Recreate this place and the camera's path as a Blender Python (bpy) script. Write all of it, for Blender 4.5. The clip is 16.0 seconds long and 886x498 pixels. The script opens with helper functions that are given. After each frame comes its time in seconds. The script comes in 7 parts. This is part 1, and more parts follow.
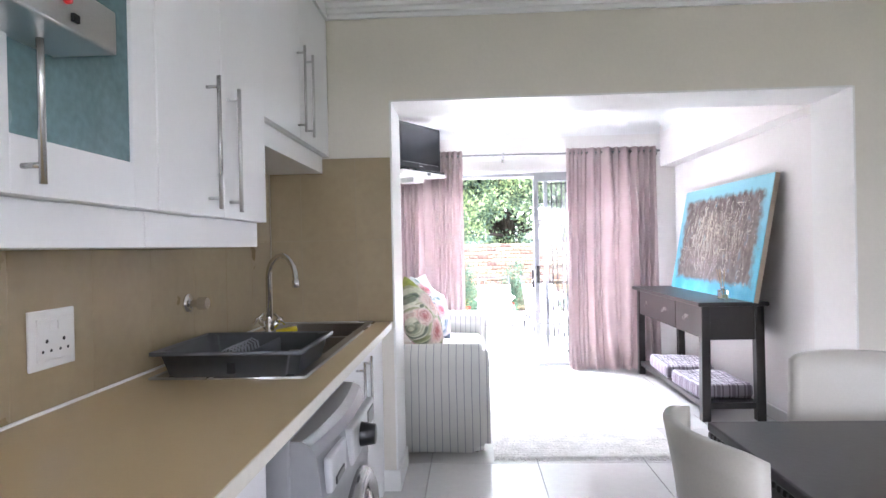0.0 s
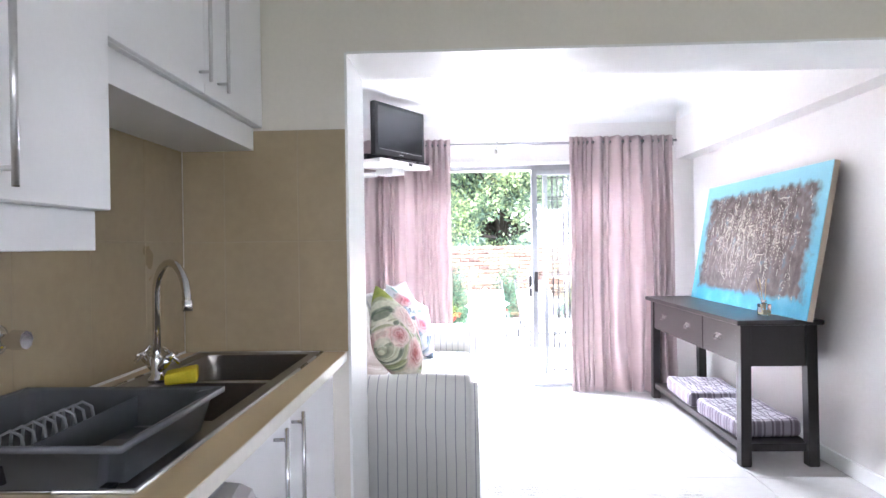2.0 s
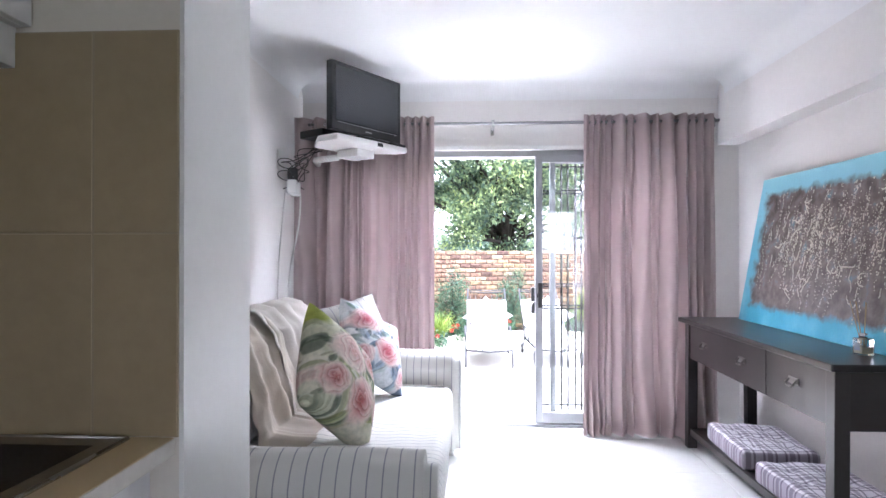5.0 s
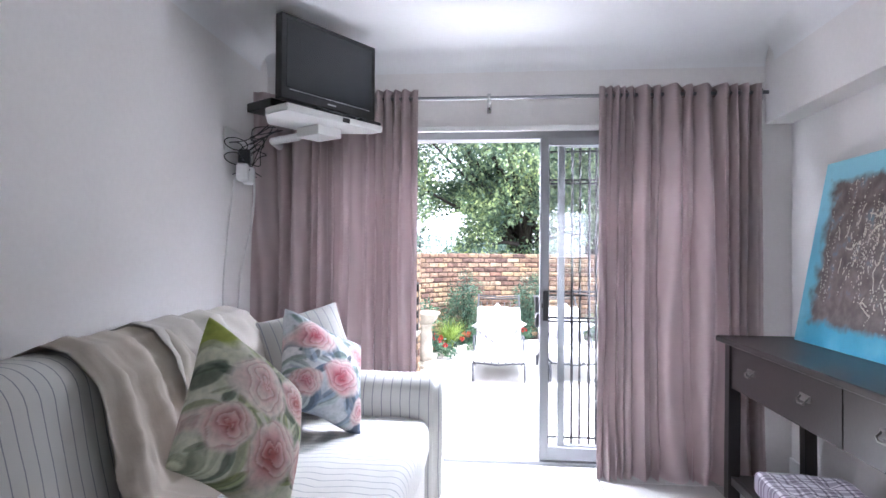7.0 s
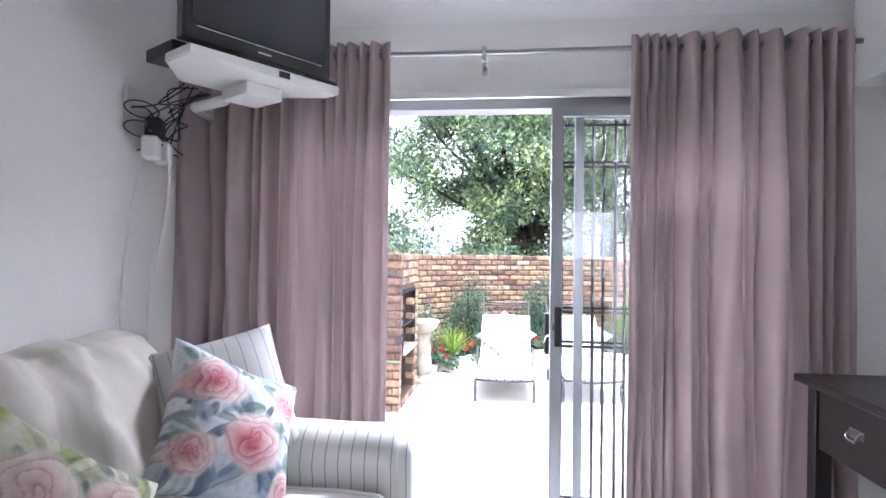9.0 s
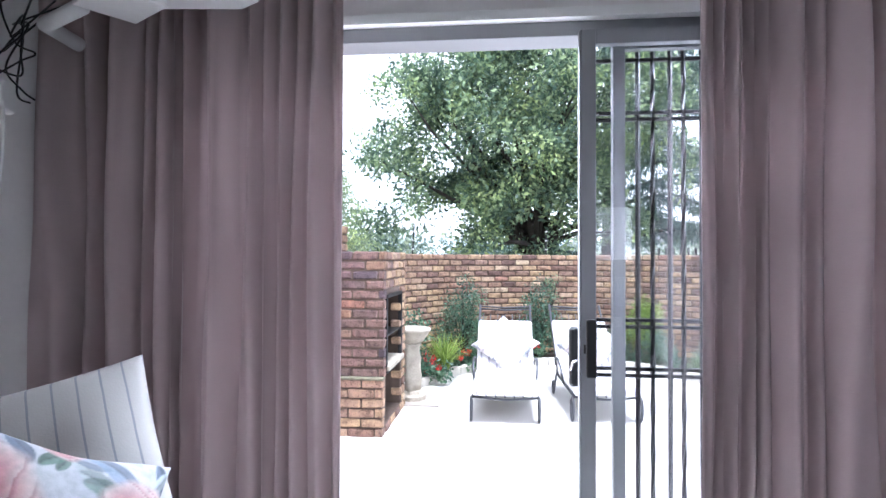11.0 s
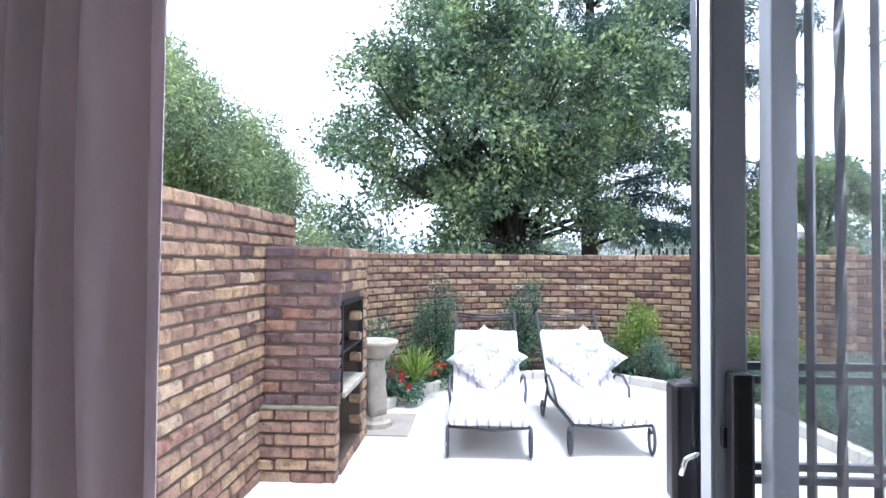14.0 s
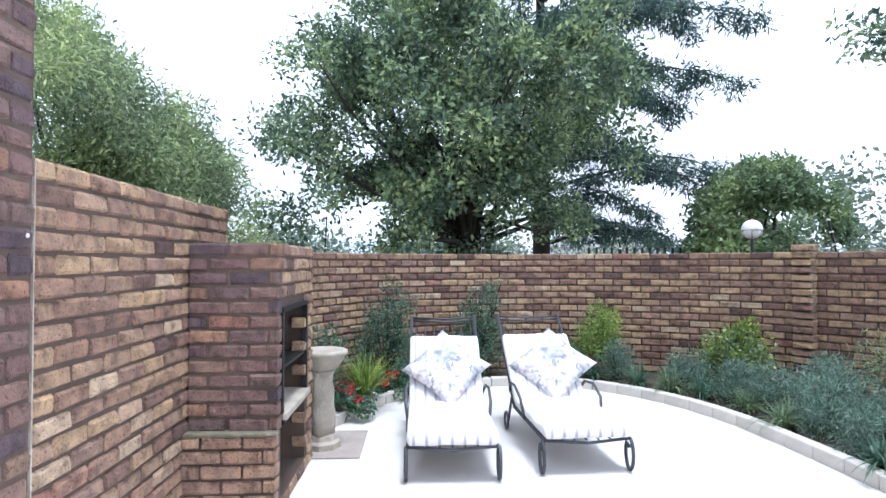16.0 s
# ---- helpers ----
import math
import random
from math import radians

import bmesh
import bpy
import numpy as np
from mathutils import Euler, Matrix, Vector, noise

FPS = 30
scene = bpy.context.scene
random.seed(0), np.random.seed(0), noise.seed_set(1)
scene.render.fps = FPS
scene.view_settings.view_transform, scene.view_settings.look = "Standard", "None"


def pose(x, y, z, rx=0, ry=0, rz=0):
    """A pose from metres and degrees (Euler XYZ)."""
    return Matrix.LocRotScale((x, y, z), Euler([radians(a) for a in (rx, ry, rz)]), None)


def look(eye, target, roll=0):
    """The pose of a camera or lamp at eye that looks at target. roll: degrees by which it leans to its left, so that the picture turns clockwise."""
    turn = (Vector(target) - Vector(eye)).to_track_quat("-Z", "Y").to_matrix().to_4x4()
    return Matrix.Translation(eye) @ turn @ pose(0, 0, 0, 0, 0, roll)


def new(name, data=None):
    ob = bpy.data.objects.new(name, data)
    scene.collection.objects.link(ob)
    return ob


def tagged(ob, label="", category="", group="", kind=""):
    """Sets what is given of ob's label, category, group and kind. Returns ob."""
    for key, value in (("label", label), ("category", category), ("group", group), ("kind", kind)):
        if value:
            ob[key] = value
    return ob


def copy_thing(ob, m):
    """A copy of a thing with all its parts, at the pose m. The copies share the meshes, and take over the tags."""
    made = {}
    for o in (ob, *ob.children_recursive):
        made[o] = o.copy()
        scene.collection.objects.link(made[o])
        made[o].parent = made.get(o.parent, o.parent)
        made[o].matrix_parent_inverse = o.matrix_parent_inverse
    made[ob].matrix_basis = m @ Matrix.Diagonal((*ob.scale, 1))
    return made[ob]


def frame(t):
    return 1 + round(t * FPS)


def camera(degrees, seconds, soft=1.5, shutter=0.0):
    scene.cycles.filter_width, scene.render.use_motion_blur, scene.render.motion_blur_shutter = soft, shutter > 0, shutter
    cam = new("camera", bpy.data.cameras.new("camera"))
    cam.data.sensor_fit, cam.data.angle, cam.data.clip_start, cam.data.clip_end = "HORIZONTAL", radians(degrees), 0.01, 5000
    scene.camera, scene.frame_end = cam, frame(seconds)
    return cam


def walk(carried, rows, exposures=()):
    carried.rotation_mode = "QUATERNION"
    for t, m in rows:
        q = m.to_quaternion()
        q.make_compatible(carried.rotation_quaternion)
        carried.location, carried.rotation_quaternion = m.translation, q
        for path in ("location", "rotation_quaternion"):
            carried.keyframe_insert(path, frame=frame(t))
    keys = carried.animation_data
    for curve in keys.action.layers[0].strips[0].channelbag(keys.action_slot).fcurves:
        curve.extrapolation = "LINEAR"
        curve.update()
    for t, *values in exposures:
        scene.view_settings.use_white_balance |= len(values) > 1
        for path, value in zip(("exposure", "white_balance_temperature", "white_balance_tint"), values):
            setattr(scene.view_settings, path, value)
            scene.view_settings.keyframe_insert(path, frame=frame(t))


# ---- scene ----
cam = camera(74.1, 16.0)
PATH = [
    (0, (0.207, 0.665, 1.278), (0.117, 2.663, 1.268), -1.2),
    (0.5, (0.22, 0.861, 1.279), (0.136, 2.86, 1.27), -1.1),
    (1, (0.23, 1.059, 1.277), (0.151, 3.058, 1.268), -1.0),
    (1.5, (0.238, 1.284, 1.281), (0.166, 3.283, 1.275), -0.9),
    (2, (0.247, 1.465, 1.283), (0.182, 3.464, 1.279), -0.9),
    (2.5, (0.264, 1.645, 1.282), (0.203, 3.644, 1.281), -0.8),
    (3, (0.287, 1.824, 1.293), (0.225, 3.823, 1.29), -0.6),
    (3.5, (0.286, 1.992, 1.286), (0.225, 3.991, 1.284), -0.5),
    (4, (0.304, 2.172, 1.291), (0.244, 4.171, 1.291), -0.4),
    (6.5, (0.601, 3.032, 1.251), (0.426, 5.024, 1.276), 0.4),
    (7, (0.624, 3.233, 1.26), (0.441, 5.225, 1.283), 0.4),
    (7.5, (0.656, 3.45, 1.261), (0.461, 5.44, 1.286), 0.6),
    (8, (0.689, 3.662, 1.261), (0.478, 5.65, 1.288), 0.7),
    (8.5, (0.691, 3.87, 1.265), (0.473, 5.858, 1.293), 0.7),
    (9, (0.696, 4.084, 1.281), (0.47, 6.071, 1.305), 0.7),
    (11.5, (0.632, 5.117, 1.239), (0.428, 7.106, 1.273), 0.1),
    (12, (0.624, 5.294, 1.236), (0.429, 7.284, 1.272), 0.2),
    (12.5, (0.615, 5.457, 1.233), (0.433, 7.449, 1.271), 0.1),
    (13, (0.6, 5.637, 1.218), (0.435, 7.63, 1.26), 0.2),
    (13.5, (0.572, 5.809, 1.217), (0.431, 7.804, 1.259), 0.2),
    (14, (0.541, 5.958, 1.211), (0.433, 7.954, 1.251), 0.3),
    (14.5, (0.503, 6.108, 1.208), (0.433, 8.106, 1.248), 0.1),
    (15, (0.478, 6.234, 1.198), (0.45, 8.234, 1.242), 0.1),
    (15.5, (0.457, 6.358, 1.192), (0.475, 8.357, 1.239), 0.0),
    (16, (0.439, 6.478, 1.184), (0.516, 8.476, 1.232), -0.1),
]
walk(cam, [(t, look(eye, target, roll)) for t, eye, target, roll in PATH],
     [(0.0, 2.75, 5850, 17), (1.0, 2.85, 5800, 17), (3.0, 2.8, 5750, 16), (4.0, 2.35, 5750, 16), (6.5, 1.35, 5700, 16), (9.0, 1.2, 5680, 16), (11.5, 0.35, 5480, 14), (13.0, 0.08, 5400, 13), (14.5, -0.12, 5400, 13), (16.0, -0.38, 5480, 13)])

# ---- world, sun, lamps ----
world = bpy.data.worlds.new("sky")
scene.world = world
world.use_nodes = True
wn = world.node_tree
sky = wn.nodes.new("ShaderNodeTexSky")
sky.sky_type, sky.sun_disc = "NISHITA", False
sky.sun_elevation, sky.sun_rotation = radians(78), radians(150)
sky.dust_density = 1.0
# a thin bright cloud deck over the sky
cloud = wn.nodes.new("ShaderNodeTexNoise")
cloud.inputs["Scale"].default_value, cloud.inputs["Detail"].default_value = 2.2, 6.0
thick = wn.nodes.new("ShaderNodeMapRange")
thick.inputs[1].default_value, thick.inputs[2].default_value, thick.inputs[3].default_value = 0.35, 0.6, 0.72
deck = wn.nodes.new("ShaderNodeMix")
deck.data_type = "RGBA"
deck.inputs[7].default_value = (15.0, 15.2, 15.6, 1)
wn.links.new(cloud.outputs[0], thick.inputs[0])
wn.links.new(thick.outputs[0], deck.inputs[0])
wn.links.new(sky.outputs[0], deck.inputs[6])
wn.links.new(deck.outputs[2], wn.nodes["Background"].inputs[0])
wn.nodes["Background"].inputs[1].default_value = 0.15
sun = new("sun", bpy.data.lights.new("sun", "SUN"))
sun.data.energy, sun.data.angle, sun.data.color = 5.0, radians(14), (1.0, 0.97, 0.92)
sun.matrix_world = look((2.6, 9.6, 9), (1.5, 11.0, 0))


def daylight_fill(name, eye, target, wide, high, watts, colour=(0.97, 0.98, 1.0)):
    """An added area lamp standing in for daylight, at or near an opening."""
    l = new(name, bpy.data.lights.new(name, "AREA"))
    l.data.shape, l.data.size, l.data.size_y, l.data.energy = "RECTANGLE", wide, high, watts
    l.data.color = colour
    l.matrix_world = look(eye, target)

# fill lamps added in assumed kitchen windows, all out of view
daylight_fill("kitchen_window_fill", (1.9, -2.27, 1.55), (1.9, 5, 1.5), 2.2, 1.3, 0.65, (1.0, 0.97, 0.93))
daylight_fill("kitchen_side_window_fill", (3.67, 0.5, 1.55), (-1, 0.5, 1.4), 0.8, 0.9, 0.6, (1.0, 0.97, 0.93))
# added fill outside above the door head, hidden, to brighten the living room
daylight_fill("door_head_fill", (0.8, 7.24, 2.24), (0.8, 5.4, 0.3), 2.3, 0.3, 330)
# added lamps hidden behind the curtains to make the cloth glow
daylight_fill("curtain_glow_fill", (1.78, 7.10, 1.05), (1.4, 4.5, 1.2), 0.40, 1.8, 20)
daylight_fill("curtain_glow_fill", (-0.31, 7.10, 1.05), (0.4, 4.5, 1.2), 0.22, 1.8, 3)

# ---- materials ----
def node_mat(name):
    m = bpy.data.materials.new(name)
    m.use_nodes = True
    nt = m.node_tree
    return m, nt, nt.nodes["Principled BSDF"]


def tex(nt, kind, scale, detail=4.0, coords="Object"):
    co = nt.nodes.new("ShaderNodeTexCoord")
    t = nt.nodes.new(kind)
    t.inputs["Scale"].default_value = scale
    if "Detail" in t.inputs:
        t.inputs["Detail"].default_value = detail
    nt.links.new(co.outputs[coords], t.inputs["Vector"])
    return t


def ramp(nt, source, stops):
    r = nt.nodes.new("ShaderNodeValToRGB")
    while len(r.color_ramp.elements) < len(stops):
        r.color_ramp.elements.new(0.5)
    for e, (p, c) in zip(r.color_ramp.elements, stops):
        e.position, e.color = p, (*c, 1)
    nt.links.new(source, r.inputs[0])
    return r


def mixed(nt, a, b, fac, mode="MIX"):
    m = nt.nodes.new("ShaderNodeMix")
    m.data_type, m.blend_type = "RGBA", mode
    for sock, v in ((m.inputs[6], a), (m.inputs[7], b), (m.inputs[0], fac)):
        if isinstance(v, (int, float)):
            sock.default_value = v
        elif isinstance(v, tuple):
            sock.default_value = (*v, 1)
        else:
            nt.links.new(v, sock)
    return m.outputs[2]


def bump(nt, bsdf, height, strength=0.2, distance=0.01):
    b = nt.nodes.new("ShaderNodeBump")
    b.inputs["Strength"].default_value, b.inputs["Distance"].default_value = strength, distance
    nt.links.new(height, b.inputs["Height"])
    nt.links.new(b.outputs[0], bsdf.inputs["Normal"])


def surface(name, col, rough=0.5, metal=0.0, vary=0.12, big=1.5, fine=40.0, relief=0.15, depth=0.004, vary_island=0.0, gloss_vary=0.08):
    """A painted or solid surface with large faint stains and fine grain."""
    m, nt, b = node_mat(name)
    n1 = tex(nt, "ShaderNodeTexNoise", big, 5.0)
    n2 = tex(nt, "ShaderNodeTexNoise", fine, 3.0)
    dark = tuple(c * (1 - vary) for c in col)
    lite = tuple(min(1, c * (1 + vary * 0.5)) for c in col)
    c1 = ramp(nt, n1.outputs[0], [(0.3, dark), (0.7, lite)]).outputs[0]
    c2 = ramp(nt, n2.outputs[0], [(0.3, (1 - vary * 0.6,) * 3), (0.7, (1, 1, 1))]).outputs[0]
    out = mixed(nt, c1, c2, 1.0, "MULTIPLY")
    if vary_island:
        g = nt.nodes.new("ShaderNodeNewGeometry")
        r = ramp(nt, g.outputs["Random Per Island"], [(0.0, (1 - vary_island,) * 3), (1.0, (1 + vary_island,) * 3)])
        out = mixed(nt, out, r.outputs[0], 1.0, "MULTIPLY")
    nt.links.new(out, b.inputs["Base Color"])
    rr = nt.nodes.new("ShaderNodeMapRange")
    rr.inputs[3].default_value, rr.inputs[4].default_value = max(0.03, rough - gloss_vary), min(1, rough + gloss_vary)
    nt.links.new(n1.outputs[0], rr.inputs[0])
    nt.links.new(rr.outputs[0], b.inputs["Roughness"])
    b.inputs["Metallic"].default_value = metal
    if relief:
        bump(nt, b, n2.outputs[0], relief, depth)
    return m


def fabric(name, col, weave=900.0, rough=0.95, through_light=0.0, vary=0.1):
    m, nt, b = node_mat(name)
    n1 = tex(nt, "ShaderNodeTexNoise", 3.0, 4.0)
    n2 = tex(nt, "ShaderNodeTexNoise", weave * 0.25, 2.0)
    c = ramp(nt, n1.outputs[0], [(0.3, tuple(v * (1 - vary) for v in col)), (0.7, tuple(min(1, v * (1 + vary)) for v in col))])
    nt.links.new(c.outputs[0], b.inputs["Base Color"])
    b.inputs["Roughness"].default_value = rough
    b.inputs["Sheen Weight"].default_value = 0.15
    bump(nt, b, n2.outputs[0], 0.25, 0.002)
    if through_light:
        tr = nt.nodes.new("ShaderNodeBsdfTranslucent")
        nt.links.new(c.outputs[0], tr.inputs[0])
        mx = nt.nodes.new("ShaderNodeMixShader")
        mx.inputs[0].default_value = through_light
        nt.links.new(b.outputs[0], mx.inputs[1])
        nt.links.new(tr.outputs[0], mx.inputs[2])
        nt.links.new(mx.outputs[0], nt.nodes["Material Output"].inputs[0])
    return m


def striped(name, col, line, axis, period, width, col2=None, rough=0.95):
    """Woven cloth with thin lines across one axis of the object."""
    m, nt, b = node_mat(name)
    co = nt.nodes.new("ShaderNodeTexCoord")
    sep = nt.nodes.new("ShaderNodeSeparateXYZ")
    n1 = tex(nt, "ShaderNodeTexNoise", 4.0, 3.0)
    wob = nt.nodes.new("ShaderNodeMath"); wob.operation = "MULTIPLY_ADD"
    wob.inputs[1].default_value = 0.012
    nt.links.new(n1.outputs[0], wob.inputs[0])
    nt.links.new(co.outputs["Object"], sep.inputs[0])
    nt.links.new(sep.outputs[axis], wob.inputs[2])
    md = nt.nodes.new("ShaderNodeMath"); md.operation = "PINGPONG"
    md.inputs[1].default_value = period / 2
    nt.links.new(wob.outputs[0], md.inputs[0])
    lt = nt.nodes.new("ShaderNodeMath"); lt.operation = "LESS_THAN"
    lt.inputs[1].default_value = width / 2
    nt.links.new(md.outputs[0], lt.inputs[0])
    c = ramp(nt, n1.outputs[0], [(0.3, tuple(v * 0.93 for v in col)), (0.7, col)])
    nt.links.new(mixed(nt, c.outputs[0], line, lt.outputs[0]), b.inputs["Base Color"])
    b.inputs["Roughness"].default_value = rough
    n2 = tex(nt, "ShaderNodeTexNoise", 220.0, 2.0)
    bump(nt, b, n2.outputs[0], 0.2, 0.002)
    return m


def glass(name, tint=(0.95, 0.97, 0.97), rough=0.0):
    m, nt, b = node_mat(name)
    b.inputs["Base Color"].default_value = (*tint, 1)
    b.inputs["Transmission Weight"].default_value = 1.0
    b.inputs["Roughness"].default_value = rough
    b.inputs["IOR"].default_value = 1.45
    return m


WALL = surface("warm_white_plaster", (0.72, 0.68, 0.61), 0.75, vary=0.05, big=0.9, fine=60, relief=0.12, depth=0.003)
WALL_LIVING = surface("off_white_plaster", (0.81, 0.785, 0.765), 0.75, vary=0.05, big=0.8, fine=45, relief=0.18, depth=0.004)
CEIL = surface("white_ceiling_paint", (0.84, 0.84, 0.84), 0.8, vary=0.03, relief=0.05)
TRIM = surface("white_gloss_paint", (0.80, 0.80, 0.78), 0.35, vary=0.04, relief=0.05)
CABINET = surface("white_melamine", (0.78, 0.78, 0.79), 0.35, vary=0.03, fine=90, relief=0.03)
COUNTER = surface("beige_laminate", (0.62, 0.475, 0.275), 0.30, vary=0.05, big=2, fine=160, relief=0.03, gloss_vary=0.01)
SPLASH = surface("beige_ceramic_glaze", (0.37, 0.295, 0.18), 0.3, vary=0.12, big=2.5, fine=30, relief=0.06)
GROUT = surface("beige_grout", (0.38, 0.32, 0.22), 0.9, vary=0.1)
FLOOR_TILE = surface("pale_grey_porcelain", (0.62, 0.61, 0.59), 0.22, vary=0.07, big=1.2, fine=25, relief=0.03)
FLOOR_GROUT = surface("grey_grout", (0.36, 0.35, 0.33), 0.9, vary=0.1)
STEEL = surface("brushed_steel", (0.55, 0.55, 0.55), 0.28, 1.0, vary=0.08, fine=200, relief=0.05)
SINK = surface("satin_sink_steel", (0.33, 0.30, 0.27), 0.36, 1.0, vary=0.15, fine=120, relief=0.04)
CHROME = surface("chrome", (0.75, 0.75, 0.76), 0.08, 1.0, vary=0.03, relief=0)
ALU = surface("grey_anodised_aluminium", (0.30, 0.305, 0.32), 0.4, 0.4, vary=0.06, fine=150, relief=0.03)
BLACK_METAL = surface("black_painted_steel", (0.018, 0.018, 0.022), 0.4, 0.2, vary=0.25, fine=80, relief=0.1)
BLACK_PLASTIC = surface("black_plastic", (0.012, 0.012, 0.013), 0.3, vary=0.2, relief=0.02)
GREY_PLASTIC = surface("grey_plastic", (0.10, 0.105, 0.115), 0.4, vary=0.1, relief=0.05)
WHITE_PLASTIC = surface("white_plastic", (0.76, 0.75, 0.73), 0.4, vary=0.04, relief=0.02)
SILVER_PAINT = surface("silver_painted_steel", (0.30, 0.30, 0.315), 0.35, 0.4, vary=0.06, relief=0.03)
DARK_WOOD = surface("black_stained_wood", (0.022, 0.017, 0.016), 0.30, vary=0.30, big=3, fine=70, relief=0.06, gloss_vary=0.015)
ORANGE_WOOD = surface("orange_pine_edge", (0.45, 0.22, 0.08), 0.5, vary=0.2)
WHITE_LEATHER = surface("cream_leatherette", (0.58, 0.55, 0.50), 0.45, vary=0.07, fine=160, relief=0.12)
YELLOW = surface("yellow_sponge", (0.75, 0.62, 0.03), 0.9, vary=0.2, fine=200, relief=0.6)
CLEAR = glass("clear_glass", (0.99, 1.0, 1.0))
SCREEN = surface("dark_screen_glass", (0.012, 0.014, 0.018), 0.12, vary=0.1, relief=0)
CURTAIN = fabric("dusty_pink_curtain_cloth", (0.49, 0.395, 0.39), 700, through_light=0.18, vary=0.07)
LINING = fabric("pale_curtain_lining", (0.62, 0.58, 0.58), 900, through_light=0.3)
# one white cloth in three tones, darker where room light came out too strong
SOFA_CLOTH = striped("white_ticking_stripe_dimmed", (0.52, 0.51, 0.485), (0.30, 0.31, 0.34), 0, 0.046, 0.0045)
SOFA_CLOTH_ARM = striped("white_ticking_stripe_arm_dimmed", (0.66, 0.65, 0.62), (0.30, 0.31, 0.34), 0, 0.046, 0.0045)
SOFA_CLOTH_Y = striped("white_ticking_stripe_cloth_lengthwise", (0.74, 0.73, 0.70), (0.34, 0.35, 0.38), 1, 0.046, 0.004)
THROW = fabric("beige_linen_throw", (0.47, 0.415, 0.345), 300, vary=0.14)


# ---- building helpers ----
def link_mesh(name, bm, material, smooth=False):
    me = bpy.data.meshes.new(name)
    bm.normal_update()
    bm.to_mesh(me)
    bm.free()
    for mt in (material if isinstance(material, (list, tuple)) else [material]):
        me.materials.append(mt)
    if smooth:
        me.shade_smooth()
    return me


def part(name, bm, material, parent=None, label="", smooth=False):
    ob = new(name, link_mesh(name, bm, material, smooth))
    if parent is not None:
        ob.parent = parent
    if label:
        ob["label"] = label
    return ob


def thing(name, label, category, at=(0, 0, 0), rz=0.0, group="", kind=""):
    ob = new(name)
    ob.empty_display_size = 0.05
    ob.matrix_basis = pose(*at, 0, 0, rz)
    return tagged(ob, label, category, group, kind)


def box(bm, x0, x1, y0, y1, z0, z1, bevel=0.0, seg=2, m=None):
    r = bmesh.ops.create_cube(bm, size=1.0)
    vs = r["verts"]
    for v in vs:
        v.co = Vector((x0 + (v.co.x + 0.5) * (x1 - x0), y0 + (v.co.y + 0.5) * (y1 - y0), z0 + (v.co.z + 0.5) * (z1 - z0)))
    if bevel:
        es = list({e for v in vs for e in v.link_edges})
        out = bmesh.ops.bevel(bm, geom=es, offset=bevel, segments=seg, affect="EDGES", profile=0.5)
        vs = list({v for v in out["verts"]} | {v for v in vs if v.is_valid})
    if m is not None:
        bmesh.ops.transform(bm, matrix=m, verts=[v for v in vs if v.is_valid])
    return vs


def boxed(x0, x1, y0, y1, z0, z1, bevel=0.0, seg=2):
    bm = bmesh.new()
    box(bm, x0, x1, y0, y1, z0, z1, bevel, seg)
    return bm


def tube(bm, pts, r, seg=10, caps=True, squash=1.0):
    """A round bar along a line of points; r is a number or one for each point."""
    pts = [Vector(p) for p in pts]
    rs = r if isinstance(r, (list, tuple)) else [r] * len(pts)
    rings, side = [], None
    for i, p in enumerate(pts):
        d = (pts[min(i + 1, len(pts) - 1)] - pts[max(i - 1, 0)]).normalized()
        if side is None:
            side = d.orthogonal().normalized()
        side = (side - d * side.dot(d)).normalized()
        up = d.cross(side)
        rings.append([bm.verts.new(p + (side * math.cos(a) + up * math.sin(a) * squash) * rs[i]) for a in (2 * math.pi * k / seg for k in range(seg))])
    for a, b in zip(rings, rings[1:]):
        for k in range(seg):
            bm.faces.new((a[k], a[(k + 1) % seg], b[(k + 1) % seg], b[k]))
    if caps:
        bm.faces.new(rings[0][::-1]); bm.faces.new(rings[-1])
    return bm


def lathe(bm, profile, seg=24, at=(0, 0, 0)):
    """A turned shape from (radius, height) pairs."""
    rings = []
    for r, z in profile:
        rings.append([bm.verts.new((at[0] + r * math.cos(2 * math.pi * k / seg), at[1] + r * math.sin(2 * math.pi * k / seg), at[2] + z)) for k in range(seg)])
    for a, b in zip(rings, rings[1:]):
        for k in range(seg):
            bm.faces.new((a[k], a[(k + 1) % seg], b[(k + 1) % seg], b[k]))
    if profile[0][0] > 1e-4:
        bm.faces.new(rings[0][::-1])
    if profile[-1][0] > 1e-4:
        bm.faces.new(rings[-1])
    bmesh.ops.remove_doubles(bm, verts=bm.verts, dist=1e-5)
    return bm


def extrude_profile(bm, prof, a, b, axis):
    """Sweeps a closed outline (u, v) straight from a to b along axis 'x' or 'y'; u goes across, v up."""
    ends = []
    for s in (a, b):
        ends.append([bm.verts.new((s, u, v) if axis == "x" else (u, s, v)) for u, v in prof])
    n = len(prof)
    for k in range(n):
        bm.faces.new((ends[0][k], ends[0][(k + 1) % n], ends[1][(k + 1) % n], ends[1][k]))
    bm.faces.new(ends[0][::-1]); bm.faces.new(ends[1])
    bmesh.ops.recalc_face_normals(bm, faces=bm.faces)
    return bm


def structure(name, bm, material, label, category, smooth=False):
    return tagged(part(name, bm, material, None, "", smooth), label, category, "", "structure")


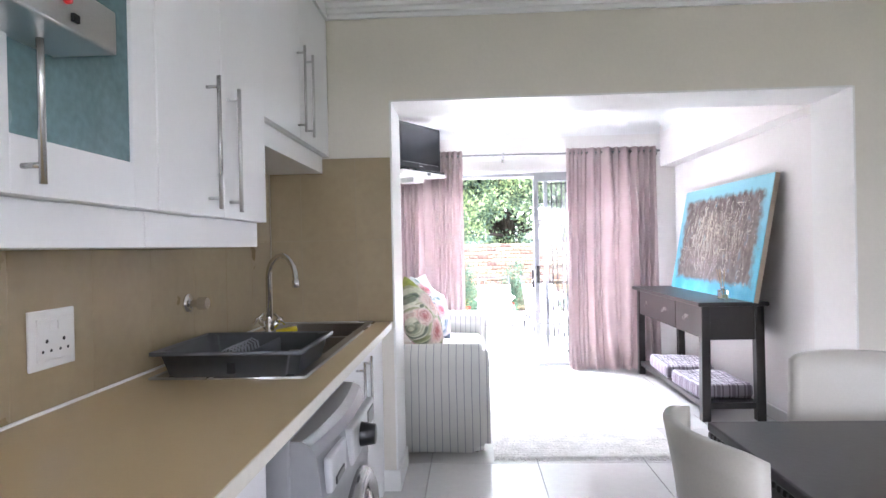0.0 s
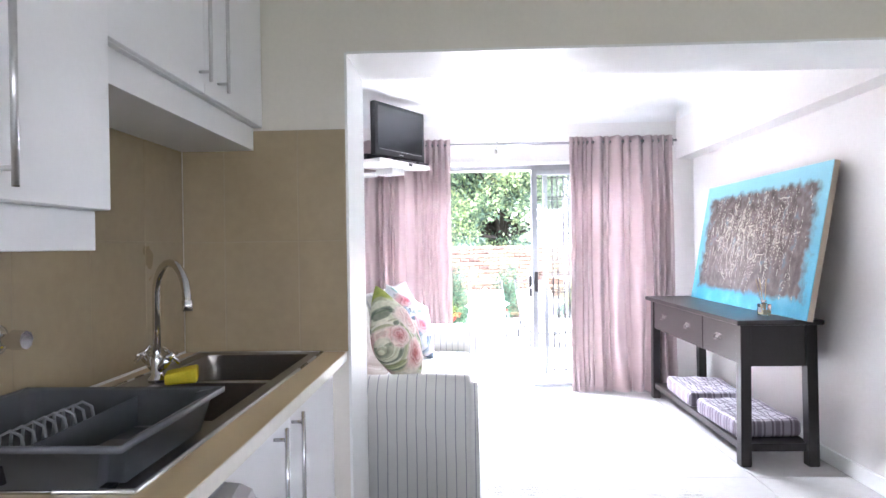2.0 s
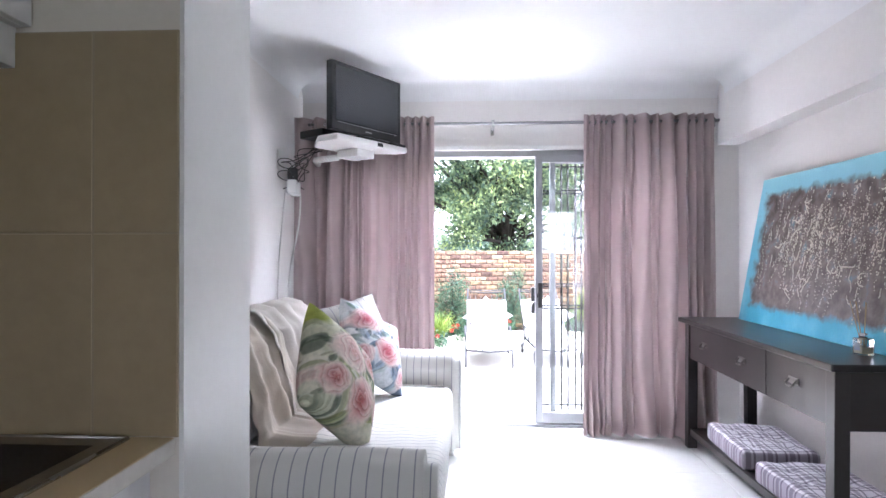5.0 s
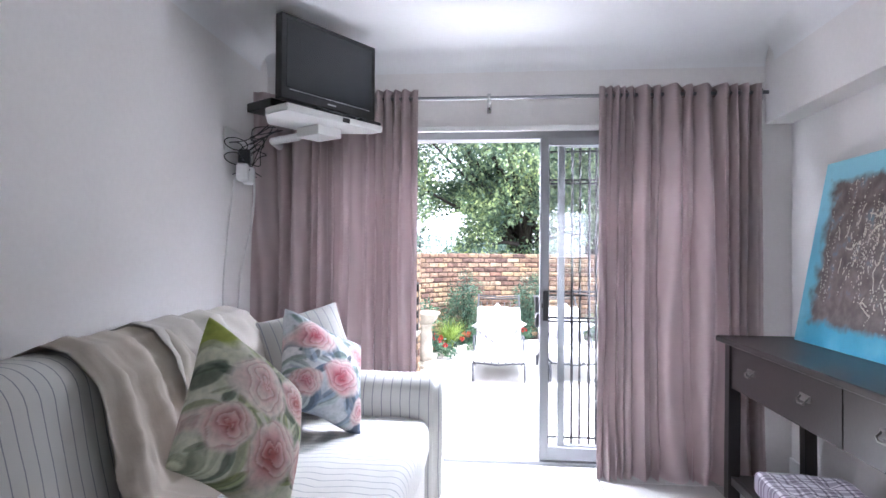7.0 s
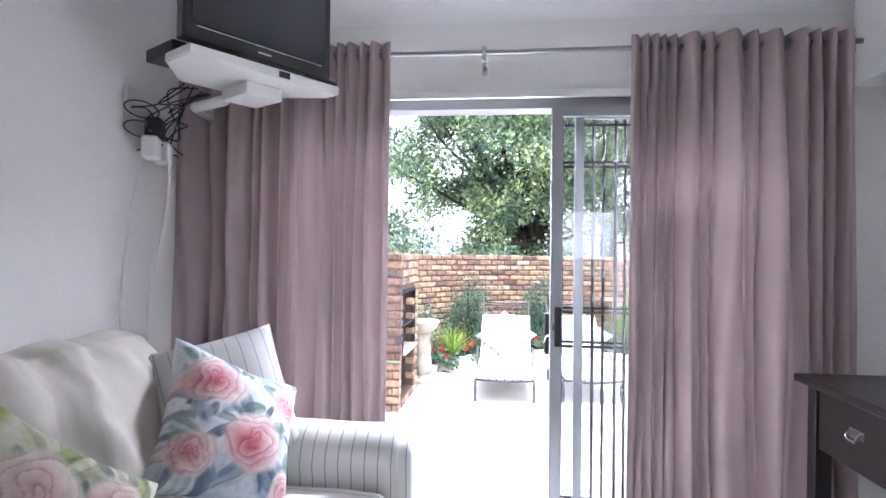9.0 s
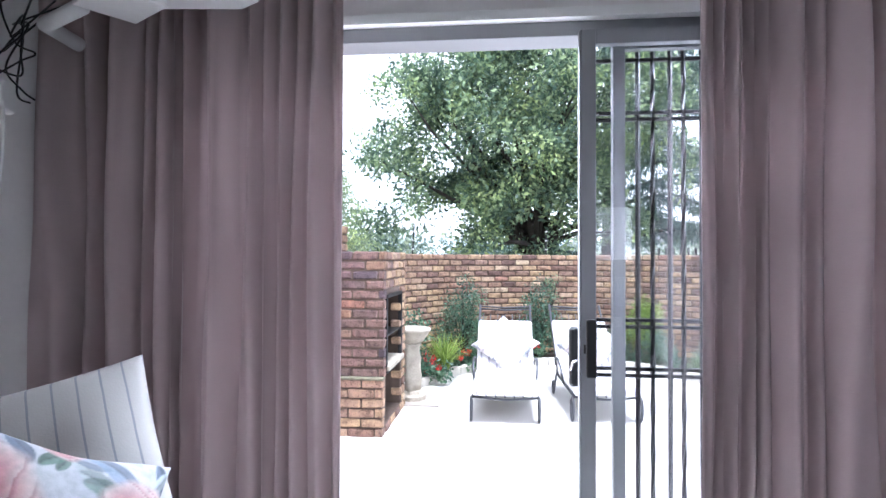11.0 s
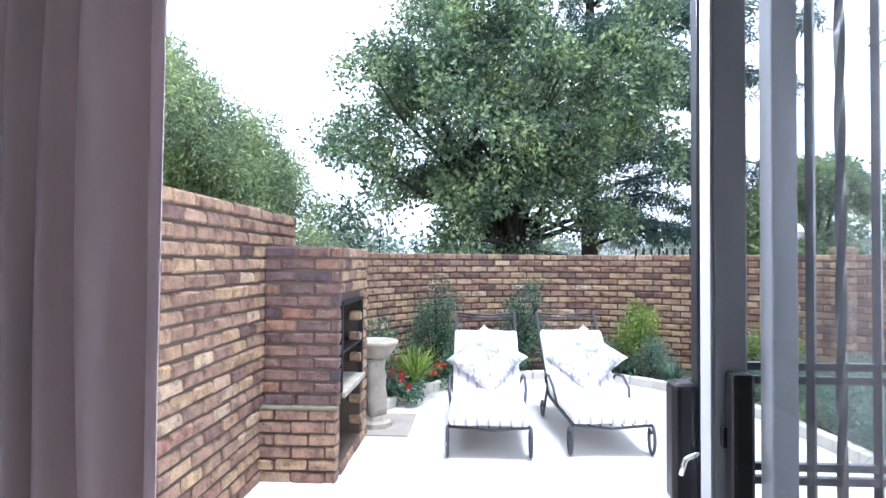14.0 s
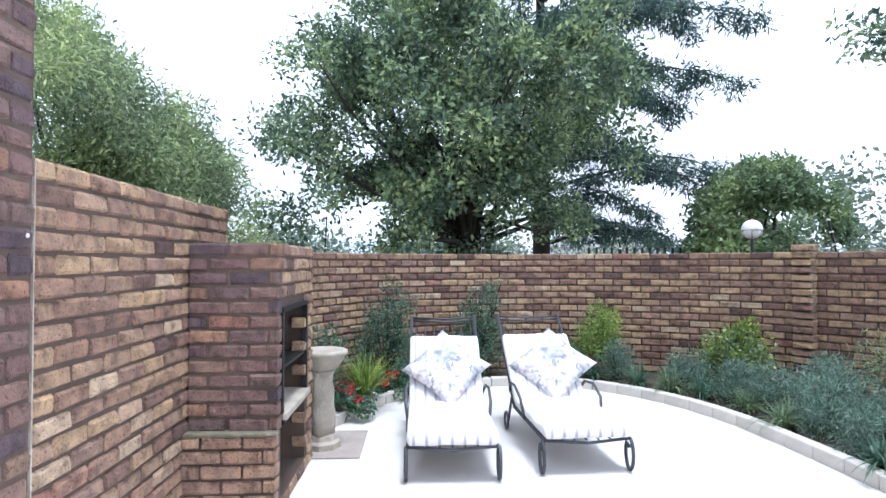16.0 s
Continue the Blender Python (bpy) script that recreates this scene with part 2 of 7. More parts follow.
def cushion_bm(w, h, t, n=18, puff=1.0, seed=0, pinch=0.06):
    """A stuffed cushion, w by h and t thick, standing in the xz plane, pointed corners."""
    bm = bmesh.new()
    grid = {}
    for s in (1, -1):
        for i in range(n + 1):
            for j in range(n + 1):
                u, v = 2 * i / n - 1, 2 * j / n - 1
                e = (1 - abs(u) ** 2.6) * (1 - abs(v) ** 2.6)
                th = t * 0.5 * max(0, e) ** 0.45
                inx = 1 - pinch * (1 - v * v) * abs(u) ** 3 - 0
                iny = 1 - pinch * (1 - u * u) * abs(v) ** 3
                wob = noise.noise(Vector((u * 1.7 + seed, v * 1.7, s))) * 0.02 * (e > 0.02)
                x, z = u * w / 2 * iny * (1 - pinch * (1 - v * v)), v * h / 2 * (1 - pinch * (1 - u * u))
                if s == -1 and (i in (0, n) or j in (0, n)):
                    grid[s, i, j] = grid[1, i, j]
                else:
                    grid[s, i, j] = bm.verts.new((x, s * (th + wob * 0.5), z))
    for s in (1, -1):
        for i in range(n):
            for j in range(n):
                f = [grid[s, i, j], grid[s, i + 1, j], grid[s, i + 1, j + 1], grid[s, i, j + 1]]
                bm.faces.new(f if s == -1 else f[::-1])
    return bm


# ---- plan ----
XW, XE = -0.85, 2.357          # living room side walls
KX0, KX1 = -0.85, 3.6          # kitchen side walls
Y0, YP0, YP1 = -2.2, 3.73, 4.09   # kitchen back wall, faces of the dividing wall
YD0, YD1 = 6.87, 7.12          # faces of the end wall with the sliding door
ZK, ZL = 2.56, 2.52            # ceilings
OX0, OX1, OZ = -0.195, 2.165, 2.045   # opening between kitchen and living room
DX0, DX1, DZ = -0.45, 2.02, 2.04      # sliding door opening
GZ = -0.285                    # patio level

# floor: slab and tiles come last in the file
bm = bmesh.new()
box(bm, KX0 - 0.2, KX1 + 0.2, Y0 - 0.2, YD1, -0.2, -0.008)
floor = structure("floor", bm, FLOOR_GROUT, "pale grey porcelain tiled floor", "floor")

# walls
def wall_with_hole(name, x0, x1, y0, y1, z1, hx0, hx1, hz, mat, label):
    bm = bmesh.new()
    box(bm, x0, hx0, y0, y1, -0.1, z1)
    box(bm, hx1, x1, y0, y1, -0.1, z1)
    box(bm, hx0, hx1, y0, y1, hz, z1)
    bmesh.ops.remove_doubles(bm, verts=bm.verts, dist=1e-4)
    return structure(name, bm, mat, label, "wall")

structure("wall_west", boxed(XW - 0.2, XW, Y0 - 0.2, YD1, -0.1, 2.7), WALL_LIVING, "long off-white plastered side wall", "wall")
# windows here and in wall_south are assumed, sized to admit fill light
bm = bmesh.new()
box(bm, KX1, KX1 + 0.2, Y0 - 0.2, 0.1, -0.1, 2.7); box(bm, KX1, KX1 + 0.2, 0.9, YP0, -0.1, 2.7)
box(bm, KX1, KX1 + 0.2, 0.1, 0.9, -0.1, 1.1); box(bm, KX1, KX1 + 0.2, 0.1, 0.9, 2.0, 2.7)
structure("wall_east_kitchen", bm, WALL, "plain plastered kitchen wall with an assumed window, out of view", "wall")
structure("wall_east_living", boxed(XE, XE + 0.2, YP1, YD1, -0.1, 2.7), WALL_LIVING, "off-white plastered living room wall", "wall")
bm = bmesh.new()
box(bm, KX0, 0.8, Y0 - 0.2, Y0, -0.1, 2.7); box(bm, 3.0, KX1, Y0 - 0.2, Y0, -0.1, 2.7)
box(bm, 0.8, 3.0, Y0 - 0.2, Y0, -0.1, 0.9); box(bm, 0.8, 3.0, Y0 - 0.2, Y0, 2.2, 2.7)
structure("wall_south", bm, WALL, "plain plastered kitchen back wall with an assumed wide window, out of view", "wall")
wall_with_hole("wall_divider", KX0, KX1, YP0, YP1, 2.7, OX0, OX1, OZ, WALL, "thick greige plastered dividing wall with a wide opening")
wall_with_hole("wall_north", XW, XE, YD0, YD1, 2.7, DX0, DX1, DZ, WALL_LIVING, "off-white end wall round the sliding door")
structure("ceiling_kitchen", boxed(KX0, KX1, Y0, YP0, ZK, ZK + 0.1), CEIL, "white flat kitchen ceiling", "ceiling")
structure("ceiling_living", boxed(XW, XE, YP1, YD0, ZL, ZL + 0.1), CEIL, "white flat living room ceiling", "ceiling")
structure("roof_slab", boxed(KX0 - 0.3, KX1 + 0.3, Y0 - 0.3, YD1 + 0.02, 2.72, 2.85), CEIL, "flat white roof slab over the rooms", "roof")
structure("soffit", boxed(2.207, XE - 0.002, YP1 + 0.002, YD0 - 0.002, 2.055, ZL - 0.002), WALL_LIVING, "boxed-in beam along the living room wall", "beam")
# white painted linings of the opening
bm = bmesh.new()
box(bm, OX0 - 0.004, OX0 + 0.006, YP0 - 0.004, YP1 + 0.004, 0, OZ)
box(bm, OX1 - 0.006, OX1 + 0.004, YP0 - 0.004, YP1 + 0.004, 0, OZ)
box(bm, OX0 + 0.006, OX1 - 0.006, YP0 - 0.004, YP1 + 0.004, OZ - 0.006, OZ + 0.004)
structure("trim_opening", bm, TRIM, "white painted reveal of the opening", "trim")


def cove(x0, x1, y, side, z, r, axis):
    """A hollow cornice along a wall: side is the way into the room."""
    prof = [(y, z - r * 1.05), (y, z), (y + side * r, z)]
    for k in range(1, 16):
        a = math.pi / 2 * k / 16
        prof.append((y + side * (r - r * math.sin(a)), z - r + r * math.cos(a)))
    return extrude_profile(bmesh.new(), prof, x0, x1, axis)

structure("cornice_north", cove(XW, 2.207, YD0 - 0.001, -1, ZL, 0.115, "x"), CEIL, "white cove cornice over the curtain wall", "cornice")
structure("cornice_west", cove(YP1, YD0 - 0.115, XW + 0.001, 1, ZL, 0.115, "y"), CEIL, "white cove cornice over the sofa wall", "cornice")
structure("cornice_east", cove(YP1, YD0 - 0.115, 2.206, -1, ZL, 0.115, "y"), CEIL, "white cove cornice along the boxed beam", "cornice")
bm = bmesh.new()
for k, (d, h) in enumerate(((0.085, 0.02), (0.07, 0.022), (0.045, 0.022), (0.02, 0.02))):
    zt = ZK - sum((0.02, 0.022, 0.022, 0.02)[:k])
    box(bm, KX0, KX1, YP0 - d, YP0 - 0.001, zt - h, zt)
structure("cornice_kitchen", bm, CEIL, "white stepped cornice over the kitchen opening", "cornice")
# skirtings
bm = bmesh.new()
box(bm, XE - 0.015, XE - 0.001, YP1, YD0, 0, 0.09, 0.004)
structure("baseboard_east", bm, TRIM, "white painted skirting board", "baseboard")
bm = bmesh.new()
box(bm, OX0 - 0.1, OX0 + 0.02, YP0 - 0.02, YP0 - 0.005, 0, 0.11, 0.003)
box(bm, OX0 + 0.007, OX0 + 0.02, YP0 - 0.005, YP1, 0, 0.11, 0.003)
structure("baseboard_pillar", bm, TRIM, "white skirting round the dividing wall's end", "baseboard")


# ---- sliding door ----
def door_leaf(name, x0, x1, y, stile, label):
    d = thing(name, label, "sliding door", ((x0 + x1) / 2, y, 0.0), kind="structure")
    w, z0, z1, t = (x1 - x0) / 2, 0.03, DZ - 0.055, 0.02
    for sx in (-1, 1):
        part("stile", boxed(sx * w - (stile if sx > 0 else 0), sx * w + (stile if sx < 0 else 0), -t, t, z0, z1, 0.003), ALU, d)
    part("rail", boxed(-w + stile, w - stile, -t * 0.9, t * 0.9, z0, z0 + 0.075, 0.003), ALU, d)
    part("rail", boxed(-w + stile, w - stile, -t * 0.9, t * 0.9, z1 - 0.05, z1, 0.003), ALU, d)
    g = part("pane", boxed(-w + stile - 0.005, w - stile + 0.005, -0.003, 0.003, z0 + 0.07, z1 - 0.045), CLEAR, d)
    g.visible_shadow = False
    return d

frame_ob = thing("window_1", "grey aluminium sliding door frame with a white strip for the lit plaster head", "door frame", ((DX0 + DX1) / 2, 6.965, 0), kind="structure")
hw = (DX1 - DX0) / 2
# white strip added for the plaster reveal catching daylight under the lintel
part("lit_head_strip", boxed(-hw, hw, -0.125, -0.10, DZ - 0.012, DZ + 0.022, 0.003), TRIM, frame_ob, "white strip for the daylit plaster head")
part("jamb", boxed(-hw, -hw + 0.04, -0.07, 0.06, 0, DZ, 0.003), ALU, frame_ob)
part("jamb", boxed(hw - 0.04, hw, -0.07, 0.06, 0, DZ, 0.003), ALU, frame_ob)
part("head", boxed(-hw + 0.04, hw - 0.04, -0.06, 0.06, DZ - 0.05, DZ, 0.003), ALU, frame_ob)
part("track", boxed(-hw + 0.04, hw - 0.04, -0.14, 0.06, -0.005, 0.022, 0.003), ALU, frame_ob)
leaf = door_leaf("sliding_door", 0.888, 1.965, 6.852, 0.048, "grey aluminium glass sliding door leaf, slid open")
bm = boxed(-0.016, 0.016, -0.05, -0.02, 0.872, 1.055, 0.006)
box(bm, -0.022, -0.012, -0.03, -0.02, 0.945, 0.975, 0.002)
part("lock_handle", bm, BLACK_PLASTIC, leaf, "black lock handle").location = (-0.5385 + 0.030, 0, 0)
# pale strip puts the daylight on the leaf's side face into its colour
part("lit_edge", boxed(-0.0045, -0.001, -0.019, 0.019, 0.035, DZ - 0.06), surface("daylit_edge_aluminium", (0.42, 0.42, 0.43), 0.5, 0.2, vary=0.05), leaf, "aluminium leaf edge coloured pale for daylight").location = (-0.5385, 0, 0)
door_leaf("fixed_pane", 0.998, 1.978, 6.91, 0.040, "fixed grey aluminium glass door pane")


def security_gate():
    """A folding steel gate of twisted bars, pushed aside behind the panes."""
    g = thing("security_gate", "black steel security gate with twisted bars, slid open", "gate", (0.913, 6.956, 0.03))
    part("gate_stile", boxed(-0.008, 0.037, -0.015, 0.015, 0, 1.96, 0.003), BLACK_METAL, g)
    lock = part("lock_box", boxed(-0.049, -0.0085, -0.025, 0.025, 0.785, 0.985, 0.012, 3), BLACK_PLASTIC, g, "black gate lock box")
    bm = bmesh.new()
    tube(bm, [(-0.02, -0.02, 0.88), (-0.02, -0.05, 0.88), (-0.03, -0.062, 0.882), (-0.045, -0.064, 0.875), (-0.05, -0.062, 0.85)], 0.0045, 8)
    part("latch_lever", bm, CHROME, lock, "chrome latch lever", True)
    for z in (0.10, 0.82, 0.983, 1.68, 1.88):
        for dz in (0.0, 0.022):
            if z in (0.10, 1.88) and dz > 0:
                continue
            part("rail", boxed(0.038, 1.05, -0.006, 0.006, z + dz, z + dz + 0.012), BLACK_METAL, g)
    k, x = 0, 0.126
    while x < 1.05:
        bm = bmesh.new()
        n, r = 60, 0.0085
        prev = None
        for i in range(n + 1):
            z = 0.02 + 1.92 * i / n
            a = (0.35 * i if 0.1 < i / n < 0.95 and k % 2 == 0 else 0.0)
            ring = [bm.verts.new((x + r * math.cos(a + q * math.pi / 2), r * math.sin(a + q * math.pi / 2), z)) for q in range(4)]
            if prev:
                for q in range(4):
                    bm.faces.new((prev[q], prev[(q + 1) % 4], ring[(q + 1) % 4], ring[q]))
            else:
                bm.faces.new(ring[::-1])
            prev = ring
        bm.faces.new(prev)
        part("bar", bm, BLACK_METAL, g)
        x += (0.052, 0.048, 0.057, 0.043, 0.059)[k % 5]
        k += 1
    return g

security_gate()


# ---- curtains ----
def curtain(x0, x1, top, bottom, pleats, seed, label, flare=0.0):
    """A hanging eyelet curtain; pleats are the widths of its rounded folds, side by side."""
    c = thing("curtain", label, "curtain", ((x0 + x1) / 2, 6.692, 0), group="pair of curtains")
    w, tot, m = x1 - x0, sum(pleats), 14
    edges = [0.0]
    for p in pleats:
        edges.append(edges[-1] + p / tot)
    n, rows = len(pleats) * m, 44
    bm = bmesh.new()
    layers = []
    for s in (0, 1):
        grid = []
        for j in range(rows + 1):
            v = j / rows
            E = []
            for k, e in enumerate(edges):
                near = min(pleats[max(k - 1, 0)], pleats[min(k, len(pleats) - 1)]) / tot
                drift = 0.0 if k in (0, len(pleats)) else near * 0.75 * noise.noise(Vector((k * 2.3 + seed, v * 1.1, 0)))
                E.append(e + drift * min(1.0, v * 2))
            row = []
            for i in range(n + 1):
                k = min(len(pleats) - 1, i // m)
                l = (i - k * m) / m
                su = E[k] + (E[k + 1] - E[k]) * l
                wide = (E[k + 1] - E[k]) * w
                amp = min(0.135, 0.055 + 0.62 * wide) * (0.9 + 0.35 * noise.noise(Vector((k * 3.1 + seed, v * 1.4, 4)))) * (0.8 + 0.3 * v)
                turn = 0.5 + 0.5 * l if k == 0 else 0.5 * l if k == len(pleats) - 1 else l
                y = amp * (0.5 - math.sin(math.pi * turn) ** 0.62)
                y += 0.10 * wide * math.sin(2 * math.pi * l * 1.5 + 5 * noise.noise(Vector((k, v * 2, seed))))
                y += 0.010 * noise.noise(Vector((su * 8, v * 3, seed)))
                hold = min(1.0, 5 * su * (1 - su))
                xx = (su - 0.5) * w * (1 + flare * v ** 2) + 0.03 * hold * noise.noise(Vector((su * 4.0, v * 1.5, seed + 7))) * v
                xx += 0.34 * hold * amp * math.sin(2 * math.pi * l) * noise.noise(Vector((k * 1.9 + seed, v, 9)))
                z = top + (bottom - top) * v
                if v > 0.8:
                    g = (v - 0.8) / 0.2
                    xx += 0.05 * hold * g * g * noise.noise(Vector((su * 7, v * 5, seed + 21)))
                    y -= 0.05 * g * g * (0.4 + noise.noise(Vector((su * 6, seed, 3))))
                row.append(bm.verts.new((xx, y + 0.003 * s, z)))
            grid.append(row)
        layers.append(grid)
        for a, b in zip(grid, grid[1:]):
            for i in range(n):
                f = (a[i], a[i + 1], b[i + 1], b[i])
                bm.faces.new(f if s else f[::-1]).material_index = s
    a, b = layers
    for j in range(rows):
        bm.faces.new((a[j][0], a[j + 1][0], b[j + 1][0], b[j][0]))
        bm.faces.new((b[j][n], b[j + 1][n], a[j + 1][n], a[j][n]))
    for i in range(n):
        bm.faces.new((b[0][i], b[0][i + 1], a[0][i + 1], a[0][i]))
        bm.faces.new((a[rows][i], a[rows][i + 1], b[rows][i + 1], b[rows][i]))
    part("cloth", bm, [CURTAIN, LINING], c, "", True)
    for k in range(1, len(pleats)):
        bm = bmesh.new()
        r = 0.021
        tube(bm, [(r * math.cos(q * math.pi / 6), 0, r * math.sin(q * math.pi / 6)) for q in range(13)], 0.004, 6, False)
        e = part("eyelet", bm, CHROME, c, "", True)
        e.matrix_basis = pose((edges[k] - 0.5) * w, 0.012, top - 0.043, 0, 0, 62 if k % 2 else -62)
    return c

curtain(-0.846, 0.155, 2.243, 0.003, [0.12, 0.09, 0.15, 0.035, 0.05, 0.03, 0.05, 0.15, 0.07, 0.045, 0.06, 0.05, 0.06, 0.05], 3, "dusty pink full-length eyelet curtain bunched beside the sofa")
curtain(1.205, 2.10, 2.243, 0.003, [0.055, 0.04, 0.05, 0.035, 0.055, 0.11, 0.05, 0.14, 0.06, 0.13, 0.10, 0.05, 0.07, 0.055], 11, "dusty pink full-length eyelet curtain beside the console table", 0.03)
ROD = surface("satin_grey_rod", (0.30, 0.30, 0.31), 0.35, 0.8, vary=0.06, relief=0.02)
rod = thing("curtain_rod", "brushed steel curtain rod with a centre bracket", "curtain rod", (0.65, 6.702, 2.200))
bm = bmesh.new(); tube(bm, [(-1.49, 0, 0), (0.0, 0, -0.006), (1.5, 0, 0)], 0.011, 12)
part("pole", bm, ROD, rod, "", True)
for bx in (-0.078, -1.46, 1.46):
    bm = bmesh.new(); tube(bm, [(bx, 0.166, -0.03), (bx, 0.06, -0.03), (bx, 0.0, -0.022)], 0.007, 8); box(bm, bx - 0.013, bx + 0.013, 0.156, 0.167, -0.06, 0.0, 0.003)
    tube(bm, [(bx, 0, 0.018), (bx, 0, -0.045)], 0.012, 10)
    part("bracket", bm, STEEL, rod, "", True)


# ---- kitchen ----
def bar_handle(parent, p0, p1, off, r=0.006, inset=0.03):
    """A steel bar handle from p0 to p1, standing off a front by the vector off."""
    a, b, o = Vector(p0), Vector(p1), Vector(off)
    d = (b - a).normalized()
    bm = bmesh.new()
    tube(bm, [a + o, b + o], r, 10)
    for q in (a + d * inset, b - d * inset):
        tube(bm, [q, q + o], r * 0.8, 8)
    return part("handle", bm, STEEL, parent, "brushed steel bar handle", True)


def wall_cabinet(y0, y1, z0, z1, front, doors, pelmet, handles, label, glass_door=False):
    c = thing("wall_cabinet", label, "cabinet", (XW, y0, z0), group="kitchen wall cabinets")
    w, h, d = y1 - y0, z1 - z0, front - XW
    part("body", boxed(0.002, d - 0.02, 0, w, 0, h, 0.001), CABINET, c)
    part("pelmet", boxed(0.002, d - 0.035, 0.0, w - 0.001, -pelmet, -0.001, 0.002), CABINET, c)
    for k in range(doors):
        a, b = w * k / doors + 0.0015, w * (k + 1) / doors - 0.0015
        if glass_door:
            bm = bmesh.new()
            fw = 0.095
            box(bm, d - 0.019, d, a, a + 0.075, 0, h, 0.002); box(bm, d - 0.019, d, b - fw, b, 0, h, 0.002)
            box(bm, d - 0.019, d, a + 0.075, b - fw, 0, fw, 0.002); box(bm, d - 0.019, d, a + 0.075, b - fw, h - fw, h, 0.002)
            dr = part("door", bm, CABINET, c)
            part("pane", boxed(d - 0.014, d - 0.009, a + 0.07, b - fw + 0.005, fw - 0.005, h - fw + 0.005), FROSTED, dr, "frosted blue-green glass pane")
        else:
            dr = part("door", boxed(d - 0.019, d, a, b, 0, h, 0.0025), CABINET, c)
        hy, ha, hb = handles[k]
        bar_handle(dr, (d, hy - y0, ha - z0), (d, hy - y0, hb - z0), (0.035, 0, 0))
    return c

FROSTED = surface("frosted_blue_green_glass", (0.16, 0.27, 0.29), 0.25, vary=0.3, big=5, fine=60, relief=0.02)
wall_cabinet(1.47, 1.983, 1.374, 2.47, -0.503, 1, 0.085, [(1.57, 1.39, 1.745)], "white kitchen wall cabinet with a frosted glass door", True)
wall_cabinet(1.985, 2.70, 1.374, 2.47, -0.503, 2, 0.085, [(2.243, 1.392, 1.757), (2.385, 1.392, 1.757)], "white two-door kitchen wall cabinet with steel bar handles")
wall_cabinet(2.702, 3.725, 1.76, 2.47, -0.522, 2, 0.088, [(3.18, 1.785, 2.158), (3.31, 1.785, 2.158)], "short white two-door wall cabinet above the sink")
structure("trim_bulkhead", boxed(XW, -0.51, 1.47, 3.725, 2.472, ZK), CABINET, "white filler panel above the wall cabinets", "trim")

hood = thing("extractor_hood", "slim stainless steel extractor hood with red switch", "extractor hood", (XW, 0.945, 1.622))
part("body", boxed(0.002, 0.45, 0, 0.72, 0.0, 0.075, 0.004), STEEL, hood)
part("canopy", boxed(0.002, 0.30, 0.05, 0.5, 0.075, 0.8, 0.004), STEEL, hood)
bm = bmesh.new(); tube(bm, [(0.45, 0.59, 0.045), (0.457, 0.59, 0.045)], 0.008, 12)
part("switch", bm, surface("red_plastic", (0.55, 0.02, 0.02), 0.4), hood, "red switch", True)
part("switch", boxed(0.45, 0.456, 0.60, 0.615, 0.015, 0.028, 0.001), BLACK_PLASTIC, hood)
pan = thing("side_panel", "orange pine edged end panel of the wall cabinets", "panel", (XW, 1.452, 1.37))
part("board", boxed(0.002, 0.345, 0, 0.016, 0, 1.1, 0.001), ORANGE_WOOD, pan)

# worktop with a hole for the sink
SX0, SX1, SY0, SY1 = -0.775, -0.295, 2.41, 3.70
top = thing("worktop", "beige laminate kitchen worktop", "worktop", (0, 0, 0))
bm = bmesh.new()
for a in ((XW + 0.012, -0.206, -1.2, SY0 + 0.02), (XW + 0.012, SX0 + 0.02, SY0 + 0.02, SY1 - 0.02), (SX1 - 0.02, -0.206, SY0 + 0.02, SY1 - 0.02), (XW + 0.012, -0.206, SY1 - 0.02, YP0 - 0.012)):
    box(bm, a[0], a[1], a[2], a[3], 0.852, 0.888)
bmesh.ops.remove_doubles(bm, verts=bm.verts, dist=1e-4)
part("slab", bm, COUNTER, top)
part("edge", boxed(-0.206, -0.203, -1.2, YP0 - 0.012, 0.853, 0.887, 0.001), surface("pale_edge_band", (0.70, 0.67, 0.60), 0.35), top, "pale edge band")
part("seal", boxed(XW + 0.008, XW + 0.016, -1.2, YP0 - 0.012, 0.888, 0.896, 0.002), TRIM, top, "white silicone bead")


def base_unit(y0, y1, doors, handles, label, drawer=False):
    c = thing("base_cabinet", label, "cabinet", (XW, y0, 0), group="kitchen base cabinets")
    w = y1 - y0
    under_sink = y1 > 2.5
    part("carcass", boxed(0.002, 0.575, 0.001, w - 0.001, 0.1, 0.70 if under_sink else 0.85, 0.001), CABINET, c)
    if under_sink:
        part("front_rail", boxed(0.555, 0.575, 0.001, w - 0.001, 0.7005, 0.85), CABINET, c)
    part("plinth", boxed(0.05, 0.54, 0, w, 0, 0.1), CABINET, c)
    if drawer:
        for z0, z1 in ((0.105, 0.36), (0.363, 0.62), (0.623, 0.848)):
            dr = part("drawer_front", boxed(0.576, 0.595, 0.002, w - 0.002, z0, z1, 0.002), CABINET, c)
            bar_handle(dr, (0.595, w / 2 - 0.09, z1 - 0.06), (0.595, w / 2 + 0.09, z1 - 0.06), (0.035, 0, 0))
        return c
    for k in range(doors):
        dr = part("door", boxed(0.576, 0.595, w * k / doors + 0.002, w * (k + 1) / doors - 0.002, 0.105, 0.848, 0.002), CABINET, c)
        bar_handle(dr, (0.595, handles[k] - y0, 0.46), (0.595, handles[k] - y0, 0.815), (0.035, 0, 0))
    return c

base_unit(2.62, 3.64, 2, [2.99, 3.15], "white two-door base cabinet under the sink")
base_unit(1.42, 1.95, 1, [1.5], "white drawer base cabinet beside the washing machine", True)
base_unit(0.5, 1.41, 2, [0.9, 1.0], "white two-door base cabinet")
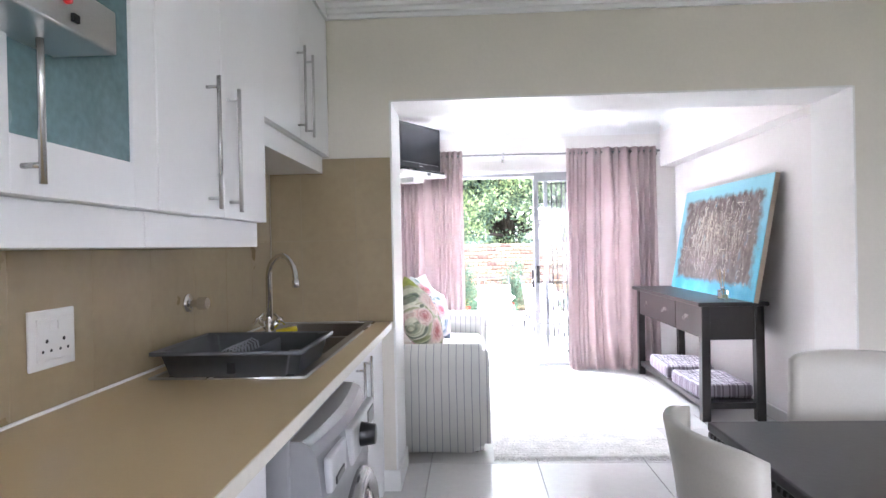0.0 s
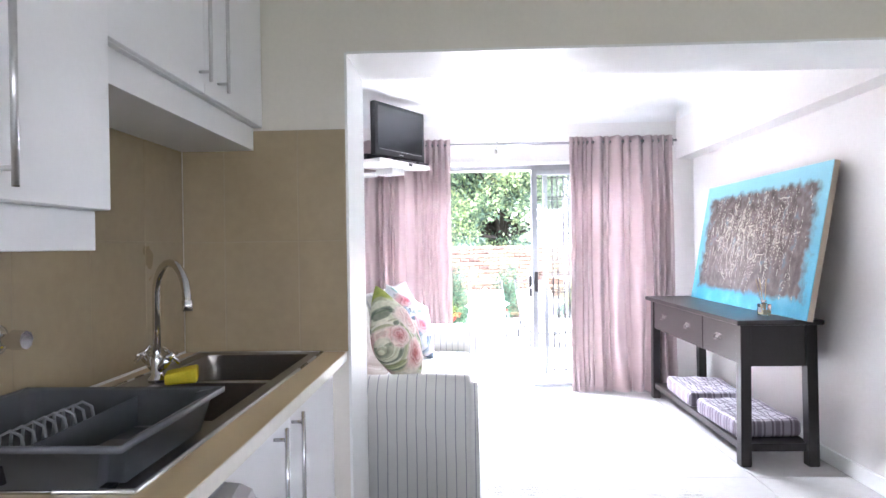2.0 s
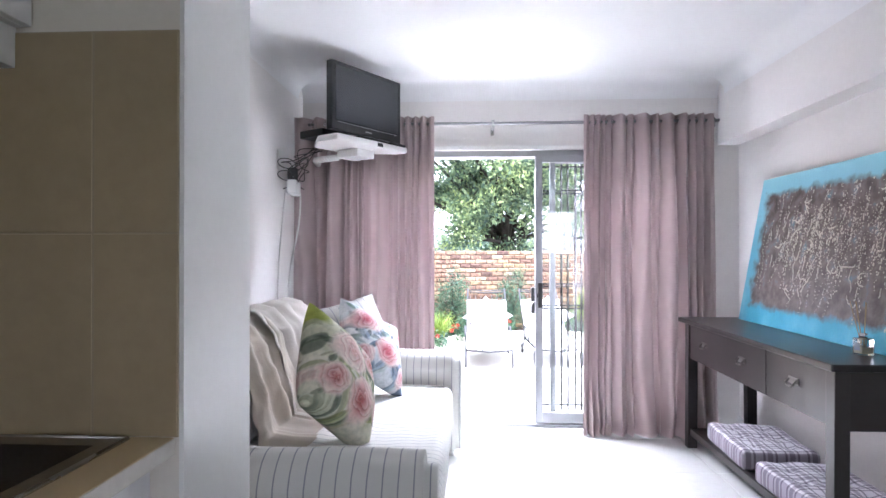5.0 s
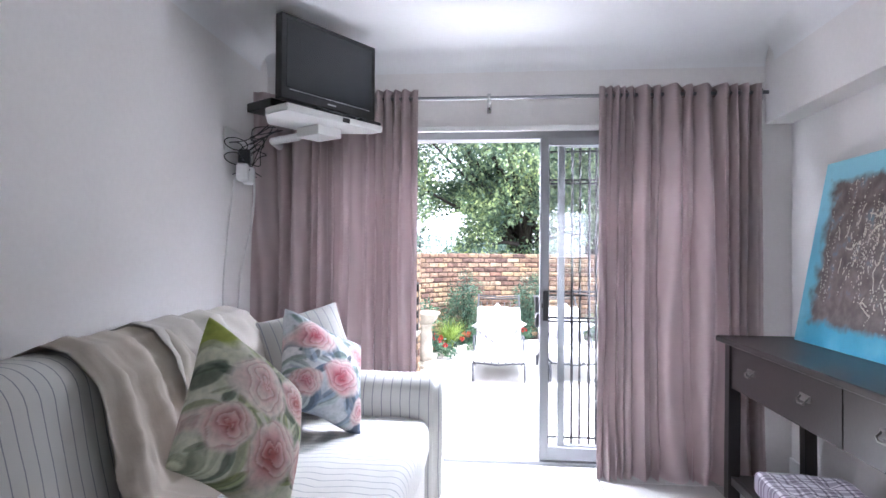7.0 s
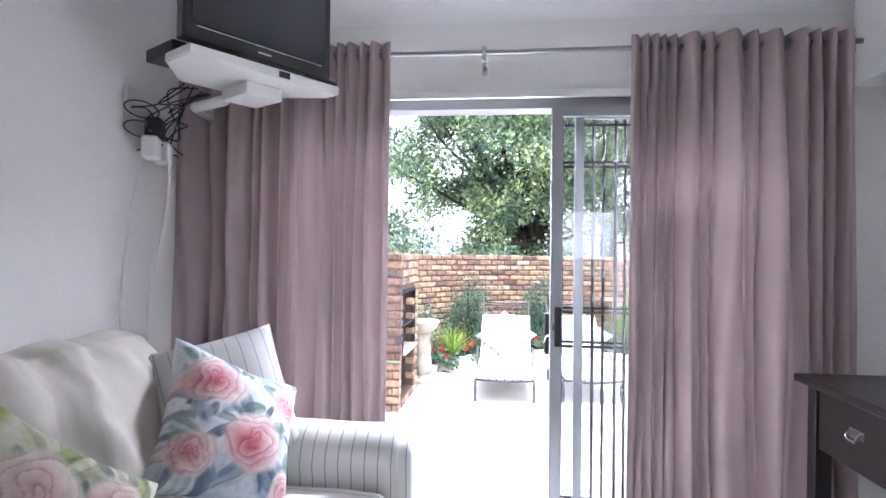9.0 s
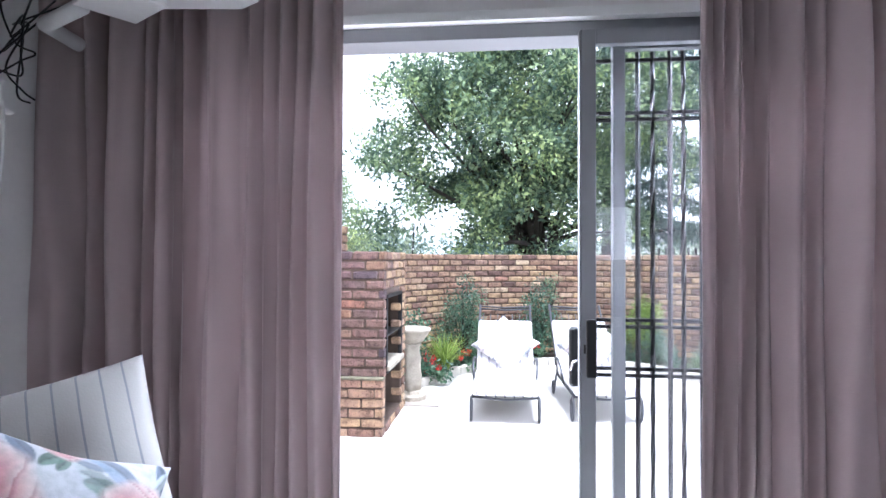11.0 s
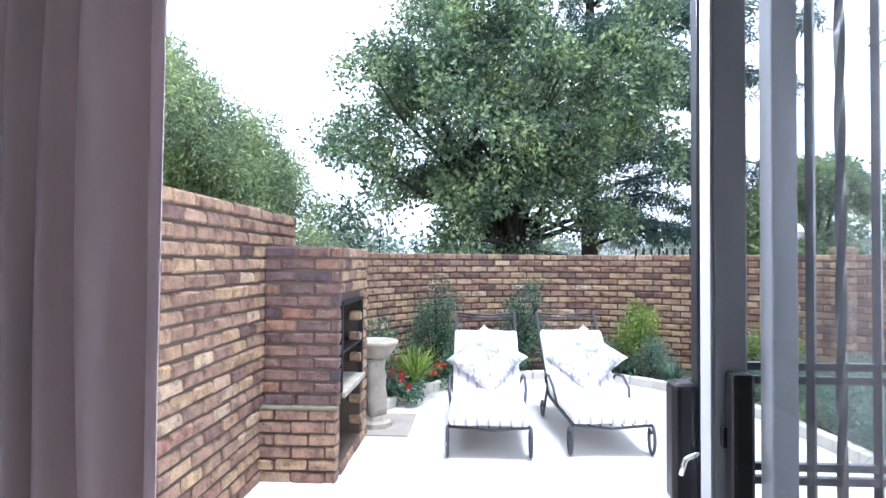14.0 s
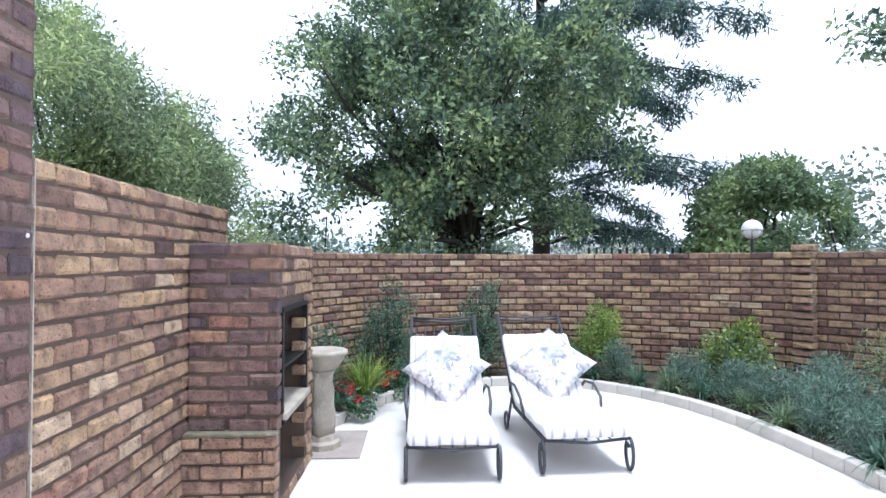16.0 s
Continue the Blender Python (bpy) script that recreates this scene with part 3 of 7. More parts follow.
structure("trim_filler", boxed(-0.4, -0.262, 3.642, YP0 - 0.004, 0.0, 0.85), CABINET, "white filler strip beside the base cabinet", "trim")

# washing machine
wm = thing("washing_machine", "silver front-loading washing machine under the worktop", "washing machine", (-0.812, 1.985, 0))
part("body", boxed(0, 0.60, 0, 0.6, 0.02, 0.842, 0.008, 3), SILVER_PAINT, wm)
bm = bmesh.new()
prof = [(0.595, 0.10), (0.595, 0.838), (0.625, 0.836), (0.648, 0.825), (0.660, 0.80), (0.672, 0.70), (0.662, 0.12)]
n = 14
cols = []
for k in range(n + 1):
    f = k / n
    bow = 0.022 * (1 - (2 * f - 1) ** 2)
    cols.append([bm.verts.new((u + (bow if u > 0.6 else 0), 0.004 + 0.592 * f, v)) for u, v in prof])
for a, b in zip(cols, cols[1:]):
    for q in range(len(prof)):
        bm.faces.new((a[q], b[q], b[(q + 1) % len(prof)], a[(q + 1) % len(prof)]))
bm.faces.new(cols[0]); bm.faces.new(cols[-1][::-1])
bmesh.ops.recalc_face_normals(bm, faces=bm.faces)
fr = part("front", bm, SILVER_PAINT, wm, "bow-fronted silver panel")
PALE_SILVER = surface("pale_silver_plastic", (0.50, 0.50, 0.52), 0.4)
part("drawer", boxed(0.668, 0.690, 0.03, 0.19, 0.705, 0.79, 0.008, 3), PALE_SILVER, wm, "pale detergent drawer")
part("drawer_grip", boxed(0.689, 0.694, 0.06, 0.15, 0.715, 0.735, 0.003), BLACK_PLASTIC, wm)
part("control_panel", boxed(0.676, 0.702, 0.215, 0.555, 0.70, 0.80, 0.008, 3), PALE_SILVER, wm)
part("display", boxed(0.696, 0.705, 0.43, 0.53, 0.735, 0.785, 0.003), BLACK_PLASTIC, wm, "black display")
for q in range(4):
    part("button", boxed(0.698, 0.706, 0.425 + q * 0.028, 0.443 + q * 0.028, 0.712, 0.724, 0.002), STEEL, wm)
bm = bmesh.new(); tube(bm, [(0.69, 0.33, 0.75), (0.705, 0.33, 0.75), (0.742, 0.33, 0.75)], [0.036, 0.034, 0.028], 24)
part("dial", bm, BLACK_PLASTIC, wm, "black program dial", True)
bm = bmesh.new()
tube(bm, [(0.70, 0.3 + 0.175 * math.cos(k * math.pi / 16), 0.46 + 0.175 * math.sin(k * math.pi / 16)) for k in range(33)], 0.026, 10, False)
dr = part("door_ring", bm, STEEL, wm, "chrome porthole ring", True)
bm = bmesh.new()
tube(bm, [(0.69, 0.3, 0.46), (0.722, 0.3, 0.46), (0.735, 0.3, 0.46)], [0.155, 0.13, 0.06], 28)
part("porthole", bm, SCREEN, dr, "dark porthole glass", True)
for fy in (0.06, 0.54):
    for fx in (0.06, 0.54):
        bm = bmesh.new(); tube(bm, [(fx, fy, 0), (fx, fy, 0.03)], 0.02, 10); part("foot", bm, BLACK_PLASTIC, wm)

# sink
sink = thing("kitchen_sink", "double-bowl stainless steel inset kitchen sink", "sink", (0, 0, 0.888))
bm = bmesh.new()
bowls = [(SX0 + 0.10, SX1 - 0.04, 2.80, 3.185), (SX0 + 0.06, SX1 - 0.04, 3.215, 3.65)]
box(bm, SX0, SX0 + 0.06, SY0, SY1, 0.0, 0.004); box(bm, SX1 - 0.04, SX1, SY0, SY1, 0.0, 0.004)
box(bm, SX0 + 0.06, SX1 - 0.04, SY0, 2.80, 0.0, 0.004); box(bm, SX0 + 0.06, SX1 - 0.04, 3.185, 3.215, 0.0, 0.004); box(bm, SX0 + 0.06, SX1 - 0.04, 3.65, SY1, 0.0, 0.004)
box(bm, SX0 + 0.06, SX0 + 0.10, 2.80, 3.185, 0.0, 0.004)
part("deck", bm, SINK, sink)
bm = bmesh.new()
ring = [(SX0, SY0), (SX1, SY0), (SX1, SY1), (SX0, SY1), (SX0, SY0)]
for (xa, ya), (xb, yb) in zip(ring, ring[1:]):
    tube(bm, [(xa, ya, 0.003), (xb, yb, 0.003)], 0.005, 8)
part("rim", bm, STEEL, sink, "bright rolled steel rim", True)
for x0, x1, y0, y1 in bowls:
    bm = bmesh.new()
    box(bm, x0, x1, y0, y1, -0.17, 0.003, 0.05, 5)
    kill = [f for f in bm.faces if f.calc_center_median().z > -0.03]
    bmesh.ops.delete(bm, geom=kill, context="FACES")
    up = [v for v in bm.verts if v.co.z > -0.055 and any(e.is_boundary for e in v.link_edges)]
    for v in up:
        v.co.z = 0.002
        v.co.x = x0 if v.co.x < (x0 + x1) / 2 and v.co.x < x0 + 0.04 else (x1 if v.co.x > x1 - 0.04 else v.co.x)
    bmesh.ops.reverse_faces(bm, faces=bm.faces)
    b = part("bowl", bm, SINK, sink, "", True)
    bm = bmesh.new(); lathe(bm, [(0.0, 0), (0.035, 0.0), (0.04, 0.004), (0.0, 0.0041)][:3], 20, ((x0 + x1) / 2, (y0 + y1) / 2, -0.169))
    part("drain", bm, CHROME, b, "", True)
for k in range(7):
    bm = bmesh.new(); tube(bm, [(SX0 + 0.12 + k * 0.04, 2.46, 0.004), (SX0 + 0.12 + k * 0.04, 2.76, 0.004)], 0.004, 6)
    part("drainer_rib", bm, SINK, sink, "", True)

# tap
tap = thing("kitchen_tap", "chrome swan-neck mixer tap with cross handles", "tap", (-0.680, 3.21, 0.892))
bm = bmesh.new(); lathe(bm, [(0.026, 0), (0.026, 0.012), (0.017, 0.02), (0.017, 0.07), (0.012, 0.085)], 18)
part("base", bm, CHROME, tap, "", True)
bm = bmesh.new()
pts = [(0, 0, 0.07), (0, 0, 0.26)] + [(0.0845 * (1 - math.cos(a)), -0.0775 * (1 - math.cos(a)), 0.26 + 0.10 * math.sin(a)) for a in [math.pi * k / 12 for k in range(1, 12)]] + [(0.169, -0.155, 0.25), (0.170, -0.156, 0.235)]
tube(bm, pts, 0.0115, 12); tube(bm, [(0.169, -0.155, 0.258), (0.170, -0.156, 0.228)], 0.0145, 12)
part("spout", bm, CHROME, tap, "", True)
for s in (-1, 1):
    bm = bmesh.new()
    tube(bm, [(0, 0, 0.03), (s * 0.042, -s * 0.012, 0.072)], [0.012, 0.015], 12)
    hnd = part("valve_body", bm, CHROME, tap, "", True)
    bm = bmesh.new()
    c = Vector((s * 0.052, -s * 0.015, 0.082))
    tube(bm, [c + Vector((-0.024 * s, 0, 0.024)), c + Vector((0.024 * s, 0, -0.024))], 0.0055, 8); tube(bm, [c + Vector((0, -0.034, 0)), c + Vector((0, 0.034, 0))], 0.0055, 8); tube(bm, [c - Vector((s * 0.012, 0, 0.012)), c + Vector((s * 0.006, 0, 0.006))], 0.010, 10)
    part("cross_handle", bm, CHROME, hnd, "", True)

# dish rack
rack = thing("dish_rack", "grey plastic dish drainer tray standing on the sink", "dish rack", (-0.525, 2.575, 0.896), 0)
def tray(bm, x, y, h, t, flare):
    prof = [(-t - 0.0, 0.006), (flare - t, h - 0.004), (flare + 0.012, h), (flare + 0.012, h - 0.012), (flare, h - 0.012), (0, 0)]
    vs = []
    for (o, z) in prof:
        vs.append([bm.verts.new((sx * (x + o), sy * (y + o), z)) for sx, sy in ((-1, -1), (1, -1), (1, 1), (-1, 1))])
    for a, b in zip(vs, vs[1:]):
        for q in range(4):
            bm.faces.new((a[q], a[(q + 1) % 4], b[(q + 1) % 4], b[q]))
    bm.faces.new(vs[0]); bm.faces.new(vs[-1][::-1])
    bmesh.ops.bevel(bm, geom=[e for e in bm.edges if abs(e.verts[0].co.z - e.verts[1].co.z) > 0.05], offset=0.03, segments=4, affect="EDGES")
    bmesh.ops.recalc_face_normals(bm, faces=bm.faces)
bm = bmesh.new(); tray(bm, 0.200, 0.172, 0.082, 0.004, 0.018)
part("tray", bm, GREY_PLASTIC, rack, "", True)
part("divider", boxed(0.043, 0.047, -0.17, 0.17, 0.004, 0.068, 0.001), GREY_PLASTIC, rack)
for sx in (0.01,):
    part("drain_slot", boxed(sx - 0.012, sx + 0.012, -0.186, -0.172, 0.012, 0.045, 0.002), BLACK_PLASTIC, rack, "dark drain slot")
for k in range(8):
    bm = bmesh.new(); tube(bm, [(-0.055, -0.10 + k * 0.028, 0.006), (-0.05, -0.10 + k * 0.028, 0.066), (-0.03, -0.10 + k * 0.028, 0.076), (-0.01, -0.10 + k * 0.028, 0.066), (0.0, -0.10 + k * 0.028, 0.006)], 0.003, 6)
    part("plate_prong", bm, surface("pale_grey_plastic", (0.32, 0.33, 0.35), 0.45) if k == 0 else bpy.data.materials["pale_grey_plastic"], rack, "", True)
for fx in (-0.17, 0.0, 0.17):
    part("foot", boxed(fx - 0.02, fx + 0.02, -0.165, -0.145, -0.006, 0.002), BLACK_PLASTIC, rack)
sp = thing("sponge", "yellow and dark washing-up sponge on the sink edge", "sponge", (-0.60, 3.20, 0.893), 20)
bm = boxed(-0.045, 0.045, -0.035, 0.035, 0, 0.05, 0.008, 3)
for v in bm.verts:
    v.co.z *= 0.8 + 3 * v.co.x
part("foam", bm, YELLOW, sp, "", True)
sp.location.z = 0.892

# socket, valve
sk = thing("wall_socket", "white double wall socket with round pin holes", "socket", (XW + 0.013, 2.075, 1.07))
part("plate", boxed(0, 0.008, -0.08, 0.08, -0.072, 0.072, 0.003), WHITE_PLASTIC, sk)
part("face", boxed(0.008, 0.014, -0.06, 0.06, -0.052, 0.052, 0.002), WHITE_PLASTIC, sk)
for s in (-1, 1):
    for dy, dz, r in ((-0.014, -0.028, 0.004), (0.014, -0.028, 0.004), (0, -0.004, 0.005)):
        bm = bmesh.new(); tube(bm, [(0.0135, s * 0.03 + dy, dz), (0.0146, s * 0.03 + dy, dz)], r, 10); part("pin_hole", bm, BLACK_PLASTIC, sk)
    part("rocker", boxed(0.014, 0.018, s * 0.014 - 0.008, s * 0.014 + 0.008, 0.022, 0.045, 0.002), WHITE_PLASTIC, sk)
sw = thing("wall_switch", "white wall switch plate", "switch", (XW + 0.013, 1.83, 1.09))
part("plate", boxed(0, 0.008, -0.045, 0.045, -0.05, 0.05, 0.003), WHITE_PLASTIC, sw)
part("rocker", boxed(0.008, 0.013, -0.012, 0.012, -0.02, 0.02, 0.002), WHITE_PLASTIC, sw)
vv = thing("stop_valve", "chrome wall stop valve with a ribbed knob", "valve", (XW + 0.012, 2.79, 1.085))
bm = bmesh.new(); tube(bm, [(0, 0, 0), (0.006, 0, 0), (0.012, 0, 0)], [0.036, 0.036, 0.02], 22); part("flange", bm, CHROME, vv, "", True)
bm = bmesh.new(); tube(bm, [(0.01, 0, 0), (0.04, 0, 0), (0.042, 0, 0), (0.075, 0, 0)], [0.014, 0.014, 0.024, 0.022], 8); part("knob", bm, CHROME, vv)

# wall tiles
def tile_plane(name, label, parent_mat, cells, normal_axis, plane, out):
    t = thing(name, label, "wall tiles", kind="structure")
    lo, hi = min(c[0] for c in cells), max(c[1] for c in cells)
    zl, zh = min(c[2] for c in cells), max(c[3] for c in cells)
    if normal_axis == "x":
        part("grout", boxed(plane, plane + out * 0.88, lo, hi, zl, zh), GROUT, t)
    else:
        part("grout", boxed(lo, hi, plane - out * 0.88, plane, zl, zh), GROUT, t)
    for (a0, a1, z0, z1) in cells:
        g = 0.0012
        if normal_axis == "x":
            bm = boxed(plane, plane + out, a0 + g, a1 - g, z0 + g, z1 - g, 0.0015, 1)
        else:
            bm = boxed(a0 + g, a1 - g, plane - out, plane, z0 + g, z1 - g, 0.0015, 1)
        part("tile", bm, parent_mat, t)
    return t
ys = [2.245 + 0.30 * k for k in range(-11, 6)]
ys = [y for y in ys if y < YP0 - 0.05] + [YP0 - 0.01]
zs = [(0.888, 1.318), (1.318, 1.748)]
tile_plane("splashback_west", "beige ceramic wall tiles behind the worktop", SPLASH, [(a, b, *z) for a, b in zip(ys, ys[1:]) for z in zs], "x", XW + 0.002, 0.008)
xs = [XW + 0.012, -0.675, -0.385, OX0 - 0.004]
tile_plane("splashback_end", "beige ceramic wall tiles on the dividing wall", SPLASH, [(a, b, *z) for a, b in zip(xs, xs[1:]) for z in zs], "y", YP0 - 0.002, 0.008)

# dining table and chairs
tb = thing("dining_table", "black dining table with a beaded edge", "dining table", (1.60, 1.65, 0))
part("tabletop", boxed(-0.71, 0.71, -0.76, 0.76, 0.722, 0.75, 0.006, 3), DARK_WOOD, tb)
bm = bmesh.new()
box(bm, -0.66, 0.66, -0.71, 0.71, 0.63, 0.72)
part("apron", bm, DARK_WOOD, tb)
bm = bmesh.new()
import itertools
for k in range(62):
    for (x, y) in ((-0.70, -0.75 + k * 0.0245), (-0.70 + k * 0.0229, 0.75)):
        box(bm, x - 0.009, x + 0.009, y - 0.009, y + 0.009, 0.702, 0.722, 0.004, 1)
tagged(part("beading", bm, DARK_WOOD, tb, "carved bead moulding"), kind="stuff")
for sx, sy in itertools.product((-1, 1), (-1, 1)):
    bm = bmesh.new(); lathe(bm, [(0.03, 0), (0.035, 0.05), (0.028, 0.1), (0.045, 0.45), (0.035, 0.5), (0.05, 0.55), (0.05, 0.63)], 14, (sx * 0.6, sy * 0.65, 0))
    part("leg", bm, DARK_WOOD, tb, "", True)


def dining_chair(at, rz, back):
    c = thing("dining_chair", "cream leatherette dining chair at the black table", "chair", at, rz, "chairs round the table")
    part("seat", boxed(-0.22, 0.22, -0.22, 0.22, 0.40, 0.48, 0.03, 4), WHITE_LEATHER, c, "", True)
    bm = bmesh.new()
    n, grid = 12, []
    for s in (0, 1):
        g = []
        for i in range(n + 1):
            u = 2 * i / n - 1
            row = []
            for j in range(9):
                v = j / 8
                hgt = 0.42 + (back - 0.42) * v - 0.012 * u ** 8 * v
                y = -0.20 - 0.09 * v + 0.09 * u * u * v + (0.035 if s else 0)
                row.append(bm.verts.new((u * (0.22 - 0.015 * v), y, hgt)))
            g.append(row)
        grid.append(g)
        for i in range(n):
            for j in range(8):
                q = (g[i][j], g[i + 1][j], g[i + 1][j + 1], g[i][j + 1])
                bm.faces.new(q if not s else q[::-1])
    a, b = grid
    for j in range(8):
        bm.faces.new((a[0][j + 1], b[0][j + 1], b[0][j], a[0][j])); bm.faces.new((a[n][j], b[n][j], b[n][j + 1], a[n][j + 1]))
    for i in range(n):
        bm.faces.new((a[i][8], a[i + 1][8], b[i + 1][8], b[i][8])); bm.faces.new((b[i][0], b[i + 1][0], a[i + 1][0], a[i][0]))
    bmesh.ops.recalc_face_normals(bm, faces=bm.faces)
    part("backrest", bm, WHITE_LEATHER, c, "", True)
    for sx, sy in itertools.product((-1, 1), (-1, 1)):
        part("leg", boxed(sx * 0.19 - 0.018, sx * 0.19 + 0.018, sy * 0.19 - 0.018, sy * 0.19 + 0.018, 0, 0.41, 0.003), DARK_WOOD, c)
    return c
dining_chair((0.94, 2.02, 0), -90, 0.86)
dining_chair((1.44, 2.42, 0), 180, 0.90)


# ---- living room ----
def rounded(bm, x0, x1, y0, y1, z0, z1, r, seg=4, lump=0.0, seed=0, cuts=0):
    vs = box(bm, x0, x1, y0, y1, z0, z1, r, seg)
    if lump:
        es = [e for e in bm.edges if e.calc_length() > 0.12]
        if cuts:
            bmesh.ops.subdivide_edges(bm, edges=es, cuts=cuts, use_grid_fill=True)
        for v in bm.verts:
            v.co += Vector((noise.noise(v.co * 3.1 + Vector((seed, 0, 0))), noise.noise(v.co * 3.1 + Vector((0, seed, 5))), noise.noise(v.co * 2.7 + Vector((9, 0, seed))))) * lump

sofa = thing("sofa", "white ticking-stripe slipcovered sofa with rolled arms", "sofa", (-0.25, 5.25, 0))
bm = bmesh.new(); rounded(bm, -0.50, 0.53, -1.0, 1.0, 0.03, 0.30, 0.02, 3, 0.008, 1, 8)
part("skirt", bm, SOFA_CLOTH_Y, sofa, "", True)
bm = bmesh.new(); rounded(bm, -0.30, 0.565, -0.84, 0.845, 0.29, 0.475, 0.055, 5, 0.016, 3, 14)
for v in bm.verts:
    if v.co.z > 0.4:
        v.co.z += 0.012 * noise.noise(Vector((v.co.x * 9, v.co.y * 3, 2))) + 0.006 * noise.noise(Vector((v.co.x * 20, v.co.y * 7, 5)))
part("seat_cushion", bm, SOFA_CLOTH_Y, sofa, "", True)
for s in (-1, 1):
    bm = bmesh.new()
    yc = s * 0.94
    outline = [(-0.105, 0.03), (-0.105, 0.50)] + [(-0.115 * math.cos(a) - 0.01 * 0, 0.545 + 0.125 * math.sin(a)) for a in [math.pi * k / 10 for k in range(11)]] + [(0.10, 0.50), (0.10, 0.03)]
    outline = [(yc + u, v) for u, v in outline]
    extrude_profile(bm, outline, -0.52, 0.565 if s < 0 else 0.605, "x")
    long_edges = [e for e in bm.edges if abs(e.verts[0].co.x - e.verts[1].co.x) > 0.5]
    bmesh.ops.subdivide_edges(bm, edges=long_edges, cuts=16)
    bmesh.ops.bevel(bm, geom=[e for e in bm.edges if e.is_manifold and e.calc_face_angle(0) > 1.2 and e.verts[0].co.x > 0.5 and e.verts[1].co.x > 0.5], offset=0.04, segments=4, affect="EDGES")
    for v in bm.verts:
        v.co += Vector((0.0, noise.noise(v.co * 4), noise.noise(v.co * 4 + Vector((3, 3, 3))))) * 0.006
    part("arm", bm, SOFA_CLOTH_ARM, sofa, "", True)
bm = bmesh.new(); rounded(bm, -0.585, -0.33, -0.9, 0.9, 0.25, 0.86, 0.07, 5, 0.012, 9, 9)
part("back", bm, SOFA_CLOTH_Y, sofa, "", True)
for k, (a, b) in enumerate(((-0.82, 0.0), (0.0, 0.82))):
    bm = bmesh.new(); rounded(bm, -0.50, -0.24, a, b, 0.44, 0.965, 0.10, 6, 0.02, 12 + k, 7)
    for v in bm.verts:
        v.co.x -= (v.co.z - 0.45) * 0.22
    part("back_cushion", bm, SOFA_CLOTH_Y, sofa, "", True)
for fx in (-0.44, 0.46):
    for fy in (-0.93, 0.93):
        part("foot", boxed(fx - 0.025, fx + 0.025, fy - 0.025, fy + 0.025, 0, 0.04, 0.004), DARK_WOOD, sofa)


def throw(name, label, y0, y1, top, seed, reach, mat):
    """A cloth laid over the sofa's back, hanging down in front with folds."""
    t = thing(name, label, "throw", (-0.25, 5.25, 0))
    bm = bmesh.new()
    n, m2 = 56, 54
    line = [(-0.585, 0.50), (-0.595, 0.78), (-0.56, top - 0.02), (-0.47, top + 0.015), (-0.38, top - 0.005), (-0.29, top - 0.10), (-0.22, 0.66), (-0.19, 0.50), (-0.10, 0.485), (0.05 + reach, 0.483)]
    rows = []
    for s in (0, 1):
        rows = []
        for i in range(n + 1):
            u = i / n
            row = []
            for j in range(m2 + 1):
                f = j / m2 * (len(line) - 1)
                k = min(int(f), len(line) - 2)
                a, b = line[k], line[k + 1]
                x, z = a[0] + (b[0] - a[0]) * (f - k), a[1] + (b[1] - a[1]) * (f - k)
                y = y0 + (y1 - y0) * u - 0.10 * (z - 0.5) * (1 - u) * 0
                w = 0.014 * math.sin(u * 21 + seed + 3 * noise.noise(Vector((z * 3, u * 2, seed)))) + 0.018 * noise.noise(Vector((u * 6, z * 4, seed))) + 0.024 * (0.4 - abs(noise.noise(Vector((u * 5 + z * 6, z * 5 - u * 3, seed + 5))))) + 0.006 * noise.noise(Vector((u * 22, z * 16, seed)))
                x += 0.012 + w + 0.004 * s
                z += 0.008 + w * 0.6 + 0.004 * s + 0.05 * math.sin(math.pi * u) * (1 if z > 0.75 else 0.2) * (top - 0.85)
                row.append(bm.verts.new((x, y + 0.015 * noise.noise(Vector((z * 5, u, seed))), z)))
            rows.append(row)
        for a, b in zip(rows, rows[1:]):
            for j in range(m2):
                q = (a[j], a[j + 1], b[j + 1], b[j])
                bm.faces.new(q if s else q[::-1])
    part("cloth", bm, mat, t, "", True)
    return t
throw("throw_blanket", "beige linen throw draped over the sofa back", -0.42, 0.16, 0.962, 4, -0.06, THROW)
throw("throw_blanket", "cream cotton throw draped over the sofa back", -0.02, 0.84, 0.972, 8, -0.12, fabric("cream_cotton_throw", (0.52, 0.48, 0.425), 500, vary=0.1))


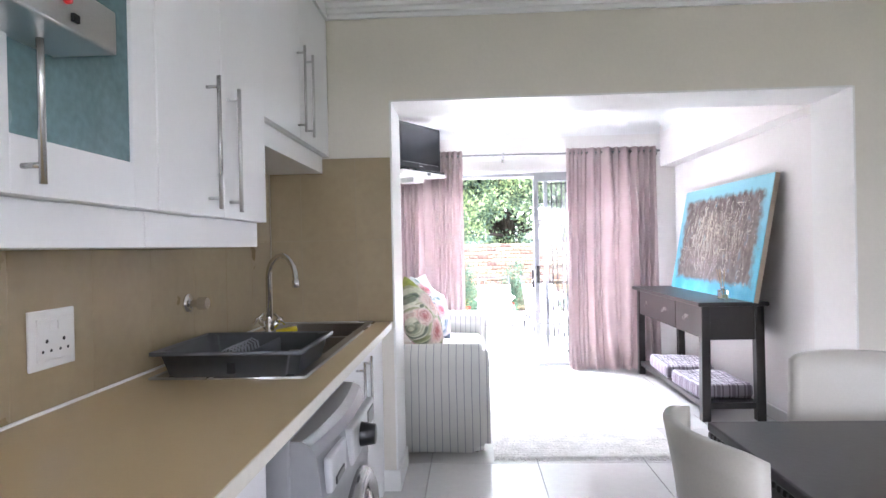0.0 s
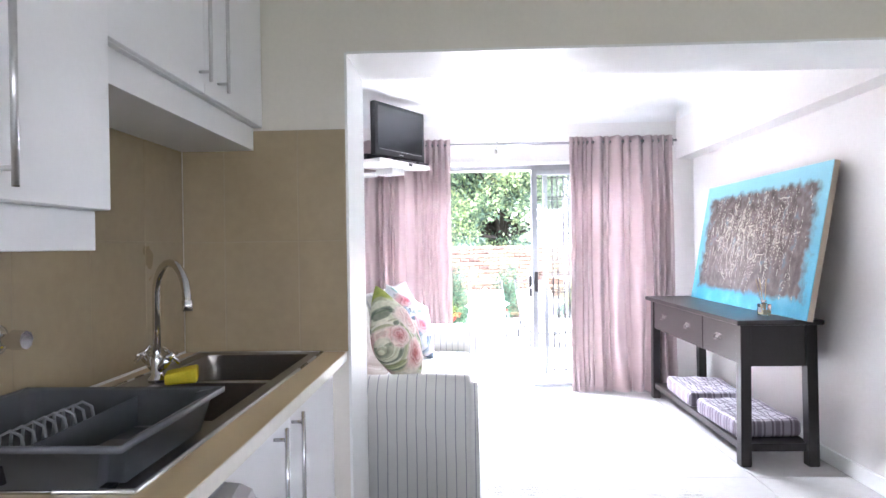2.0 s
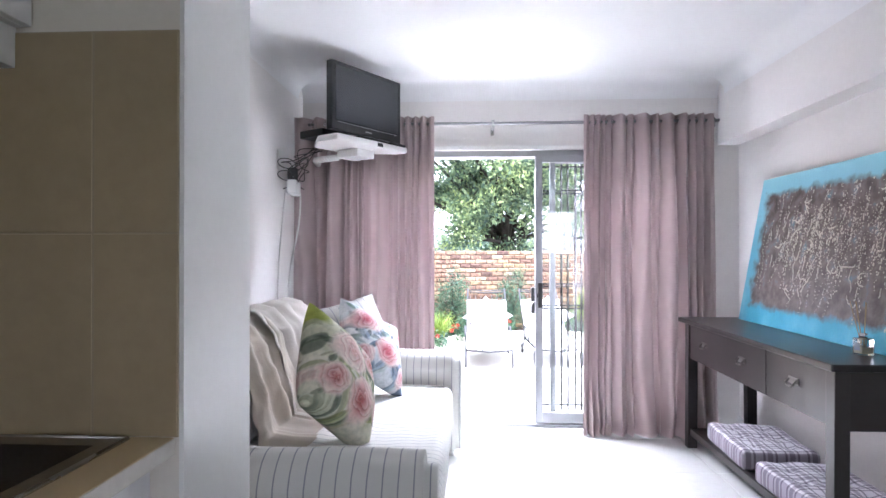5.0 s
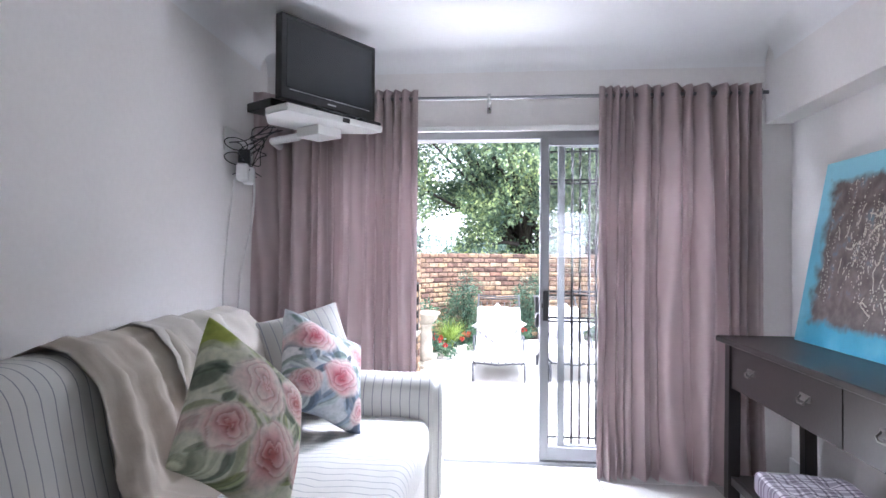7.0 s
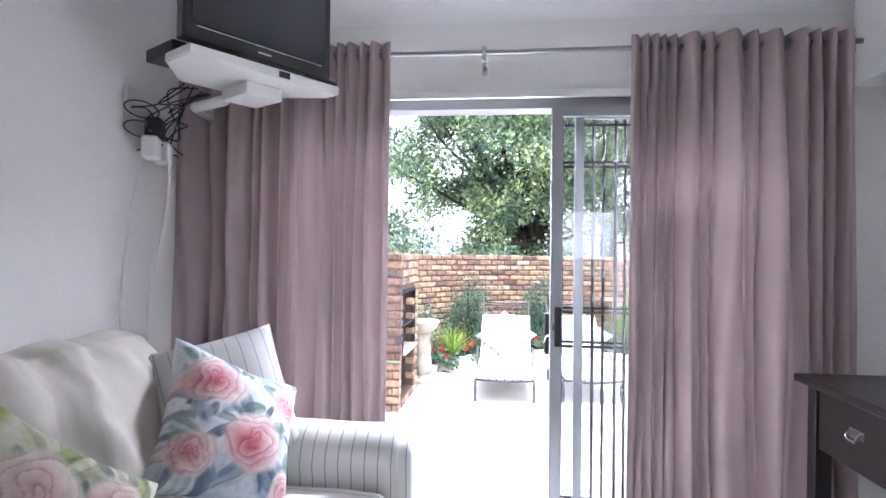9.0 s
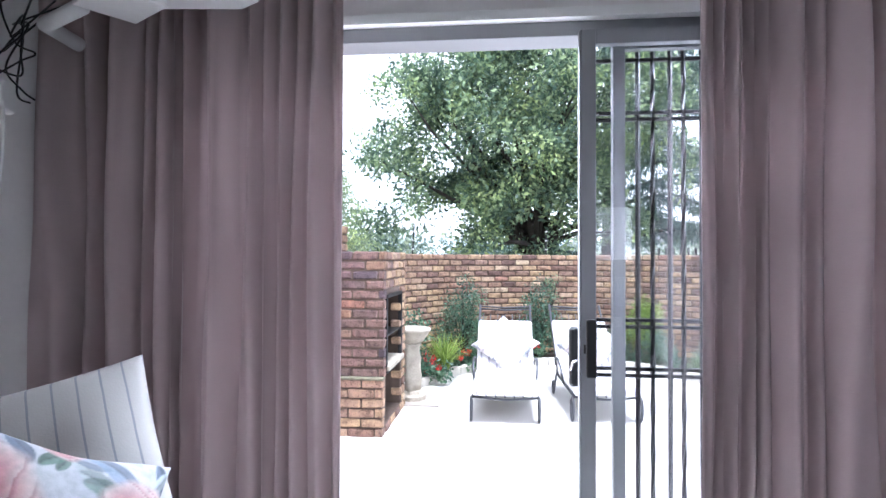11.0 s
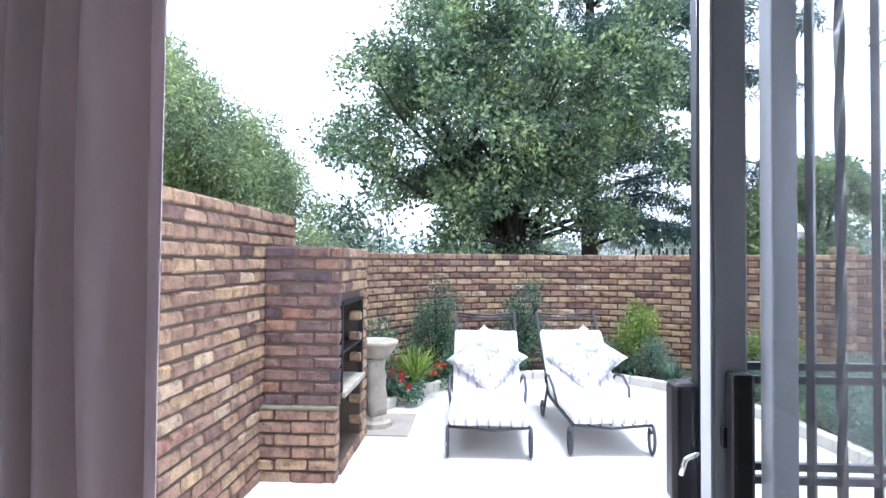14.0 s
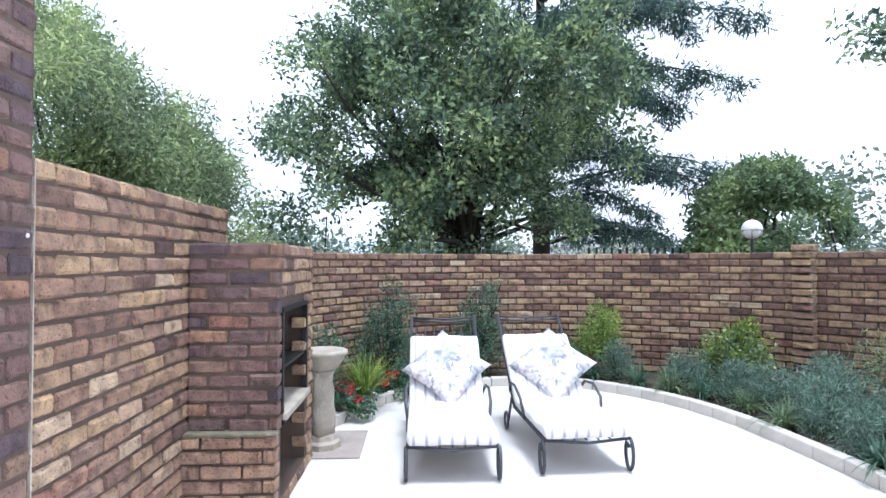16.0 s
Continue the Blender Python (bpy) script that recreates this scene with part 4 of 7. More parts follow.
def floral(name, ground, roses, greens, seed):
    """Cotton printed with blurred roses and leaves."""
    m, nt, b = node_mat(name)
    co = nt.nodes.new("ShaderNodeTexCoord")
    warp = tex(nt, "ShaderNodeTexNoise", 16.0, 5.0)
    mixv = nt.nodes.new("ShaderNodeMix"); mixv.data_type = "VECTOR"; mixv.inputs[0].default_value = 0.16
    nt.links.new(co.outputs["Object"], mixv.inputs[4]); nt.links.new(warp.outputs["Color"], mixv.inputs[5])
    def vor(scale, off):
        mp = nt.nodes.new("ShaderNodeMapping"); mp.inputs["Location"].default_value = (off + seed, off * 2, off)
        v = nt.nodes.new("ShaderNodeTexVoronoi"); v.inputs["Scale"].default_value = scale
        nt.links.new(mixv.outputs[1], mp.inputs[0]); nt.links.new(mp.outputs[0], v.inputs["Vector"])
        return v
    leaf = vor(17.0, 1.3)
    sel = nt.nodes.new("ShaderNodeSeparateColor"); nt.links.new(leaf.outputs["Color"], sel.inputs[0])
    lc = ramp(nt, sel.outputs[0], [(0.0, ground), (0.35, ground), (0.45, greens[0]), (0.7, greens[1]), (0.85, greens[2]), (1.0, ground)])
    rose = vor(6.4, 4.7)
    petals = tex(nt, "ShaderNodeTexNoise", 30.0, 3.0)
    rc = ramp(nt, rose.outputs["Distance"], [(0.0, roses[0]), (0.10, roses[1]), (0.14, roses[0]), (0.20, roses[2]), (0.25, roses[1]), (0.33, roses[2]), (0.37, roses[1]), (0.44, roses[2])])
    rp = mixed(nt, rc.outputs[0], ramp(nt, petals.outputs[0], [(0.35, (0.72, 0.6, 0.6)), (0.65, (1.1, 1.05, 1.05))]).outputs[0], 0.7, "MULTIPLY")
    pick = nt.nodes.new("ShaderNodeSeparateColor"); nt.links.new(rose.outputs["Color"], pick.inputs[0])
    d = ramp(nt, rose.outputs["Distance"], [(0.40, (1, 1, 1)), (0.50, (0, 0, 0))])
    g = ramp(nt, pick.outputs[1], [(0.28, (0, 0, 0)), (0.33, (1, 1, 1))])
    mask = mixed(nt, d.outputs[0], g.outputs[0], 1.0, "MULTIPLY")
    wash = tex(nt, "ShaderNodeTexNoise", 22.0, 5.0)
    soft = ramp(nt, wash.outputs[0], [(0.35, (0.55, 0.6, 0.6)), (0.5, (1, 1, 1)), (0.7, (1.25, 1.2, 1.2))])
    out = mixed(nt, mixed(nt, lc.outputs[0], rp, mask), soft.outputs[0], 0.75, "MULTIPLY")
    nt.links.new(out, b.inputs["Base Color"])
    b.inputs["Roughness"].default_value = 0.9
    fine = tex(nt, "ShaderNodeTexNoise", 250.0, 2.0)
    bump(nt, b, fine.outputs[0], 0.15, 0.002)
    return m


def printed_cotton(name):
    """Cotton that takes its print from the cloth's own colours."""
    m, nt, b = node_mat(name)
    c = nt.nodes.new("ShaderNodeVertexColor"); c.layer_name = "print"
    wash = tex(nt, "ShaderNodeTexNoise", 45.0, 4.0)
    soft = ramp(nt, wash.outputs[0], [(0.35, (0.82, 0.84, 0.84)), (0.6, (1.08, 1.06, 1.06))])
    nt.links.new(mixed(nt, c.outputs[0], soft.outputs[0], 0.8, "MULTIPLY"), b.inputs["Base Color"])
    b.inputs["Roughness"].default_value = 0.9
    fine = tex(nt, "ShaderNodeTexNoise", 250.0, 2.0)
    bump(nt, b, fine.outputs[0], 0.15, 0.002)
    return m
PRINT = printed_cotton("rose_printed_cotton")


def rose_print(U, V, ground, greens, pinks, roses, seed, corner=None):
    """The printed colour at cloth places U, V in -1..1: washes, leaves, then full roses."""
    r = np.random.default_rng(seed)
    def lumps(f, k):
        out = np.zeros_like(U)
        for q in range(7):
            a, b, p = r.normal(size=2) * f, r.uniform(0, 6.28), r.uniform(0, 6.28)
            out += np.sin(a[0] * U + a[1] * V + p + k * np.sin(a[1] * U * 0.7 - a[0] * V + b))
        return out / 7
    wu, wv = U + 0.05 * lumps(7, 1), V + 0.05 * lumps(7, 1)
    t = np.clip(0.5 + 1.2 * lumps(5, 1.5), 0, 1)[..., None]
    col = np.array(ground) * (1 - 0.55 * t) + np.array(greens[1]) * 0.55 * t
    if corner is not None:
        t = np.clip((wv - wu - 1.25 + 0.25 * lumps(9, 1)) / 0.2, 0, 1)[..., None]
        col = col * (1 - t) + np.array(corner) * t
    for k in range(90):
        cx, cy, a, L = r.uniform(-1, 1), r.uniform(-1, 1), r.uniform(0, 6.28), r.uniform(0.12, 0.30)
        if k > 30:
            q = roses[k % len(roses)]
            cx, cy = q[0] + math.cos(a) * q[2] * 1.05, q[1] + math.sin(a) * q[2] * 1.05
            a += r.uniform(-0.6, 0.6)
        x, y = (wu - cx) * math.cos(a) + (wv - cy) * math.sin(a), -(wu - cx) * math.sin(a) + (wv - cy) * math.cos(a)
        e = 1 - (x / L) ** 2 - (y / (L * r.uniform(0.28, 0.45))) ** 2
        t = (np.clip(e * 3.5, 0, 1) * r.uniform(0.55, 0.95))[..., None]
        vein = (1 - 0.35 * np.exp(-(y / 0.012) ** 2))[..., None]
        side = (1 + 0.25 * np.sign(y))[..., None]
        col = col * (1 - t) + np.array(greens[int(r.integers(0, len(greens)))]) * vein * side * t
    for k, (cx, cy, R, deep) in enumerate(roses):
        x, y = wu - cx, (wv - cy) * 1.12
        th = np.arctan2(y, x)
        d = np.hypot(x, y) / R * (1 + 0.05 * np.sin(3 * th + k) + 0.03 * np.sin(7 * th + 2 * k) + 0.10 * lumps(6, 1))
        ph = d * 3.1 + 0.5 * np.sin(2 * th + k * 1.7 + d * 3) + 0.3 * np.sin(3 * th - d * 5 + k) + 0.5 * lumps(5, 1)
        saw = ph - np.floor(ph)
        light = np.clip(0.38 + 0.75 * d + 0.25 * lumps(6, 1) + 0.35 * (saw - 0.5) - deep * 0.45 * np.clip(1 - d, 0, 1) - deep * 0.25 * np.clip(-np.sin(th + 0.7), 0, 1), 0, 1)[..., None]
        edge = (1 - 0.3 * np.exp(-((saw - 0.08) / 0.10) ** 2) * np.clip(1.1 - 0.5 * d, 0, 1))[..., None]
        rose = np.where(light < 0.5, np.array(pinks[0]) * (1 - 2 * light) + np.array(pinks[1]) * 2 * light, np.array(pinks[1]) * (2 - 2 * light) + np.array(pinks[2]) * (2 * light - 1)) * edge
        t = np.clip((1 - d) * 5, 0, 0.95)[..., None]
        col = col * (1 - t) + rose * t
    return np.clip(col, 0, 1)


def scatter_cushion(label, at, rot, w, h, t, mat, seed, n=24, print_of=None, pinch=0.15):
    c = thing("scatter_cushion", label, "cushion", at, group="sofa cushions")
    c.matrix_basis = pose(*at, *rot)
    cover = part("cover", cushion_bm(w, h, t, n, 1.0, seed, pinch), mat, c, "", True)
    if print_of:
        me = cover.data
        P = np.empty(len(me.vertices) * 3); me.vertices.foreach_get("co", P)
        P = P.reshape(-1, 3)
        rgb = rose_print(P[:, 0] / (w / 2), P[:, 2] / (h / 2), *print_of)
        layer = me.color_attributes.new("print", "FLOAT_COLOR", "POINT")
        layer.data.foreach_set("color", np.concatenate([rgb, np.ones((len(rgb), 1))], axis=1).ravel())
    return c

PRINT_GREEN = ((0.62, 0.61, 0.50), ((0.22, 0.25, 0.10), (0.34, 0.38, 0.20), (0.13, 0.17, 0.11), (0.42, 0.43, 0.30), (0.09, 0.12, 0.09)), ((0.36, 0.09, 0.09), (0.58, 0.36, 0.34), (0.66, 0.57, 0.51)),
               ((-0.30, 0.22, 0.46, 0.25), (0.42, 0.40, 0.38, 0.9), (0.12, -0.46, 0.46, 1.0), (-0.62, -0.42, 0.34, 0.6), (0.78, -0.32, 0.34, 0.5)), 3, (0.27, 0.31, 0.06))
PRINT_BLUE = ((0.68, 0.69, 0.69), ((0.05, 0.08, 0.10), (0.26, 0.33, 0.43), (0.13, 0.21, 0.17), (0.42, 0.48, 0.48), (0.08, 0.12, 0.18)), ((0.42, 0.06, 0.09), (0.60, 0.31, 0.32), (0.68, 0.56, 0.54)),
              ((-0.50, 0.42, 0.42, 0.9), (0.10, -0.25, 0.46, 0.9), (0.66, 0.40, 0.36, 0.3), (-0.62, -0.55, 0.30, 0.4), (0.05, 0.90, 0.22, 0.5), (0.72, -0.68, 0.26, 0.2)), 9)
scatter_cushion("floral cushion with pink roses on green leaning on the sofa", (-0.160, 5.015, 0.730), (-26, 39, 63), 0.50, 0.50, 0.25, PRINT, 1, 130, PRINT_GREEN)
scatter_cushion("floral cushion with pink roses on blue and white", (-0.145, 5.79, 0.738), (-33, 27.5, 50), 0.47, 0.47, 0.22, PRINT, 5, 130, PRINT_BLUE)
# cover colour darkened against the direct door light
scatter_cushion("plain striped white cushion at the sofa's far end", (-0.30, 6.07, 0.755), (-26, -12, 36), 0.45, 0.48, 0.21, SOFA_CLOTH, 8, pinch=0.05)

# television on a wall shelf
tv_dir = math.degrees(math.atan2(0.533, 0.341))
tvs = thing("wall_shelf", "white corner television shelf on a bracket", "shelf", (-0.25, 6.215, 1.945), tv_dir)
bm = bmesh.new()
plan = [(-0.32, -0.07), (0.33, -0.07), (0.33, 0.02), (0.12, 0.28), (-0.18, 0.28), (-0.32, 0.10)]
vs0 = [bm.verts.new((x, y, 0)) for x, y in plan]; vs1 = [bm.verts.new((x, y, 0.035)) for x, y in plan]
bm.faces.new(vs0[::-1]); bm.faces.new(vs1)
for k in range(6):
    bm.faces.new((vs0[k], vs0[(k + 1) % 6], vs1[(k + 1) % 6], vs1[k]))
bmesh.ops.bevel(bm, geom=list(bm.edges), offset=0.006, segments=2, affect="EDGES")
part("board", bm, WHITE_PLASTIC, tvs)
bm = boxed(-0.03, 0.13, 0.05, 0.23, -0.052, -0.001, 0.004)
part("bracket_arm", bm, WHITE_PLASTIC, tvs)
part("vent", boxed(0.03, 0.08, -0.0712, -0.069, 0.004, 0.028), BLACK_PLASTIC, tvs)
bm = boxed(-0.015, 0.0, -0.18, 0.02, -0.10, 0.03, 0.004)
pl = part("wall_plate", bm, WHITE_PLASTIC, tvs)
pl.matrix_basis = pose(-0.25, 6.215, 1.945, 0, 0, tv_dir).inverted() @ pose(XW + 0.016, 6.45, 1.92)
bm = bmesh.new(); tube(bm, [(0.0, 0.25, -0.04), (-0.02, 0.45, -0.045), (0.1, 0.55, -0.045)], 0.022, 10)
part("arm_tube", bm, WHITE_PLASTIC, tvs, "", True)
tv = thing("television", "small black flat-screen television", "television", (-0.25, 6.215, 1.981), tv_dir)
part("base", boxed(-0.13, 0.13, -0.065, 0.11, 0, 0.014, 0.004), BLACK_PLASTIC, tv)
part("neck", boxed(-0.04, 0.04, 0.01, 0.045, 0.013, 0.09, 0.004), BLACK_PLASTIC, tv)
bm = bmesh.new()
box(bm, -0.317, 0.317, -0.02, 0.03, 0.03, 0.443, 0.006, 3)
part("casing", bm, BLACK_PLASTIC, tv)
part("screen", boxed(-0.287, 0.287, -0.0225, -0.019, 0.088, 0.418, 0.001), SCREEN, tv, "dark blank screen")
part("trim", boxed(-0.27, 0.27, -0.0225, -0.0195, 0.078, 0.081), STEEL, tv)
part("badge", boxed(-0.028, 0.028, -0.0222, -0.0195, 0.052, 0.058), STEEL, tv)
dec = thing("set_top_box", "flat black decoder box on the television shelf", "decoder", (-0.25, 6.215, 1.981), tv_dir)
part("case", boxed(-0.31, -0.06, 0.07, 0.27, 0.0, 0.045, 0.004), BLACK_PLASTIC, dec)
rm = thing("remote_control", "black remote control on the television shelf", "remote", (-0.25, 6.215, 1.981), tv_dir)
part("case", boxed(0.17, 0.32, -0.065, -0.025, 0, 0.018, 0.005), BLACK_PLASTIC, rm)


def cable(name, label, pts, r, mat):
    """A loose hanging cable, smoothed through its points."""
    P = [Vector(p) for p in pts]
    P = [P[0]] + P + [P[-1]]
    line = []
    for i in range(1, len(P) - 2):
        for k in range(10):
            t = k / 10
            a, b, c, d = P[i - 1:i + 3]
            line.append(0.5 * ((2 * b) + (c - a) * t + (2 * a - 5 * b + 4 * c - d) * t * t + (3 * b - a - 3 * c + d) * t ** 3))
    line.append(P[-2])
    bm = bmesh.new(); tube(bm, line, r, 6)
    return tagged(part(name, bm, mat, None, "", True), label, "cable", "television cables")
cx = XW + 0.02
rngc = random.Random(2)
cable("power_cable", "white mains cable hanging down the wall", [(cx + 0.06, 6.42, 1.70), (cx + 0.1, 6.40, 1.66), (cx + 0.085, 6.41, 1.45), (cx + 0.03, 6.40, 1.15), (cx, 6.42, 0.8), (cx, 6.45, 0.4)], 0.006, WHITE_PLASTIC)
cable("power_cable", "white mains cable hanging down the wall", [(cx + 0.02, 6.33, 1.68), (cx + 0.01, 6.28, 1.4), (cx, 6.25, 1.1), (cx, 6.25, 0.6)], 0.005, WHITE_PLASTIC)
for k in range(7):
    y, z = 6.30 + 0.035 * k, 1.98 - 0.02 * rngc.random()
    pts = [(cx + 0.22, y, z)] + [(cx + rngc.uniform(0.01, 0.16), y + rngc.uniform(-0.07, 0.07), z - 0.05 - 0.045 * q + rngc.uniform(-0.05, 0.05)) for q in range(5)]
    cable("signal_cable", "thin black cable tangled under the television", pts, 0.003, BLACK_PLASTIC)
for k, z in enumerate((1.86, 1.78)):
    pts = [(cx + 0.04 + 0.045 * math.cos(a), 6.30 + 0.05 * math.cos(a + 0.5), z + 0.03 * math.sin(a)) for a in [0.7 * q for q in range(20)]]
    cable("signal_cable", "coil of thin black cable", pts, 0.003, BLACK_PLASTIC)
for k, (y, z, m, lab) in enumerate(((6.36, 1.79, BLACK_PLASTIC, "black power adaptor hanging under the shelf"), (6.34, 1.71, WHITE_PLASTIC, "white plug hanging on a cable"), (6.42, 1.70, WHITE_PLASTIC, "white multiplug hanging on a cable"))):
    a = thing("power_adaptor", lab, "adaptor", (cx + 0.06, y, z), 20)
    part("case", boxed(-0.032, 0.032, -0.05, 0.05, -0.046, 0.046, 0.012, 3), m, a)

# console table
PEWTER = surface("antique_pewter", (0.20, 0.19, 0.18), 0.4, 0.8, vary=0.15)
con = thing("console_table", "black-stained console table with drawers and a low shelf", "console table", (1.83, 4.87, 0))
CW, CL = 0.43, 1.60
bm = bmesh.new(); box(bm, -0.035, CW + 0.02, -0.04, CL + 0.04, 0.815, 0.845, 0.008, 3)
part("tabletop", bm, DARK_WOOD, con)
for fx in (0, CW - 0.06):
    for fy in (0.0, CL - 0.06):
        bm = bmesh.new(); box(bm, fx, fx + 0.06, fy, fy + 0.06, 0, 0.815, 0.003)
        for v in bm.verts:
            if v.co.z < 0.1:
                v.co.x += -0.006 if fx == 0 else 0.006
        part("leg", bm, DARK_WOOD, con)
part("side_panel", boxed(0.06, CW - 0.06, 0.012, 0.032, 0.575, 0.815, 0.002), DARK_WOOD, con)
part("side_panel", boxed(0.06, CW - 0.06, CL - 0.032, CL - 0.012, 0.575, 0.815, 0.002), DARK_WOOD, con)
part("back_panel", boxed(CW - 0.03, CW - 0.012, 0.06, CL - 0.06, 0.575, 0.815, 0.002), DARK_WOOD, con)
part("carcass", boxed(0.03, CW - 0.032, 0.034, CL - 0.034, 0.58, 0.81), DARK_WOOD, con)
dw = (CL - 0.12) / 3
for k in range(2):
    y0, y1 = ((0.06, 0.06 + dw), (0.06 + dw, CL - 0.06))[k]
    dr = part("drawer", boxed(0.008, 0.03, y0 + 0.003, y1 - 0.003, 0.585, 0.808, 0.003), DARK_WOOD, con)
    for hy in ((y0 + y1) / 2,) if k == 0 else (y0 + dw / 2, y0 + dw * 1.5):
        bm = bmesh.new()
        box(bm, 0.003, 0.008, hy - 0.04, hy + 0.04, 0.695, 0.725, 0.002)
        tube(bm, [(0.004, hy - 0.03, 0.715), (-0.012, hy - 0.03, 0.70), (-0.014, hy - 0.02, 0.688), (-0.014, hy + 0.02, 0.688), (-0.012, hy + 0.03, 0.70), (0.004, hy + 0.03, 0.715)], 0.004, 8)
        part("drop_handle", bm, PEWTER, dr, "antique metal drop handle", True)
part("shelf", boxed(0.02, CW - 0.02, 0.03, CL - 0.03, 0.10, 0.125, 0.003), DARK_WOOD, con)
part("rail", boxed(0.008, 0.03, 0.06, CL - 0.06, 0.085, 0.128, 0.003), DARK_WOOD, con)
part("stretcher", boxed(0.06, CW - 0.06, 0.015, 0.045, 0.085, 0.13, 0.003), DARK_WOOD, con)


def plaid(name):
    m, nt, b = node_mat(name)
    co = nt.nodes.new("ShaderNodeTexCoord"); sep = nt.nodes.new("ShaderNodeSeparateXYZ"); nt.links.new(co.outputs["Object"], sep.inputs[0])
    cols = []
    for ax, per in ((0, 0.11), (1, 0.11)):
        pp = nt.nodes.new("ShaderNodeMath"); pp.operation = "PINGPONG"; pp.inputs[1].default_value = per / 2; nt.links.new(sep.outputs[ax], pp.inputs[0])
        dv = nt.nodes.new("ShaderNodeMath"); dv.operation = "DIVIDE"; dv.inputs[1].default_value = per / 2; nt.links.new(pp.outputs[0], dv.inputs[0])
        r = ramp(nt, dv.outputs[0], [(0.0, (0.75, 0.73, 0.76)), (0.30, (0.75, 0.73, 0.76)), (0.34, (0.35, 0.32, 0.36)), (0.5, (0.40, 0.37, 0.41)), (0.54, (0.8, 0.78, 0.8)), (0.7, (0.8, 0.78, 0.8)), (0.76, (0.45, 0.42, 0.46))])
        r.color_ramp.interpolation = "CONSTANT"
        cols.append(r.outputs[0])
    nt.links.new(mixed(nt, cols[0], cols[1], 1.0, "MULTIPLY"), b.inputs["Base Color"])
    b.inputs["Roughness"].default_value = 0.95
    n = tex(nt, "ShaderNodeTexNoise", 260.0, 2.0); bump(nt, b, n.outputs[0], 0.3, 0.002)
    return m
PLAID = plaid("grey_lilac_plaid_cotton")
for k, (y, rz, x, z) in enumerate(((5.265, 2, 2.035, 0.127), (5.925, -3, 2.045, 0.127))):
    c = thing("seat_pad", "tufted grey and white plaid seat pad on the console shelf", "cushion", (x, y, z), rz, "plaid seat pads")
    bm = bmesh.new()
    box(bm, -0.20, 0.20, -0.27, 0.27, 0.0, 0.105, 0.028, 4)
    bmesh.ops.subdivide_edges(bm, edges=[e for e in bm.edges if e.calc_length() > 0.2], cuts=16, use_grid_fill=True)
    tufts = [(-0.09, -0.15), (0.09, -0.15), (0.0, 0.0), (-0.09, 0.15), (0.09, 0.15), (-0.1, 0.0), (0.1, 0.0)]
    for v in bm.verts:
        if v.co.z > 0.06:
            for tx, ty in tufts:
                v.co.z -= 0.022 * math.exp(-((v.co.x - tx) ** 2 + (v.co.y - ty) ** 2) / 0.0012)
            v.co.z += 0.012 * noise.noise(v.co * 9)
    part("pad", bm, PLAID, c, "", True)
    for tx, ty in tufts:
        bm = bmesh.new(); lathe(bm, [(0.009, 0), (0.009, 0.004), (0.003, 0.007)], 10, (tx, ty, 0.082)); part("tuft_button", bm, SOFA_CLOTH, c, "", True)

